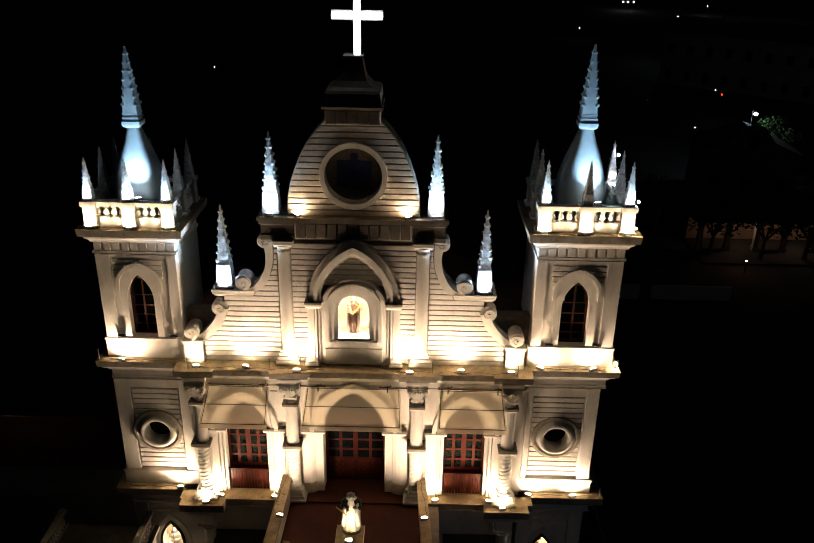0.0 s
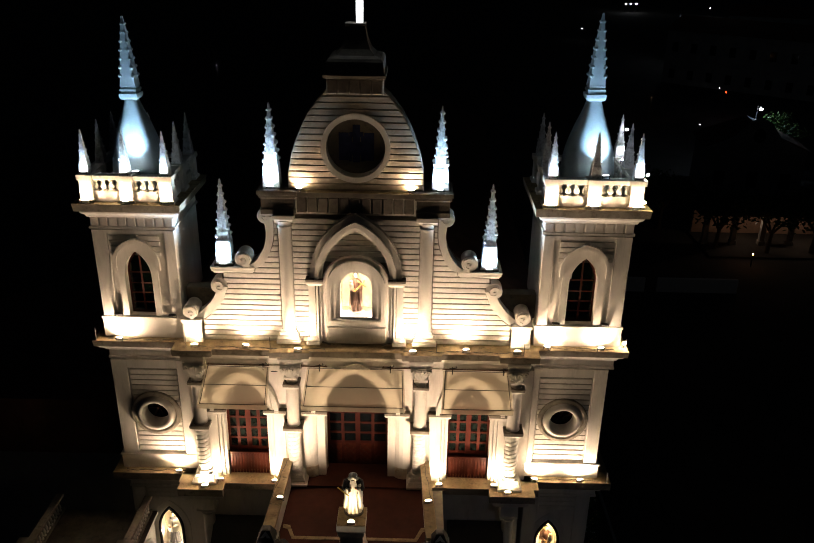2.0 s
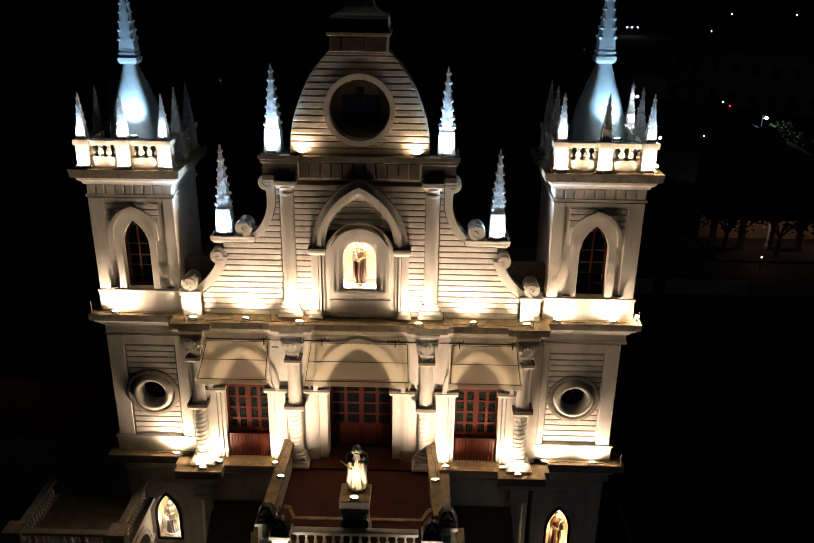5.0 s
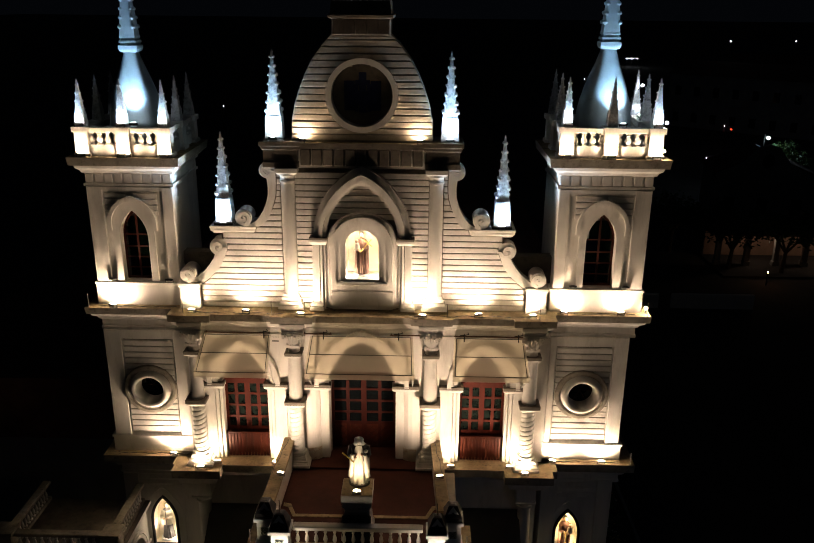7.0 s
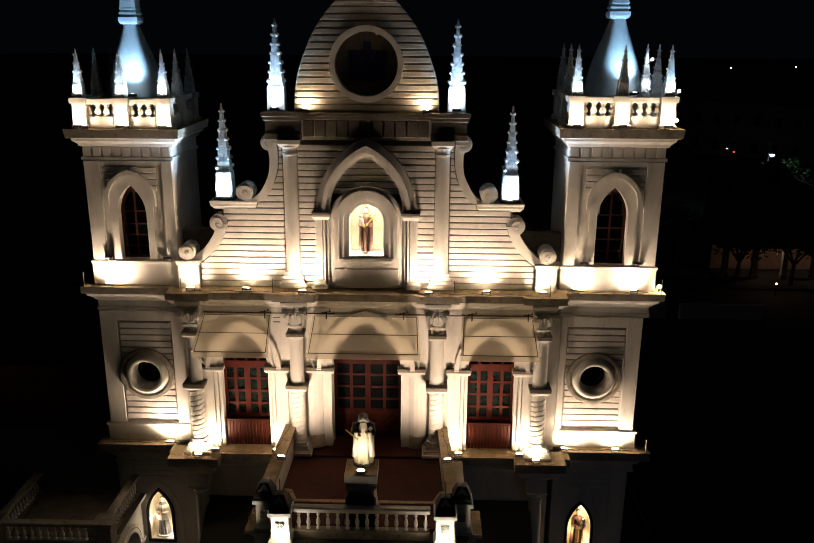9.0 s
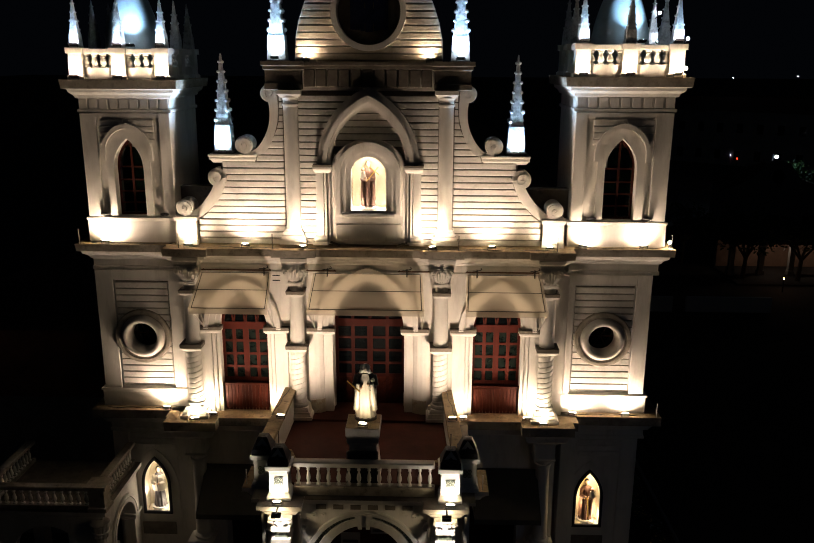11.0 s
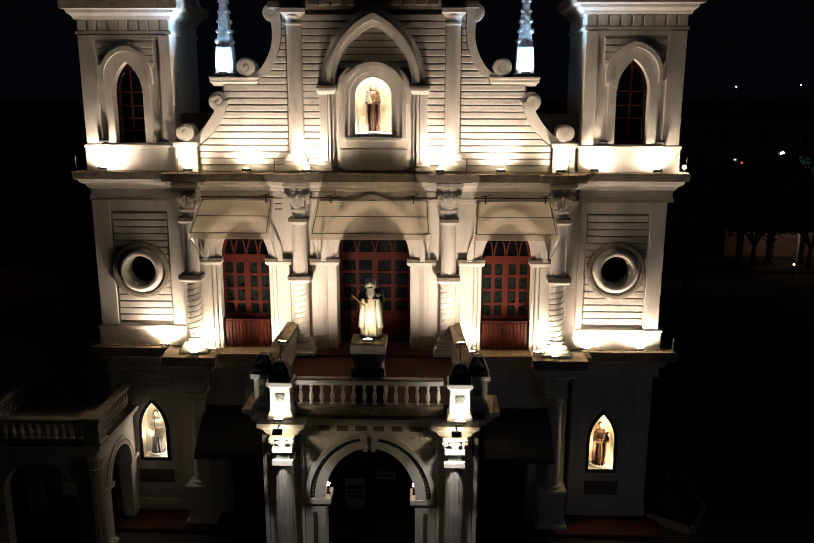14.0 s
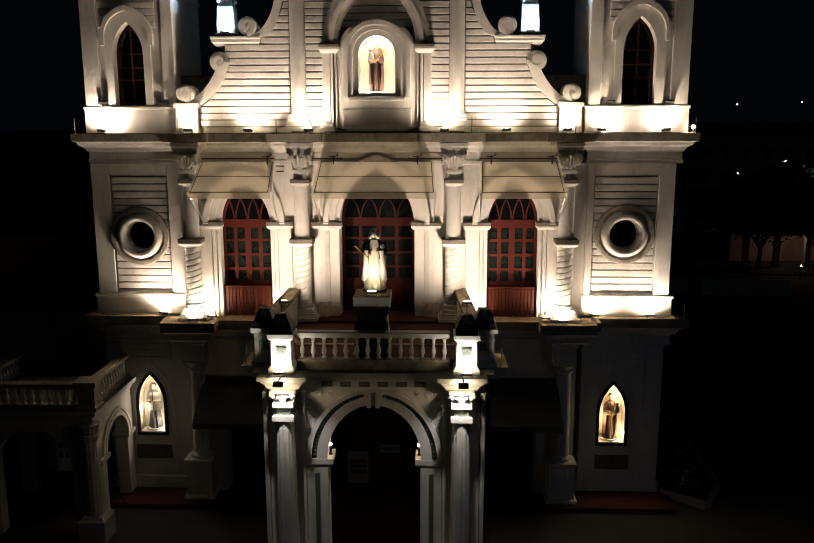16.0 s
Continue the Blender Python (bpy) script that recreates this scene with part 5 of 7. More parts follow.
plan_prism(bm, [(PX - 2.3, -0.9), (PX + 2.0, -0.9), (PX + 2.0, -0.45), (CX + 1.84, -0.45), (CX + 1.84, 0.6), (CX - 1.92, 0.6), (CX - 1.92, -0.45), (PX - 2.3, -0.45)], 6.041, 6.112)
part("threshold", bm, REDFLOOR, por, "red oxide step before the door")
for q in (-1, 1):
    col = thing("porch_column", "cream fluted column with banded capital on the porch", "column", "porch columns")
    x, y = PX + q * 2.05, PY - 0.34
    bm = bmesh.new()
    mould(bm, x, x, y, y, [(0.38, G), (0.38, G + 0.9), (0.42, G + 0.95), (0.42, G + 1.02)])
    part("pedestal", bm, PLASTER, col)
    bm = bmesh.new()
    lathe(bm, [(0.3, G + 1.02), (0.3, G + 1.1), (0.26, G + 1.2)] + [(0.26 - 0.05 * i / 6, G + 1.2 + (4.86 - G - 1.2) * i / 6) for i in range(1, 7)], x, y, 48, fold=lambda a, z: -0.06 * (0.5 + 0.5 * math.cos(14 * a)) ** 2)
    part("fluted_shaft", bm, PLASTER, col)
    for z0, z1, k in ((4.9, 5.02, 0.245), (5.23, 5.34, 0.235)):
        bm = bmesh.new()
        mould(bm, x, x, y, y, [(k - 0.06, z0 - 0.02), (k, z0), (k, z1), (k - 0.04, z1 + 0.01)])
        part("band", bm, PLASTER, col)
    bm = bmesh.new()
    mould(bm, x, x, y, y, [(0.16, 5.02), (0.16, 5.23)])
    part("tile_block", bm, TILEW, col, "green relief tile block")
    bm = bmesh.new()
    lathe(bm, [(0.17, 5.34), (0.19, 5.44), (0.25, 5.54), (0.27, 5.58)], x, y, 20)
    for sx in (-1, 1):
        for sy in (-1, 1):
            for r, d in ((0.07, 0.0), (0.045, 0.015), (0.02, 0.03)):
                tube(bm, (x + sx * 0.235, y + sy * 0.14, 5.53), (x + sx * 0.235, y + sy * (0.27 + d), 5.53), r, 12)
    for i in range(8):
        a = 2 * math.pi * (i + 0.5) / 8
        tube(bm, (x + 0.17 * math.cos(a), y + 0.17 * math.sin(a), 5.345), (x + 0.26 * math.cos(a), y + 0.26 * math.sin(a), 5.5), 0.036, 6, r2=0.05)
    mould(bm, x, x, y, y, [(0.27, 5.575), (0.29, 5.59), (0.29, 5.62)])
    part("capital", bm, PLASTER, col)


def pier(x, y, z0, label):
    p = thing("parapet_pier", label, "pier", "porch piers")
    bm = bmesh.new()
    mould(bm, x, x, y, y, [(0.3, z0), (0.3, z0 + 0.1), (0.25, z0 + 0.18), (0.235, z0 + 0.2), (0.225, z0 + 0.76), (0.26, z0 + 0.8), (0.3, z0 + 0.82), (0.3, z0 + 0.92)])
    part("body", bm, WHITEP, p)
    bm = bmesh.new()
    box(bm, x - 0.115, x + 0.115, y - 0.247, y - 0.215, z0 + 0.385, z0 + 0.615, 0.005)
    for sx in (-1, 1):
        box(bm, x + sx * 0.236 - 0.01, x + sx * 0.236 + 0.01, y - 0.13, y + 0.13, z0 + 0.36, z0 + 0.64, 0.004)
    t = part("relief_tile", bm, TILEBACK, p, "pale tile with green rosettes")
    bm = bmesh.new()
    for i, j, r in ((-1, -1, 0.046), (1, -1, 0.046), (-1, 1, 0.046), (1, 1, 0.046), (0, 0, 0.03)):
        c = Vector((x + i * 0.058, y - 0.246, z0 + 0.5 + j * 0.058))
        for k in range(10):
            a, b = 2 * math.pi * k / 10, 2 * math.pi * (k + 1) / 10
            tube(bm, c + Vector((r * math.cos(a), 0, r * math.sin(a))), c + Vector((r * math.cos(b), 0, r * math.sin(b))), 0.013, 5)
        if r > 0.04:
            blob(bm, c, 0.02, 4)
    part("rosette", bm, TILE, t)
    bm = bmesh.new()
    mould(bm, x, x, y, y, [(0.255, z0 + 0.92), (0.25, z0 + 1.06), (0.23, z0 + 1.1), (0.12, z0 + 1.36), (0.05, z0 + 1.38)])
    cap = part("cap", bm, SLATE, p, "dark pyramid cap with white chevron")
    bm = bmesh.new()
    yy = lambda z: y - float(np.interp(z, [z0 + 1.1, z0 + 1.36], [0.236, 0.126]))
    for s in (-1, 1):
        v = []
        for dx, dz in ((0, 1.355), (0, 1.22), (0.05, 1.17), (0.16, 1.16)):
            v.append(bm.verts.new((x + s * dx, yy(z0 + dz) - 0.008, z0 + dz)))
        bm.faces.new(v)
    part("chevron", bm, WHITEP, cap)
    return p


for q in (-1, 1):
    pier(PX + (-2.1 if q < 0 else 2.16), PY - 0.08, 5.985, "white parapet pier with green tile and dark cap")
    pier(PX + q * 2.6, PY + 0.47, 5.985, "white side pier with green tile and dark cap")
# front balustrade
bal = thing("balustrade", "cream balustrade along the balcony front", "balustrade")
bm = bmesh.new()
box(bm, PX - 1.78, PX + 1.78, PY - 0.1, PY + 0.14, 6.76, 6.9, 0.025)
part("rail", bm, PLASTER, bal)
bm = bmesh.new()
box(bm, PX - 1.78, PX + 1.78, PY - 0.1, PY + 0.14, 5.985, 6.24, 0.02)
part("base", bm, FASCIA, bal, "mould-stained base course")
bmesh_bal = baluster_mesh(0.53, 1.05)
for i in range(14):
    o = new("baluster", bmesh_bal)
    o.parent = bal
    o.location = (PX - 1.66 + 3.32 * i / 13, PY + 0.02, 6.235)
# kerb inside the front balustrade
bm = bmesh.new()
plan_prism(bm, [(-2.3, -4.75), (2.3, -4.75), (2.3, -2.95), (2.12, -3.0), (1.92, -3.48), (-1.88, -3.48), (-2.08, -3.0), (-2.3, -2.95)], 6.041, 6.19)
part("kerb", bm, REDFLOOR, bal, "red oxide raised kerb with cut corners")
bm = bmesh.new()
plan_prism(bm, [(2.3, -2.95), (2.12, -3.0), (1.92, -3.48), (-1.88, -3.48), (-2.08, -3.0), (-2.3, -2.95), (-2.3, -3.1), (-2.14, -3.16), (-1.94, -3.6), (1.98, -3.6), (2.18, -3.16), (2.3, -3.1)], 6.191, 6.21)
part("nosing", bm, LEDGE, bal, "stained cement edge of the kerb")
# side parapets of the balcony
for (fa, fb), (na, nb) in (((-2.65, -2.30), (-2.76, -2.38)), ((2.07, 2.38), (2.26, 2.62))):
    par = thing("parapet", "low stained cement parapet beside the balcony floor", "parapet", "balcony parapets")
    for name, o, z0, z1, mat in (("wall", 0.06, 6.0, 6.88, PLASTER), ("coping", 0.0, 6.881, 7.0, LEDGE)):
        bm = bmesh.new()
        plan_prism(bm, [(na + o, -4.3 + o), (nb - o, -4.3 + o), (fb - o, -0.57 - o), (fa + o, -0.57 - o)], z0, z1)
        part(name, bm, mat, par)
# pedestal of the balcony figure
sp = thing("statue_pedestal", "moulded plaster pedestal with stained top slab", "pedestal")
bm = bmesh.new()
mould(bm, 0.02, 0.02, -4.2, -4.2, [(0.44, 6.04), (0.44, 6.3), (0.40, 6.4), (0.36, 6.9), (0.34, 7.14), (0.36, 7.2), (0.4, 7.26), (0.4, 7.36)])
part("body", bm, PLASTER, sp)
bm = bmesh.new()
mould(bm, 0.02, 0.02, -4.2, -4.2, [(0.38, 7.36), (0.41, 7.4), (0.43, 7.45), (0.43, 7.64), (0.42, 7.66)], top_mi=1)
part("top_slab", bm, [PLASTER, LEDGE], sp)
bm = bmesh.new()
box(bm, -0.38, 0.42, -4.79, -4.655, 6.201, 7.1, 0.04)
tagged(part("cabinet_box", bm, BLACK), "black covered box in front of the pedestal", "box")

# ---------------------------------------------------------------- floodlights
def floodlight(lens, tilt):
    f = thing("floodlight", "small black floodlight on a bracket, switched " + ("off" if lens == GLASS else "on"), "floodlight", "floodlights")
    turn = pose(0, 0, 0, tilt, 0, 0)
    bm = bmesh.new()
    box(bm, -0.115, 0.115, -0.02, 0.02, -0.075, 0.075, 0.01)
    for k in range(5):
        box(bm, -0.09 + 0.04 * k, -0.075 + 0.04 * k, -0.034, -0.0201, -0.055, 0.055)
    for sx in (-1, 1):
        box(bm, sx * 0.107 - 0.008, sx * 0.107 + 0.008, 0.0201, 0.027, -0.075, 0.075)
        box(bm, -0.0985, 0.0985, 0.0201, 0.027, sx * 0.067 - 0.008, sx * 0.067 + 0.008)
    bm.transform(turn)
    part("housing", bm, BLACK, f)
    bm = bmesh.new()
    lathe(bm, [(1.0, 0.0205), (0.96, 0.027), (0.8, 0.036), (0.5, 0.042), (0.15, 0.044)], n=20, sx=0.095, sy=0.064)
    bm.transform(Matrix(((1, 0, 0, 0), (0, 0, 1, 0), (0, 1, 0, 0), (0, 0, 0, 1))))
    bm.transform(turn)
    part("lens", bm, lens, f, "dark lamp glass" if lens == GLASS else "glowing lamp glass")
    bm = bmesh.new()
    if tilt > 0:
        for s in (-1, 1):
            box(bm, s * 0.121 - 0.004, s * 0.121 + 0.004, -0.012, 0.012, -0.085, 0.01)
        box(bm, -0.125, 0.125, -0.012, 0.012, -0.09, -0.0851)
    else:
        box(bm, -0.02, 0.02, -0.03, 0.29, 0.045, 0.06)
    part("bracket", bm, BLACK, f)
    return f


PROTO = {}


def flood(at, target, watts, colour=WARM, angle=172, blend=0.75, radius=0.05, tilt=None):
    """A fixture that stands on its bracket, and its light."""
    lens = GLASS if watts == 0 else LENSC if colour == COOL else LENS
    at, target = Vector(at), Vector(target)
    d = (target - at)
    yaw = math.degrees(math.atan2(-d.x, d.y))
    tilt = tilt or (74 if d.z > 0 else -60)
    m = pose(*at, 0, 0, yaw if d.z > 0 else 0)
    key = (lens.name, tilt)
    if key not in PROTO:
        PROTO[key] = floodlight(lens, tilt)
        PROTO[key].matrix_world = m
    else:
        copy_thing(PROTO[key], m)
    n = pose(0, 0, 0, 0, 0, yaw) @ pose(0, 0, 0, tilt, 0, 0)
    if watts:
        spot(at + n.to_3x3() @ Vector((0, 0.09, 0)), target, watts, colour, angle, blend, radius)


ZT, ZG = 11.34 + 0.09, 6.1 + 0.09
# along the main cornice
flood((-7.85, -0.34, ZT), (-7.75, 0.0, ZT + 0.5), 235)
for x, z in ((-7.85, 12.1), (-6.1, 12.1), (6.35, 12.1), (7.95, 12.1)):
    flood((x, -0.09, z + 0.09), (x, 0.0, z + 0.7), 0)
flood((6.1, -0.31, ZT), (6.3, 0.0, ZT + 0.5), 125)
flood((7.85, -0.31, ZT), (7.75, 0.0, ZT + 0.5), 120)
for q in (-1, 1):
    flood((CX + q * 5.2, -0.66, ZT + 0.003), (CX + q * 5.2, -0.3, ZT + 0.45), 80, WARM, 128, 0.8)
    flood((CX + q * 3.55, -0.62, ZT), (CX + q * 3.4, 0.0, ZT + 2.2), 250, WARM, 164, 0.9)
    flood((CX + q * 1.85, -0.80, ZT + 0.003), (CX + q * 1.8, 0.0, ZT + 2.4), 250, WARM, 160, 0.9)
# along the gallery terrace
flood((-6.4, -0.36, ZG), (-6.35, 0.05, ZG + 1.2), 400, WARM, 158, 0.9)
flood((6.1, -0.36, ZG), (6.3, 0.05, ZG + 0.9), 270)
flood((7.7, -0.36, ZG), (7.65, 0.05, ZG + 0.9), 270)
for q in (-1, 1):
    flood((CX + q * 5.2, -1.12, ZG), (CX + q * 5.25, -0.7, ZG + 1.3), 75)
    flood((CX + q * 4.75, -0.76, ZG), (CX + q * 4.75, -0.45, ZG + 1.6), 125, WARM, 165, 0.9)
    flood((CX + q * 2.85, -0.76, ZG - 0.01), (CX + q * 2.8, -0.4, ZG + 1.6), 90, WARM, 165, 0.9)
    flood((-2.4 if q < 0 else 2.34, -2.74, 7.0 + 0.09), (PX + q * 1.95, -0.5, 10.0), 520, WARM, 142, 0.8)
# gable, pinnacles and tower tops
for q in (-1, 1):
    flood((CX + q * 1.72, -0.235, 16.53 + 0.09), (CX + q * 1.62, -0.12, 17.1), 110)
    flood((CX + q * 2.56, -0.26, 16.56 + 0.09), (CX + q * 2.56, 0.2, 17.9), 470, COOL, 110)
    flood((CX + q * 4.19, -0.15, 13.97 + 0.09), (CX + q * 4.19, 0.2, 15.5), 540, COOL, 150, 0.8)
    c, kx, kz = (7.1, 1.06, 1.035) if q > 0 else (-7.07, 1.0, 1.0)
    up = lambda z: 12.05 + (z - 12.05) * kz
    for dx in (-1.21, 0, 1.21):
        flood((c + dx * kx, -0.32, up(16.03) + 0.09), (c + dx * kx, 0, up(16.4)), 85)
        if not (q > 0 and dx == 0):
            flood((c + dx * kx, -0.19, up(16.89) + 0.09), (c + dx * kx, 0.05, 17.9), 105, COOL, 84)
    flood((c + 0.32, 0.0, up(16.87) + 0.09), (c + 0.12, 0.7, up(18.1)), 480, COOL, 78, 1.0)
flood((8.38, 1.75, 17.14), (8.38, 1.3, 17.8), 6, COOL)
for x, y, z in ((8.5, 2.4, 18.0), (8.42, 2.4, 17.3), (8.66, 0.0, 17.2), (8.6, -0.25, 16.42)):
    o = thing("corner_lamp", "small cool globe lamp beside a tower pinnacle", "lamp", "pinnacle lamps")
    bm = bmesh.new()
    blob(bm, (x, y, z), 0.045, 8)
    part("globe", bm, LENS if y < -0.1 else LENSC, o, "glowing globe")
    bm = bmesh.new()
    tube(bm, (x, y + 0.03, z - 0.04), (x - 0.1, y + 0.12, z - 0.16), 0.015, 6)
    part("arm", bm, BLACK, o)

for q in (-1, 1):
    bulb((CX + q * 0.42, -0.22, 12.52), 20, NICHE, 0.05)
bulb((CX, -0.26, 13.84), 34, NICHE, 0.06)
for nx, nz, tone, k in ((6.83, 2.15, (1.0, 0.76, 0.44), 1.0), (-7.06, 2.35, (1.0, 0.84, 0.64), 0.6)):
    bulb((nx + 0.1, 0.07, nz + 1.42), 12 * k, tone, 0.05)
    bulb((nx + 0.28, 0.07, nz + 0.28), 9 * k, tone, 0.05)
    bulb((nx - 0.29, 0.07, nz + 0.7), 9 * k, tone, 0.05)
flood((0.02, -4.54, 7.66 + 0.09), (0.05, -4.15, 9.1), 36, WARM, 110, tilt=88)
for q in (-1, 1):
    flood((PX + (-2.1 if q < 0 else 2.16), PY - 0.6, 5.985 + 0.09), (PX + (-2.1 if q < 0 else 2.16), PY - 0.3, 6.6), 27, NEUTRAL, 125, 0.6)
    flood((PX + q * 2.07, PY - 0.92, 5.92), (PX + q * 1.8, PY - 0.5, 2.5), 95, NEUTRAL, 98)
    bulb((PX + q * 0.98, PY + 0.2, 4.05), 1.2, WARM, 0.03)

# ---------------------------------------------------------------- figures (plain painted plaster)
def figure(name, label, at, height, robe, mantle, hair, child=None, staff=None, sash=None, low=0.12, open_front=48, veil=False, reach=1.0, base=WHITEP, slim=1.0):
    """A standing robed figure, one mesh: robe, mantle, head, arms and what it holds."""
    bm = bmesh.new()
    k = height
    fold = lambda a, z: (0.1 if slim == 1 else 0.15) * math.sin(11 * a + 1.3 * math.sin(3 * z / k)) * max(0.0, 1 - z / (0.7 * k)) + 0.03 * math.sin(17 * a + z * 6 / k)
    lathe(bm, [(0.165 * k, 0.0), (0.17 * k, 0.03 * k), (0.15 * k, 0.2 * k), (0.135 * k, 0.4 * k), (0.125 * k, 0.55 * k), (0.14 * k, 0.68 * k), (0.15 * k, 0.76 * k), (0.11 * k, 0.82 * k), (0.05 * k, 0.85 * k), (0.04 * k, 0.87 * k)], 0, 0, 90, slim, 0.72 * slim, 0, fold)
    # mantle over back and shoulders
    n, rows = 22, 10
    grid = []
    for j in range(rows + 1):
        z = (low + (0.82 - low) * j / rows) * k
        r = float(np.interp(z / k, [0.12, 0.4, 0.6, 0.76, 0.82], [0.20, 0.185, 0.18, 0.175, 0.12])) * k
        row = []
        for i in range(n + 1):
            a = math.radians(-open_front + (180 + 2 * open_front) * i / n)
            rr = r * (1 + 0.05 * math.sin(8 * a + 2 * z / k))
            row.append(bm.verts.new((rr * slim * math.cos(a), rr * math.sin(a) * 0.8 * slim, z)))
        grid.append(row)
    for A, B in zip(grid, grid[1:]):
        for i in range(n):
            bm.faces.new((A[i], A[i + 1], B[i + 1], B[i])).material_index = 1
    # head, hair, arms
    blob(bm, (0, (-0.01 if not veil else -0.085) * k, 0.925 * k), 0.055 * k, 10, 0.88, 0.95, 1.25, 4 if veil else 2)
    blob(bm, (0, (0.024 if not veil else -0.06) * k, (0.955 if not veil else 0.94) * k), (0.054 if not veil else 0.062) * k, 10, 0.95, 0.95, 1.12, 3)
    for s in (-slim * slim, slim * slim):
        tube(bm, (s * 0.145 * k, 0, 0.78 * k), (s * 0.19 * k, -0.05 * k, 0.60 * k), 0.05 * k, 10, 1, 0.045 * k)
        tube(bm, (s * 0.19 * k, -0.05 * k, 0.61 * k), (s * 0.07 * k, -0.16 * k * reach, 0.64 * k), 0.052 * k, 10, 1, 0.035 * k)
        blob(bm, (s * 0.055 * k, -0.17 * k * reach, 0.645 * k), 0.028 * k, 6, mi=2)
    if veil:
        prism(bm, [(-0.075 * k, 0.695 * k), (0.075 * k, 0.695 * k), (0.05 * k, 0.83 * k), (-0.05 * k, 0.83 * k)], -0.102 * k, -0.05 * k, 4)
        for i in range(11):
            a = math.radians(-40 + 260 * i / 10)
            blob(bm, (0.058 * k * math.cos(a), -0.075 * k + 0.05 * k * math.sin(a) * 0.6, (0.93 + 0.035 * math.sin(3 * a)) * k), 0.034 * k, 6, mi=3)
            blob(bm, (0.07 * k * math.cos(a), -0.075 * k + 0.05 * k * math.sin(a) * 0.6, 0.875 * k), 0.03 * k, 6, mi=3)
        blob(bm, (0.13 * k, -0.10 * k, 0.72 * k), 0.04 * k, 8, mi=4)
        blob(bm, (-0.07 * k, -0.14 * k, 0.60 * k), 0.032 * k, 6, mi=2)
        for s in (-1, 1):
            tube(bm, (s * 0.12 * k, -0.13 * k, 0.66 * k), (s * 0.17 * k, -0.08 * k, 0.16 * k), 0.035 * k, 8, 4, 0.045 * k)
        drape = []
        for j in range(9):
            z = (0.10 + 0.5 * j / 8) * k
            drape.append([bm.verts.new(((0.18 + 0.014 * math.sin(15 * a + 3 * j / 8)) * k * math.cos(a), (0.18 + 0.014 * math.sin(15 * a)) * k * math.sin(a) * 0.8, z)) for a in [math.radians(-46 + 272 * i / 72) for i in range(73)]])
        for A, B in zip(drape, drape[1:]):
            for i in range(72):
                bm.faces.new((A[i], A[i + 1], B[i + 1], B[i])).material_index = 4
    if child:
        cx = child * 0.10 * k
        lathe(bm, [(0.05 * k, 0.62 * k), (0.065 * k, 0.68 * k), (0.05 * k, 0.78 * k), (0.025 * k, 0.8 * k)], cx, -0.16 * k, 14, 1, 0.9, 4)
        blob(bm, (cx, -0.165 * k, 0.835 * k), 0.042 * k, 8, mi=2)
        tube(bm, (cx, -0.18 * k, 0.66 * k), (cx - child * 0.08 * k, -0.2 * k, 0.6 * k), 0.028 * k, 8, 2)
    if staff:
        tube(bm, (staff[0] * k, -0.2 * k, staff[1] * k), (staff[2] * k, -0.22 * k, staff[3] * k), 0.013 * k, 6, 5)
        if len(staff) > 4:
            mx, mz = (staff[0] * 0.3 + staff[2] * 0.7) * k, (staff[1] * 0.3 + staff[3] * 0.7) * k
            dx, dz = -(staff[3] - staff[1]) * 0.3 * k, (staff[2] - staff[0]) * 0.3 * k
            tube(bm, (mx - dx, -0.22 * k, mz - dz), (mx + dx, -0.22 * k, mz + dz), 0.013 * k, 6, 5)
    if sash:
        tube(bm, (0.02 * k, -0.125 * k, 0.55 * k), (0.03 * k, -0.15 * k, 0.12 * k), 0.014 * k, 6, 5)
        lathe(bm, [(0.135 * k, 0.545 * k), (0.14 * k, 0.56 * k), (0.135 * k, 0.575 * k)], 0, 0, 24, 1, 0.76, 5)
    lathe(bm, [(0.2 * k, -0.04 * k), (0.2 * k, 0.0)], 0, 0, 20, 1, 0.8, 6)
    ob = part(name, bm, [robe, mantle, SKIN, hair, IVORY, GOLD, base], smooth=True)
    ob.location = at
    return tagged(ob, label, "statue")


figure("statue", "ivory and black robed figure on the balcony pedestal", (0.06, -4.0, 7.72), 1.46, IVORY, BLACKROBE, WHITEP, staff=(-0.3, 0.74, -0.08, 0.55), low=0.52, open_front=62, veil=True, reach=0.6, base=COPING)
figure("statue", "brown robed figure with child and cross in the lit niche", (CX - 0.03, 0.0, 12.49), 1.3, HABIT, HABIT, BLACKROBE, child=-1, staff=(-0.02, 0.58, 0.24, 0.9, 1), slim=0.82)
figure("statue", "brown habited figure with child in the pointed niche", (6.83, 0.245, 2.22), 1.38, HABIT, HABIT, BLACKROBE, child=1, sash=True, slim=0.82)
figure("statue", "white and dark vested figure in the pointed niche", (-7.06, 0.245, 2.42), 1.38, CASSOCK, IVORY, BLACKROBE, low=0.42, open_front=86, slim=0.82)
for nx, nz in ((6.83, 2.15), (-7.06, 2.35)):
    nb = thing("niche_box", "lit cream recess with a figure", "niche", "tower niches")
    niche_lining("lining", nx, 0.376, nz + 0.014, nz + 0.95, 0.87, 0.0, 0.39, nb)

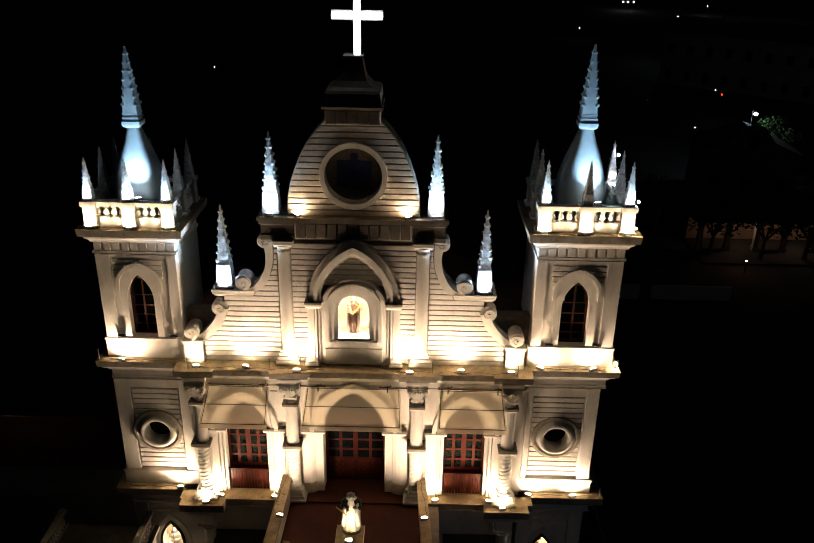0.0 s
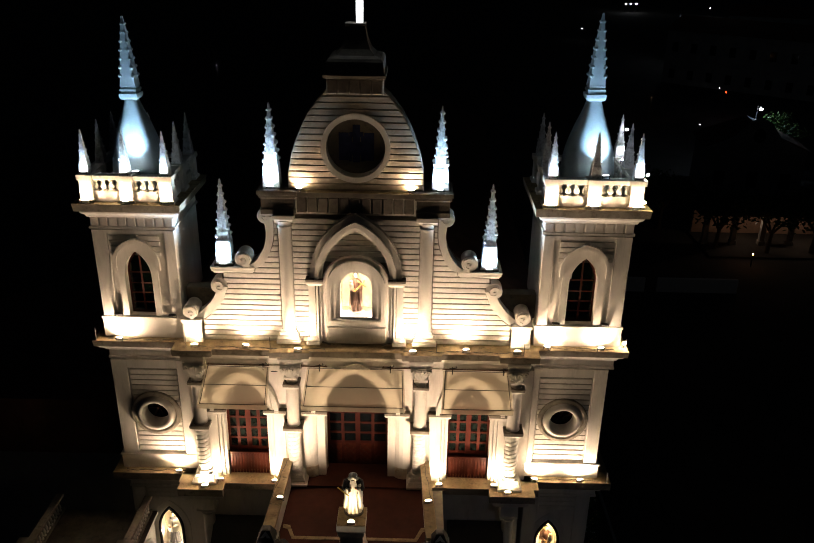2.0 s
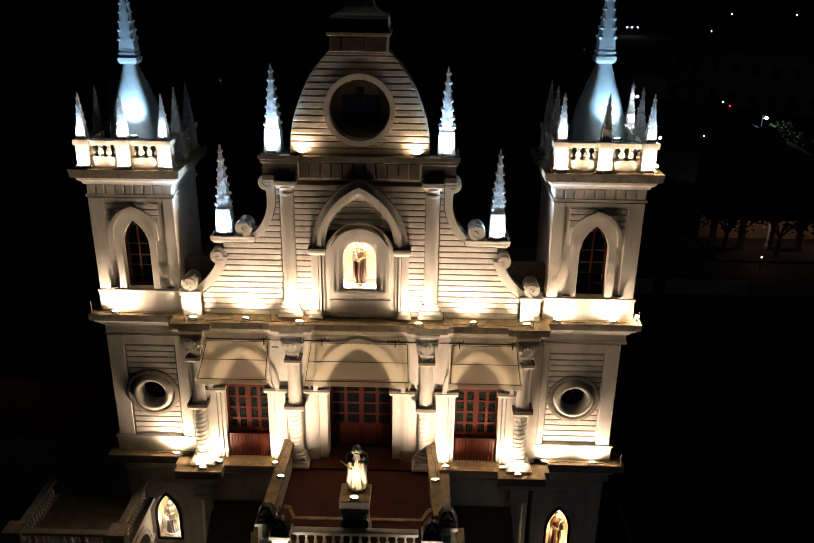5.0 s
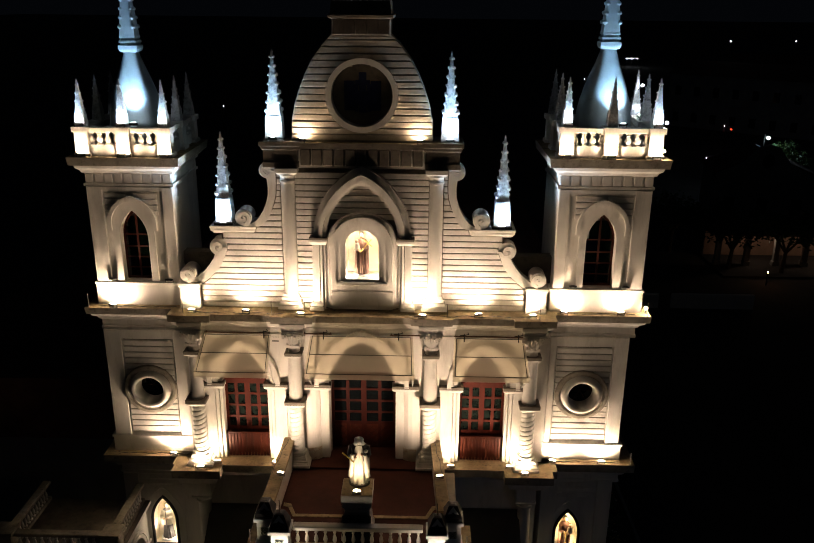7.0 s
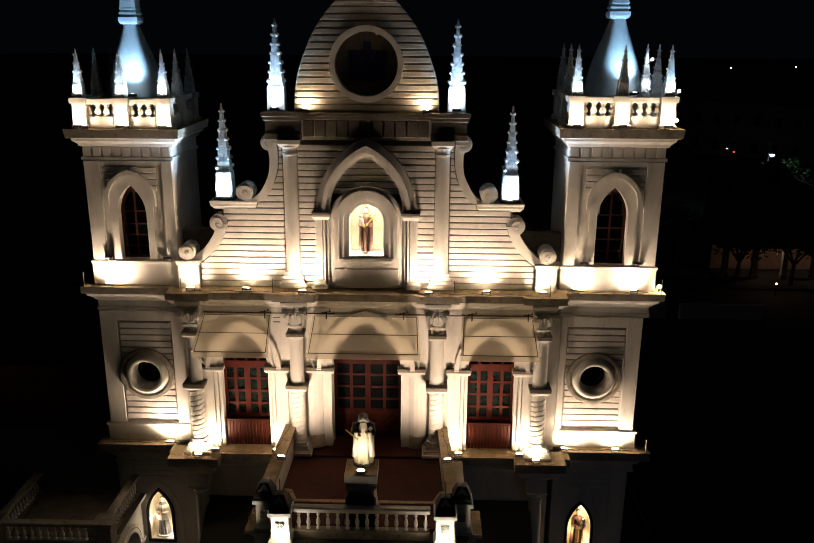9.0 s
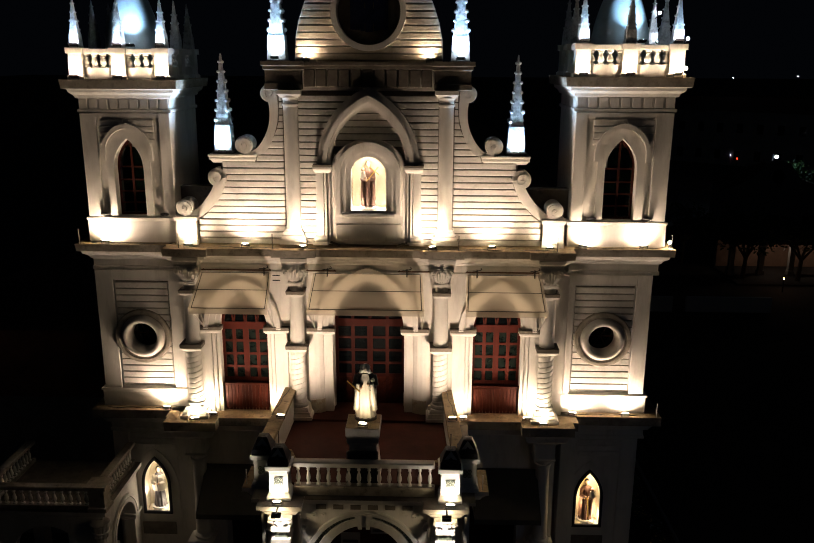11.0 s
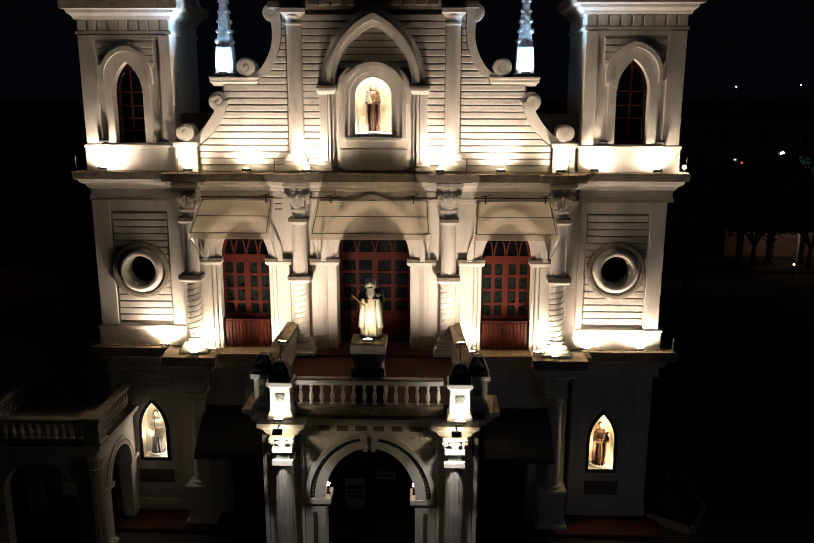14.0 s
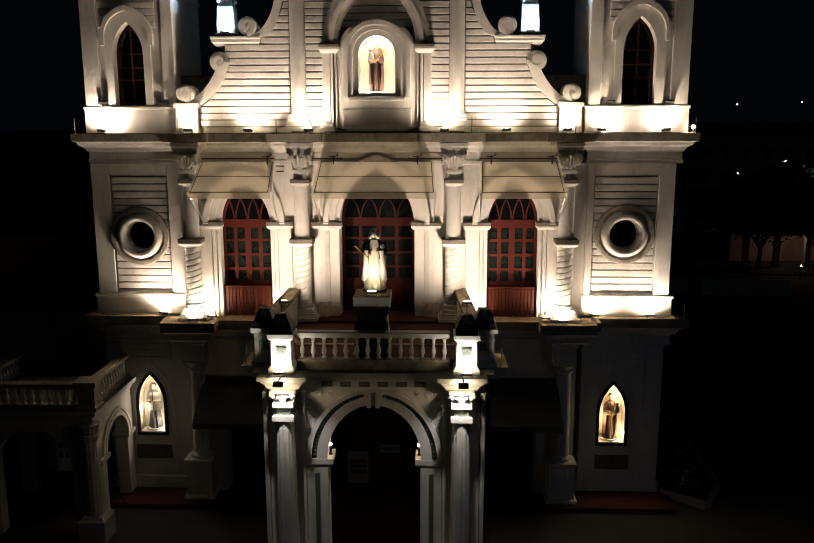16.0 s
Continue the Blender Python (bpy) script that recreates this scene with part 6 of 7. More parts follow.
# ---------------------------------------------------------------- rods and cables
for x, y, z in ((-8.62, -0.3, 11.34), (8.65, -0.3, 11.34), (CX - 2.75, -0.7, 11.34), (CX + 2.6, -0.7, 11.34), (CX - 5.45, -0.75, 11.34), (CX + 5.4, -0.75, 11.34), (8.65, -0.35, 6.1), (-5.5, -1.15, 6.1), (5.0, -1.15, 6.1), (-2.95, -0.78, 6.1), (2.72, -0.78, 6.1),
                (-3.0, -4.5, 5.98), (3.08, -4.6, 5.98), (PX - 2.1, PY - 0.08, 7.3), (PX + 2.16, PY - 0.08, 7.3)):
    bm = bmesh.new()
    tube(bm, (0, 0, 0), (0, 0, 0.42), 0.012, 6)
    blob(bm, (0, 0, 0.42), 0.016, 4)
    o = part("rod", bm, WHITEP if z < 7 or abs(x) > 8 else COPING)
    o.location = (x, y, z)
    tagged(o, "thin metal rod standing on the ledge", "rod", "ledge rods")


def cable(pts, r=0.008):
    cu = bpy.data.curves.new("cable", "CURVE")
    cu.dimensions, cu.bevel_depth, cu.bevel_resolution = "3D", r, 1
    sp = cu.splines.new("POLY")
    sp.points.add(len(pts) - 1)
    for p, c in zip(sp.points, pts):
        p.co = (*c, 1)
    cu.materials.append(BLACK)
    return tagged(new("cable", cu), "thin black electric cable lying along the ledge", "cable", "cables")


rng = random.Random(4)
for q in (-1, 1):
    cable([(CX + q * (1.0 + 0.2 * i), -0.62 + 0.05 * math.sin(i * 1.3) + rng.uniform(-0.02, 0.02), 11.352) for i in range(22)])
    cable([(q * (5.9 + 0.2 * i), -0.22 + 0.04 * math.sin(i * 1.1), 11.352) for i in range(13)])
    cable([(q * (5.9 + 0.2 * i), -0.25 + 0.04 * math.sin(i * 1.7), 6.112) for i in range(13)])
    cable([((-2.5 - 0.014 * i if q < 0 else 2.2 + 0.018 * i) + 0.02 * math.sin(i), -0.7 - 0.14 * i, 7.012) for i in range(15)])

# small boxes beside the columns
# plain black box on the floor, its use unknown
bm = bmesh.new()
box(bm, -2.32, -2.14, -0.78, -0.62, 6.112, 6.42, 0.02)
tagged(part("speaker", bm, BLACK), "small black box on the red balcony floor", "box")
bm = bmesh.new()
box(bm, 1.68, 1.86, -0.68, -0.56, 6.36, 6.5, 0.015)
box(bm, 1.72, 1.82, -0.62, -0.56, 6.112, 6.3601)
tagged(part("junction_box", bm, IVORY), "small pale junction box beside a column", "box")

# rusty pipes and hooks under the cornice
for x0, x1, hooks in ((CX - 1.85, CX - 0.95, (CX - 1.2,)), (CX + 0.85, CX + 1.8, (CX + 1.12,)), (2.72, 4.98, (3.05, 4.72)), (-5.0, -2.95, (-3.15,))):
    o = thing("pipe", "thin rusty pipe with iron hooks under the cornice", "pipe", "cornice pipes")
    bm = bmesh.new()
    tube(bm, (x0, -0.55, 10.66), (x1, -0.55, 10.66), 0.02, 7)
    for x in (x0 + 0.05, x1 - 0.05):
        tube(bm, (x, -0.55, 10.66), (x, -0.42, 10.66), 0.012, 6)
    part("tube", bm, RUST, o)
    for x in hooks:
        bm = bmesh.new()
        for a, b, c in (((0, -0.55, 10.74), (0, -0.6, 10.5), 0.018), ((0, -0.56, 10.7), (0.13, -0.62, 10.76), 0.014), ((0, -0.56, 10.7), (-0.13, -0.62, 10.72), 0.014), ((0.13, -0.62, 10.76), (0.1, -0.62, 10.82), 0.012)):
            tube(bm, (x + a[0], a[1], a[2]), (x + b[0], b[1], b[2]), c, 6)
        part("hook", bm, BLACK, o)

# ---------------------------------------------------------------- side porch beside the tower
sp = thing("side_porch", "dim plastered side porch with balustraded flat roof", "porch")
SX0, SX1, SY0, SY1 = -11.0, -7.66, -2.85, -0.1
bm = bmesh.new()
holed(bm, SX0, SX1, G, 3.95, opening((SX0 + SX1) / 2, 1.05, G, 2.55, 1.0, 12), SY0, SY0 + 0.35)
part("front_wall", bm, PLASTER, sp)
hole = opening(-1.32, 0.78, G, 2.55, 0.78, 12)
m = len(hole) // 2
for xx in (SX1 - 0.35, SX0):
    bm = bmesh.new()
    for half in ([(SY0 + 0.352, G)] + hole[: m + 1] + [(-1.32, 3.95), (SY0 + 0.352, 3.95)], [(SY1, 3.95), (-1.32, 3.95)] + hole[m:] + [(SY1, G)]):
        a = [bm.verts.new((xx, y, z)) for y, z in half]
        b = [bm.verts.new((xx + 0.35, y, z)) for y, z in half]
        bm.faces.new(a), bm.faces.new(b[::-1])
        for i in range(len(half)):
            j = (i + 1) % len(half)
            bm.faces.new((a[i], b[i], b[j], a[j]))
    part("side_wall", bm, PLASTER, sp)
for off, w in ((0.0, 0.12), (0.16, 0.1)):
    bm = bmesh.new()
    A = arch(-1.32, 0.78 + off + w, 2.55, 0.78 + off + w, 12)
    B = arch(-1.32, 0.78 + off, 2.55, 0.78 + off, 12)
    va = [[bm.verts.new((x, p[0], p[1])) for p in L] for x in (SX1 - 0.01, SX1 + 0.06) for L in (A, B)]
    for i in range(len(A) - 1):
        for P, Q in ((0, 1), (2, 3), (0, 2), (1, 3)):
            bm.faces.new((va[P][i], va[P][i + 1], va[Q][i + 1], va[Q][i]))
    part("archivolt", bm, PLASTER, sp)
for yy in (-2.28, -0.36):
    bm = bmesh.new()
    mould(bm, SX1 - 0.33, SX1, yy - 0.2, yy + 0.2, [(0.0, 2.36), (0.05, 2.4), (0.09, 2.46), (0.09, 2.56)])
    part("impost", bm, PLASTER, sp)
bm = bmesh.new()
mould(bm, SX0, SX1, SY0, SY1, [(0.0, 3.8), (0.06, 3.84), (0.06, 3.92), (0.12, 3.96), (0.2, 4.02), (0.2, 4.14)], top_mi=1, open_back=True)
part("cornice", bm, [PLASTER, COPING], sp)
for x in (SX0, SX1):
    bm = bmesh.new()
    mould(bm, x - 0.02, x - 0.02, SY0 - 0.1, SY0 - 0.1, [(0.36, G), (0.36, G + 0.6), (0.3, G + 0.68), (0.24, G + 0.72)])
    lathe(bm, [(0.24, G + 0.72), (0.22, G + 0.9), (0.19, 3.3), (0.26, 3.4), (0.26, 3.5), (0.22, 3.52), (0.28, 3.78)], x - 0.02, SY0 - 0.1, 40, fold=lambda a, z: -0.06 * (0.5 + 0.5 * math.cos(12 * a)) ** 2)
    part("column", bm, PLASTER, sp)
sb = thing("roof_balustrade", "dim plaster balustrade on the side porch roof", "balustrade")
bm = bmesh.new()
for x0, x1, y0, y1 in ((SX0 + 0.2, SX1 - 0.2, SY0 - 0.06, SY0 + 0.14), (SX1 - 0.17, SX1 + 0.03, SY0 + 0.25, SY1 - 0.05), (SX0 - 0.03, SX0 + 0.17, SY0 + 0.25, SY1 - 0.05)):
    box(bm, x0, x1, y0, y1, 4.14, 4.26)
    box(bm, x0 - 0.03, x1 + 0.03, y0 - 0.03, y1 + 0.03, 4.74, 4.86, 0.02)
# darker mix puts the dimness of this roof into rails and piers
part("rail", bm, FASCIA, sb)
for x in (SX0 + 0.02, SX1 - 0.02):
    bm = bmesh.new()
    mould(bm, x, x, SY0 + 0.06, SY0 + 0.06, [(0.27, 4.14), (0.27, 4.24), (0.22, 4.28), (0.22, 4.8), (0.3, 4.84), (0.3, 4.96)])
    part("pier", bm, FASCIA, sb)
mesh_b = baluster_mesh(0.48, 1.1)
for i in range(12):
    o = new("baluster", mesh_b)
    o.parent = sb
    o.location = (SX0 + 0.4 + (SX1 - SX0 - 0.8) * i / 11, SY0 + 0.04, 4.26)
for x in (SX1 - 0.07, SX0 + 0.07):
    for i in range(12):
        o = new("baluster", mesh_b)
        o.parent = sb
        o.location = (x, SY0 + 0.5 + (SY1 - SY0 - 0.75) * i / 11, 4.26)
bm = bmesh.new()
box(bm, SX0 + 0.1, SX1 + 2.6, -1.25, SY1 - 0.05, G - 0.02, G + 0.1, 0.02)
tagged(part("pavement", bm, REDFLOOR), "dark red paved floor of the side porch", "pavement", kind="structure")
bd = thing("notice_board", "white notice board with printed rows inside the side porch", "notice board")
bm = bmesh.new()
box(bm, -9.9, -8.9, -0.5, -0.45, G + 0.75, G + 2.1)
part("board", bm, WHITEP, bd)
bm = bmesh.new()
for r in range(2):
    for c in range(5):
        box(bm, -9.8 + c * 0.18, -9.68 + c * 0.18, -0.506, -0.5, G + 1.5 - r * 0.3, G + 1.7 - r * 0.3)
part("print", bm, COPING, bd)
st = thing("music_stand", "black metal tripod stand in the side porch arch", "stand")
bm = bmesh.new()
tube(bm, (-7.8, -1.4, G + 0.3), (-7.8, -1.4, G + 1.75), 0.025, 8)
for a in (0.3, 2.4, 4.5):
    tube(bm, (-7.8, -1.4, G + 0.55), (-7.8 + 0.35 * math.cos(a), -1.4 + 0.35 * math.sin(a), G + 0.1), 0.015, 6)
part("pole", bm, BLACK, st)

# aisle and wing behind the side porch
bm = bmesh.new()
box(bm, -20, -8.45, 1.4, 12, G, 6.0)
tagged(part("wing_wall", bm, HOUSE), "dim plastered wing beside the church", "wall", kind="structure")
bm = bmesh.new()
prism(bm, [(-20.5, 5.9), (-8.45, 5.9), (-8.45, 8.2), (-14, 8.2)], 0.9, 12.5)
tagged(part("wing_roof", bm, ROOFM), "dark tiled roof over the side wing", "roof", kind="structure")

# steps and forecourt
bm = bmesh.new()
box(bm, -5.95, 8.6, -1.2, -0.05, G - 0.03, G + 0.12, 0.02)
box(bm, PX - 2.9, PX + 2.9, -6.6, -1.2, G - 0.03, G + 0.12, 0.02)
tagged(part("pavement", bm, REDFLOOR), "dark red paved step along the church front", "pavement", kind="structure")
# notice boards inside the main porch
for x, z, w, h, lab in ((-0.75, 1.5, 0.62, 1.0, "pale printed poster inside the main porch"), (0.2, 2.1, 0.6, 0.25, "small pale notice inside the main porch")):
    o = thing("poster", lab, "poster", "porch notices")
    bm = bmesh.new()
    box(bm, x - w / 2, x + w / 2, -0.52, -0.5, z - h / 2, z + h / 2)
    part("sheet", bm, HOUSE, o)
    for r in range(3):
        bm = bmesh.new()
        box(bm, x - w * 0.4, x + w * 0.4, -0.526, -0.521, z + h * (0.15 - r * 0.16), z + h * (0.25 - r * 0.16))
        part("print", bm, BLACK, o)
for q in (-1, 1):
    o = thing("wall_lamp", "small lit globe lamp on the porch impost", "lamp", "porch lamps")
    bm = bmesh.new()
    blob(bm, (PX + q * 1.07, PY + 0.2, 4.03), 0.042, 8)
    part("globe", bm, GLOBE, o, "glowing globe")
    bm = bmesh.new()
    lathe(bm, [(0.05, 3.771), (0.03, 3.81), (0.03, 3.98)], PX + q * 1.07, PY + 0.2, 10)
    part("holder", bm, BLACK, o)

o = thing("corner_lamp", "small bright globe lamp at the tower ledge corner", "lamp")
bm = bmesh.new()
blob(bm, (8.66, -0.05, 11.5), 0.05, 8)
part("globe", bm, LENS, o, "glowing globe")
bm = bmesh.new()
lathe(bm, [(0.05, 11.341), (0.03, 11.37), (0.02, 11.46)], 8.66, -0.05, 10)
part("holder", bm, BLACK, o)
bulb((8.68, -0.15, 11.52), 12, WARM, 0.05)

# ---------------------------------------------------------------- garden bed beside the tower
gb = thing("garden_bed", "planted soil bed with a pale kerb", "garden bed", kind="structure")
bm = bmesh.new()
kl = [(8.4, -0.05), (9.5, -0.85), (10.24, 0.5), (10.22, 6.6), (10.3, 16), (8.6, 16)]
a = [bm.verts.new((x, y, G - 0.01)) for x, y in kl]
b = [bm.verts.new((x, y, G + 0.12)) for x, y in kl]
bm.faces.new(b), bm.faces.new(a[::-1])
for i in range(6):
    bm.faces.new((a[i], a[(i + 1) % 6], b[(i + 1) % 6], b[i]))
part("soil", bm, SOIL, gb)
bm = bmesh.new()
for (xa, ya), (xb, yb) in zip(kl, kl[1:5]):
    d = Vector((xb - xa, yb - ya, 0))
    n = Vector((d.y, -d.x, 0)).normalized() * 0.12
    q = [(xa, ya), (xb, yb), (xb + n.x, yb + n.y), (xa + n.x, ya + n.y)]
    lo = [bm.verts.new((x, y, G - 0.01)) for x, y in q]
    hi = [bm.verts.new((x, y, G + 0.22)) for x, y in q]
    bm.faces.new(hi), bm.faces.new(lo[::-1])
    for i in range(4):
        bm.faces.new((lo[i], lo[(i + 1) % 4], hi[(i + 1) % 4], hi[i]))
part("kerb", bm, HOUSE, gb, "pale cement kerb")


def leaves(bm, c, r, n, size, rng, flat=0.8):
    """Many small leaf blades scattered through a clump."""
    for _ in range(n):
        d = Vector((rng.gauss(0, 1), rng.gauss(0, 1), rng.gauss(0, flat)))
        d = d.normalized() * r * rng.uniform(0.35, 1.0)
        p = Vector(c) + d
        u = Vector((rng.gauss(0, 1), rng.gauss(0, 1), rng.gauss(0, 0.6))).normalized()
        v = u.cross(Vector((rng.gauss(0, 1), rng.gauss(0, 1), rng.gauss(0, 1)))).normalized()
        s = size * rng.uniform(0.6, 1.3)
        bm.faces.new([bm.verts.new(p + u * s), bm.verts.new(p + v * s * 0.45), bm.verts.new(p - u * s * 0.9), bm.verts.new(p - v * s * 0.45)])


rng = random.Random(7)
for i in range(14):
    x, y = rng.uniform(8.75, 9.75), -0.15 + i * 0.5 + rng.uniform(-0.2, 0.2)
    s = thing("shrub", "small leafy green shrub in the garden bed", "shrub", "garden shrubs", at=(x, y, G + 0.12))
    bm = bmesh.new()
    for k in range(4):
        tube(bm, (0, 0, 0), (rng.uniform(-0.2, 0.2), rng.uniform(-0.2, 0.2), rng.uniform(0.25, 0.5)), 0.012, 5, r2=0.006)
    part("stem", bm, BARK, s)
    bm = bmesh.new()
    for k in range(4):
        leaves(bm, (rng.uniform(-0.18, 0.18), rng.uniform(-0.18, 0.18), rng.uniform(0.25, 0.5)), 0.2, 45, 0.06, rng)
    part("foliage", bm, LEAF, s)
    bm = bmesh.new()
    for k in range(7):
        blob(bm, (rng.uniform(-0.28, 0.28), rng.uniform(-0.28, 0.28), rng.uniform(0.45, 0.66)), 0.03, 4, sz=0.6)
    part("blossom", bm, GOLD if i % 3 else WHITEP, s, "small pale yellow blossoms")


# ---------------------------------------------------------------- the dark town behind
def tree(x, y, h, spread, n, seed, label, trunk_h=0.4):
    r = random.Random(seed)
    t = thing("tree", label, "tree", "town trees", at=(x, y, G - 0.05))
    bm = bmesh.new()
    th = h * trunk_h
    tube(bm, (0, 0, 0), (0.1, 0, th), 0.2, 9, r2=0.14)
    tips = []
    for k in range(7):
        a = 2 * math.pi * k / 7 + r.uniform(-0.3, 0.3)
        e = Vector((math.cos(a) * spread * r.uniform(0.35, 0.75), math.sin(a) * spread * r.uniform(0.35, 0.75), h * r.uniform(0.6, 0.88)))
        mid = Vector((e.x * 0.45, e.y * 0.45, th + (e.z - th) * 0.5))
        tube(bm, (0.1, 0, th * 0.95), mid, 0.1, 7, r2=0.07)
        tube(bm, mid, e, 0.07, 6, r2=0.025)
        tips.append(e)
    part("trunk", bm, BARK, t)
    bm = bmesh.new()
    for e in tips:
        for k in range(5):
            leaves(bm, e + Vector((r.gauss(0, spread * 0.22), r.gauss(0, spread * 0.22), r.gauss(0, h * 0.06))), spread * 0.3, n, 0.2, r)
    part("crown", bm, LEAF, t)
    return t


tree(38.9, 57.6, 7.0, 2.4, 40, 1, "leafy tree lit green beside a street lamp")
for i, (x, y, h, s) in enumerate(((25.8, 36.4, 5.0, 2.8), (29.6, 35.6, 5.2, 3.2), (33.2, 35.8, 5.0, 3.0), (22.5, 41, 5.5, 3.0), (41.5, 46, 6, 3.2))):
    tree(x, y, h, s, 34, 20 + i, "dark spreading tree in front of an arcade", 0.35)


def lamp_post(x, y, z, watts, colour, lens, label, shade=None):
    o = thing("street_lamp", label, "street lamp", "street lamps")
    bm = bmesh.new()
    tube(bm, (x, y + 0.1, G - 0.02), (x, y + 0.1, z + 0.2), 0.07, 8, r2=0.045)
    tube(bm, (x, y + 0.1, z + 0.2), (x, y - 0.7, z + 0.25), 0.035, 6)
    part("pole", bm, BLACK, o)
    bm = bmesh.new()
    blob(bm, (x, y - 0.75, z), 0.21, 8, sz=0.7)
    part("lamp_head", bm, lens, o, "glowing lamp head")
    if shade:
        spot((x, y - 0.8, z - 0.3), shade, watts, colour, 32, 1.0, 0.2)
    else:
        bulb((x, y - 0.8, z - 0.3), watts, colour, 0.2)


LAMPW = glowing("street_lamp_glow", (0.85, 0.95, 1.0), 40)
LAMPR = glowing("red_lamp_glow", (1.0, 0.035, 0.01), 7)
LAMPO = glowing("orange_lamp_glow", (1.0, 0.45, 0.15), 25)
lamp_post(36.6, 58.6, 7.4, 85, COOL, LAMPW, "street lamp with white glowing head")
# next but one from here: lamp out of view, added for cool light on lower walls
lamp_post(24.0, -24, 9.0, 230, (0.46, 0.66, 1.0), LAMPW, "unseen street lamp added to light the lower walls", (6.5, -1.0, 2.4))
lamp_post(50.0, 131, 9.4, 30, COOL, LAMPW, "distant street lamp with white glowing head")


def small_light(x, y, z, r, mat):
    o = thing("pole_light", "small far light on a thin pole", "lamp", "far lights")
    bm = bmesh.new()
    blob(bm, (x, y, z), r, 6)
    part("bulb", bm, mat, o)
    bm = bmesh.new()
    tube(bm, (x, y, G - 0.02), (x, y, z - r * 0.8), 0.05, 5)
    part("pole", bm, BLACK, o)


for x, y, z, r, mat in ((43.3, 85.3, 4, 0.16, LAMPR), (42.6, 86, 4.4, 0.10, LAMPW), (27.4, 33, 1.5, 0.11, LAMPO), (33.5, 85.8, 3, 0.08, LAMPO), (35, 70, 3, 0.06, LAMPW), (38.8, 165, 3, 0.1, LAMPW), (87.3, 223, 3, 0.2, LAMPW),
                        (64.8, 233, 3, 0.22, LAMPW), (66.3, 233, 3, 0.22, LAMPW), (68, 233, 3, 0.2, LAMPW), (53, 116, 14, 0.14, LAMPW), (62, 112, 14.3, 0.12, LAMPW), (-25.4, 85.2, 6.3, 0.07, LAMPW)):
    small_light(x, y, z, r * 0.6, mat)


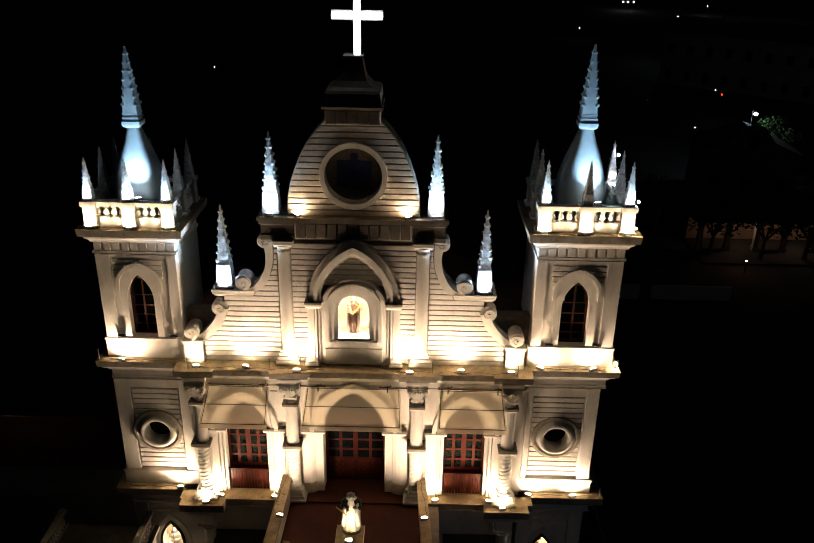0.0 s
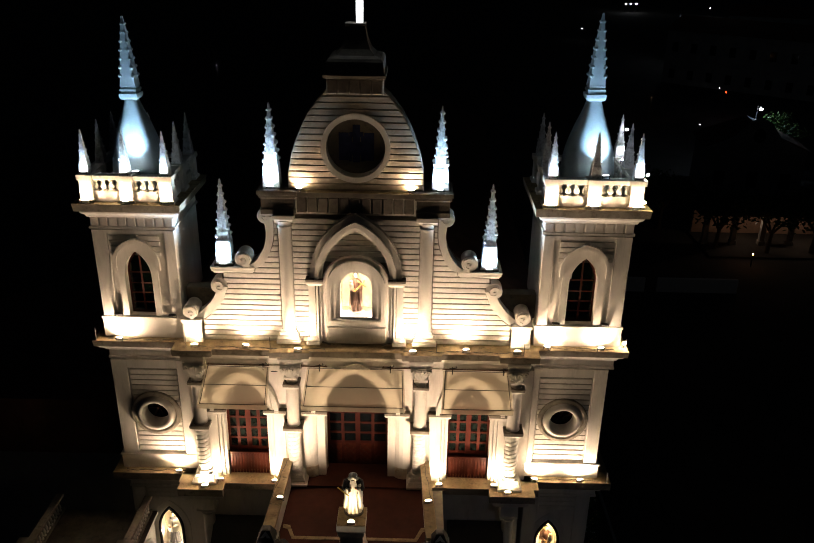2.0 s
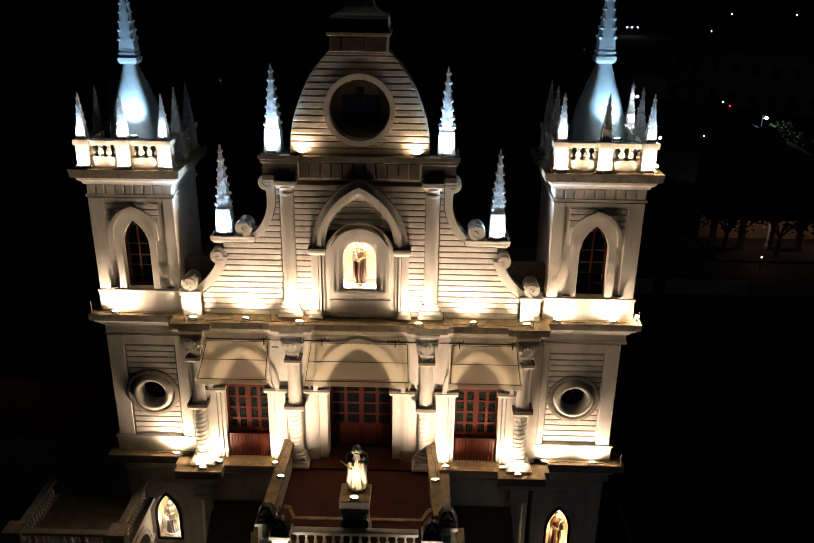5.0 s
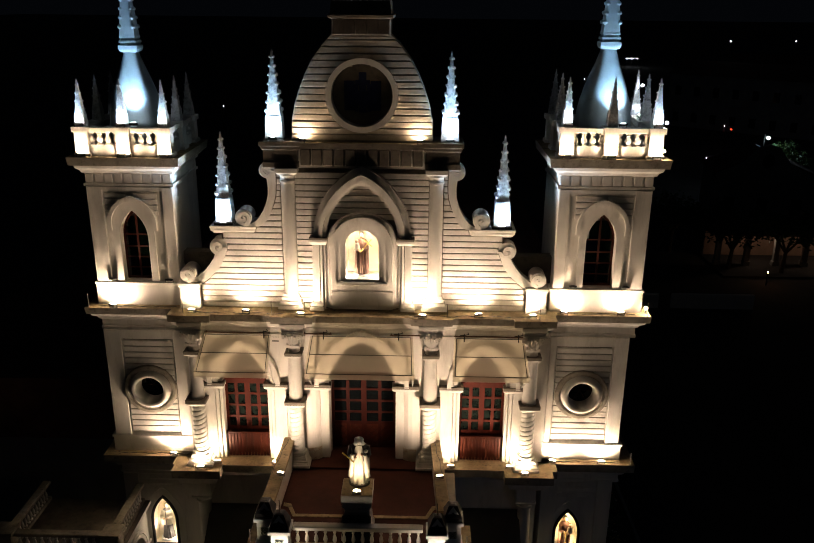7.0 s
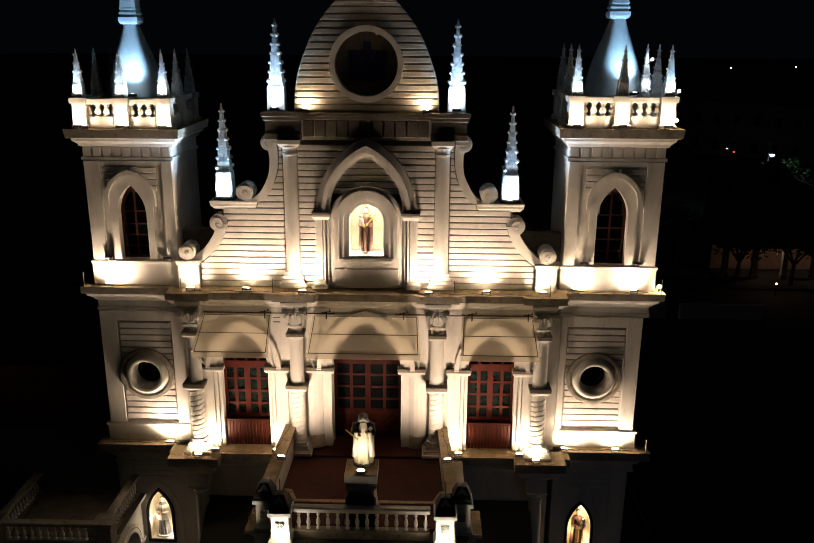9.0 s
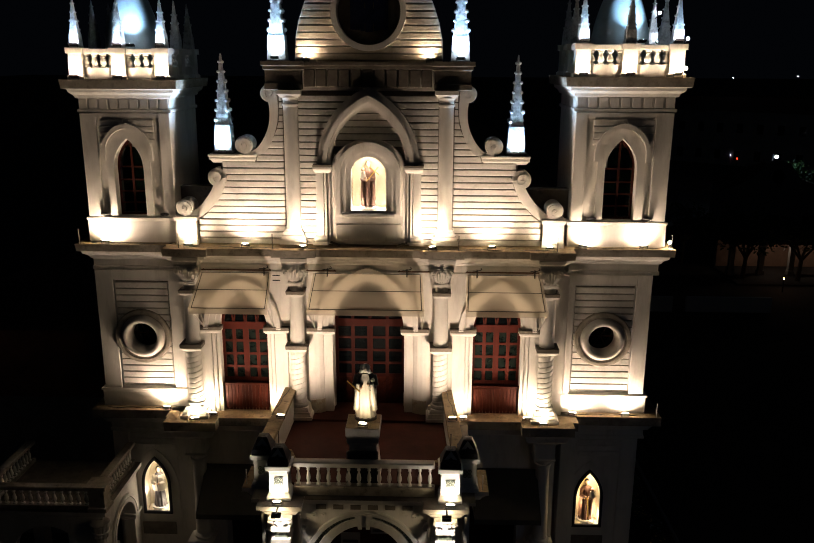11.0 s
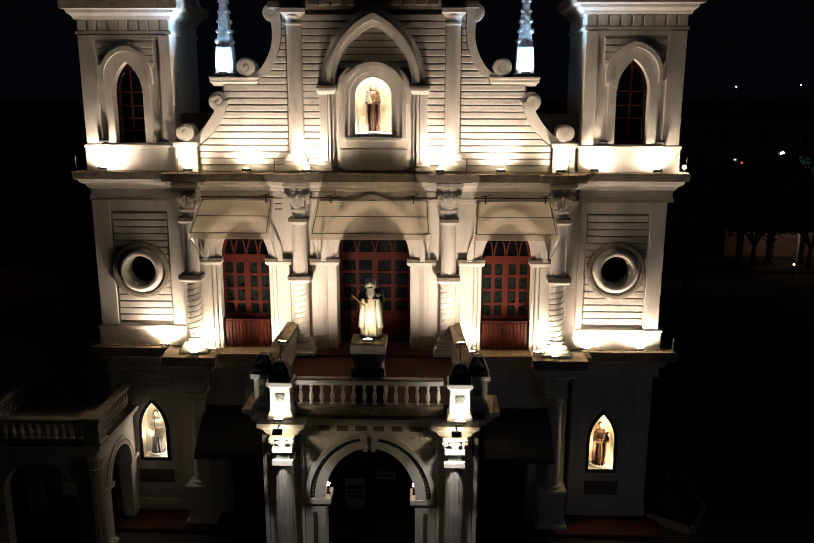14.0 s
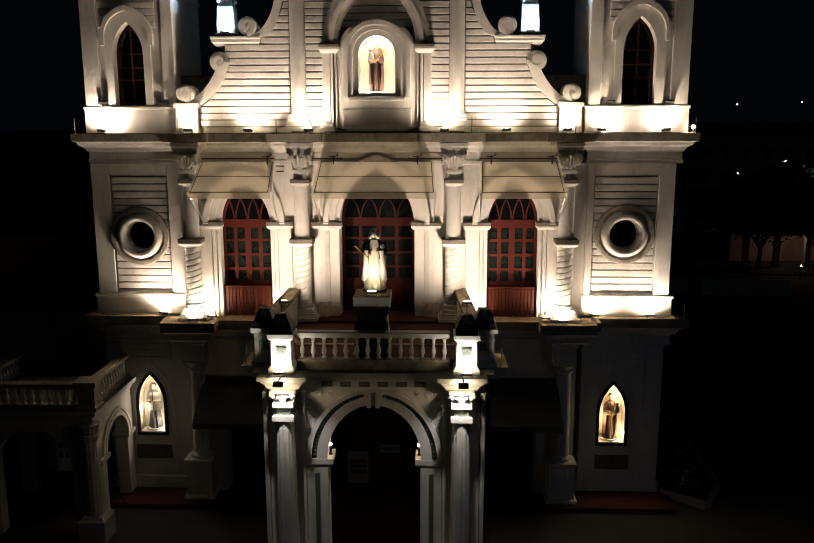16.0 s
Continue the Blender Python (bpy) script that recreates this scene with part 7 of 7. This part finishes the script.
def building(x, y, w, d, h, bays, storeys, yaw, label, mat, gable=False):
    """A plain house: walls, windows with frames, pitched roof."""
    b = thing("house", label, "house", "town houses", at=(x, y, G - 0.02))
    b.rotation_euler = (0, 0, radians(yaw))
    bm = bmesh.new()
    box(bm, -w / 2, w / 2, 0, d, 0, h)
    part("wall", bm, mat, b)
    bm = bmesh.new()
    if gable:
        prism(bm, [(-w / 2, h), (-w / 2 + w * 0.12, h + 0.4), (-w * 0.22, h + 1.2), (-w * 0.1, h + 2.6), (0, h + 2.9), (w * 0.1, h + 2.6), (w * 0.22, h + 1.2), (w / 2 - w * 0.12, h + 0.4), (w / 2, h)], 0, 0.4)
        part("gable", bm, mat, b)
        bm = bmesh.new()
        ring = [(0.55 * math.cos(2 * math.pi * i / 20), h + 1.35 + 0.65 * math.sin(2 * math.pi * i / 20)) for i in range(20)]
        prism(bm, ring, -0.05, 0.02)
        part("round_window", bm, GLASS, b)
        bm = bmesh.new()
    a = [bm.verts.new(c) for c in ((-w / 2 - 0.4, -0.4 if not gable else 0.41, h), (w / 2 + 0.4, -0.4 if not gable else 0.41, h), (w / 2 + 0.4, d + 0.4, h), (-w / 2 - 0.4, d + 0.4, h))]
    r = [bm.verts.new((-w / 2 + (0 if not gable else w / 2), d / 2 if not gable else 0.41, h + 2)), bm.verts.new((w / 2 - (0 if not gable else w / 2 - 0.01), d / 2 if not gable else d, h + 2))]
    if gable:
        bm.faces.new((a[0], a[1], r[0])), bm.faces.new((a[1], a[2], r[1], r[0])), bm.faces.new((a[2], a[3], r[1])), bm.faces.new((a[3], a[0], r[0], r[1]))
    else:
        bm.faces.new((a[0], a[1], r[1], r[0])), bm.faces.new((a[1], a[2], r[1])), bm.faces.new((a[2], a[3], r[0], r[1])), bm.faces.new((a[3], a[0], r[0]))
    bm.faces.new(a[::-1])
    part("roof", bm, ROOFM, b)
    for s in range(storeys):
        for i in range(bays):
            wx = -w / 2 + w * (i + 0.5) / bays
            z0 = 0.9 + s * (h / storeys)
            bm = bmesh.new()
            box(bm, wx - 0.5, wx + 0.5, -0.03, 0.06, z0, z0 + 1.5)
            wn = part("window", bm, GLASS, b)
            bm = bmesh.new()
            box(bm, wx - 0.62, wx + 0.62, -0.12, 0.02, z0 - 0.12, z0 - 0.01)
            for q in (-1, 1):
                box(bm, wx + q * 0.56 - 0.06, wx + q * 0.56 + 0.06, -0.06, 0.02, z0, z0 + 1.5)
            part("frame", bm, HOUSE, wn)
    return b


building(33.8, 50.5, 9, 6, 4.6, 3, 1, -8, "small pale chapel with a curved gable and round window", HOUSE, True)
building(56, 102, 34, 10, 8.5, 11, 2, -38, "long pale two-storey building with rows of windows", HOUSE)
building(80, 150, 26, 10, 7, 7, 2, -20, "far pale house with dark windows", HOUSE)
# arcade with orange-lit back wall
arc = thing("arcade", "low arcade with terracotta wall lit from within", "arcade")
bm = bmesh.new()
box(bm, 25, 37, 40.0, 40.3, G - 0.02, 3.2)
part("back_wall", bm, ORANGE, arc)
for i in range(6):
    bm = bmesh.new()
    x = 25.2 + i * 2.3
    mould(bm, x, x, 37.4, 37.4, [(0.25, G + 0.11), (0.25, 0.95), (0.19, 1.0), (0.19, 2.85), (0.28, 2.95), (0.28, 3.1)])
    part("pillar", bm, HOUSE, arc)
bm = bmesh.new()
box(bm, 24.5, 37.5, 37.0, 40.8, 3.101, 3.3)
part("roof", bm, ROOFM, arc)
bm = bmesh.new()
box(bm, 24.8, 37.2, 34.6, 39.99, G - 0.02, G + 0.12)
part("floor", bm, GROUND, arc)
bulb((28.5, 37.6, 2.9), 16, (1.0, 0.76, 0.56), 0.1)
bulb((33.3, 37.6, 2.9), 17, (1.0, 0.76, 0.56), 0.1)
bm = bmesh.new()
box(bm, 14.5, 18.0, 28.0, 28.25, G - 0.02, 1.5)
box(bm, 18.9, 24.5, 28.0, 28.25, G - 0.02, 1.5)
tagged(part("compound_wall", bm, WHITEP), "low pale compound wall across the lane", "wall", kind="structure")
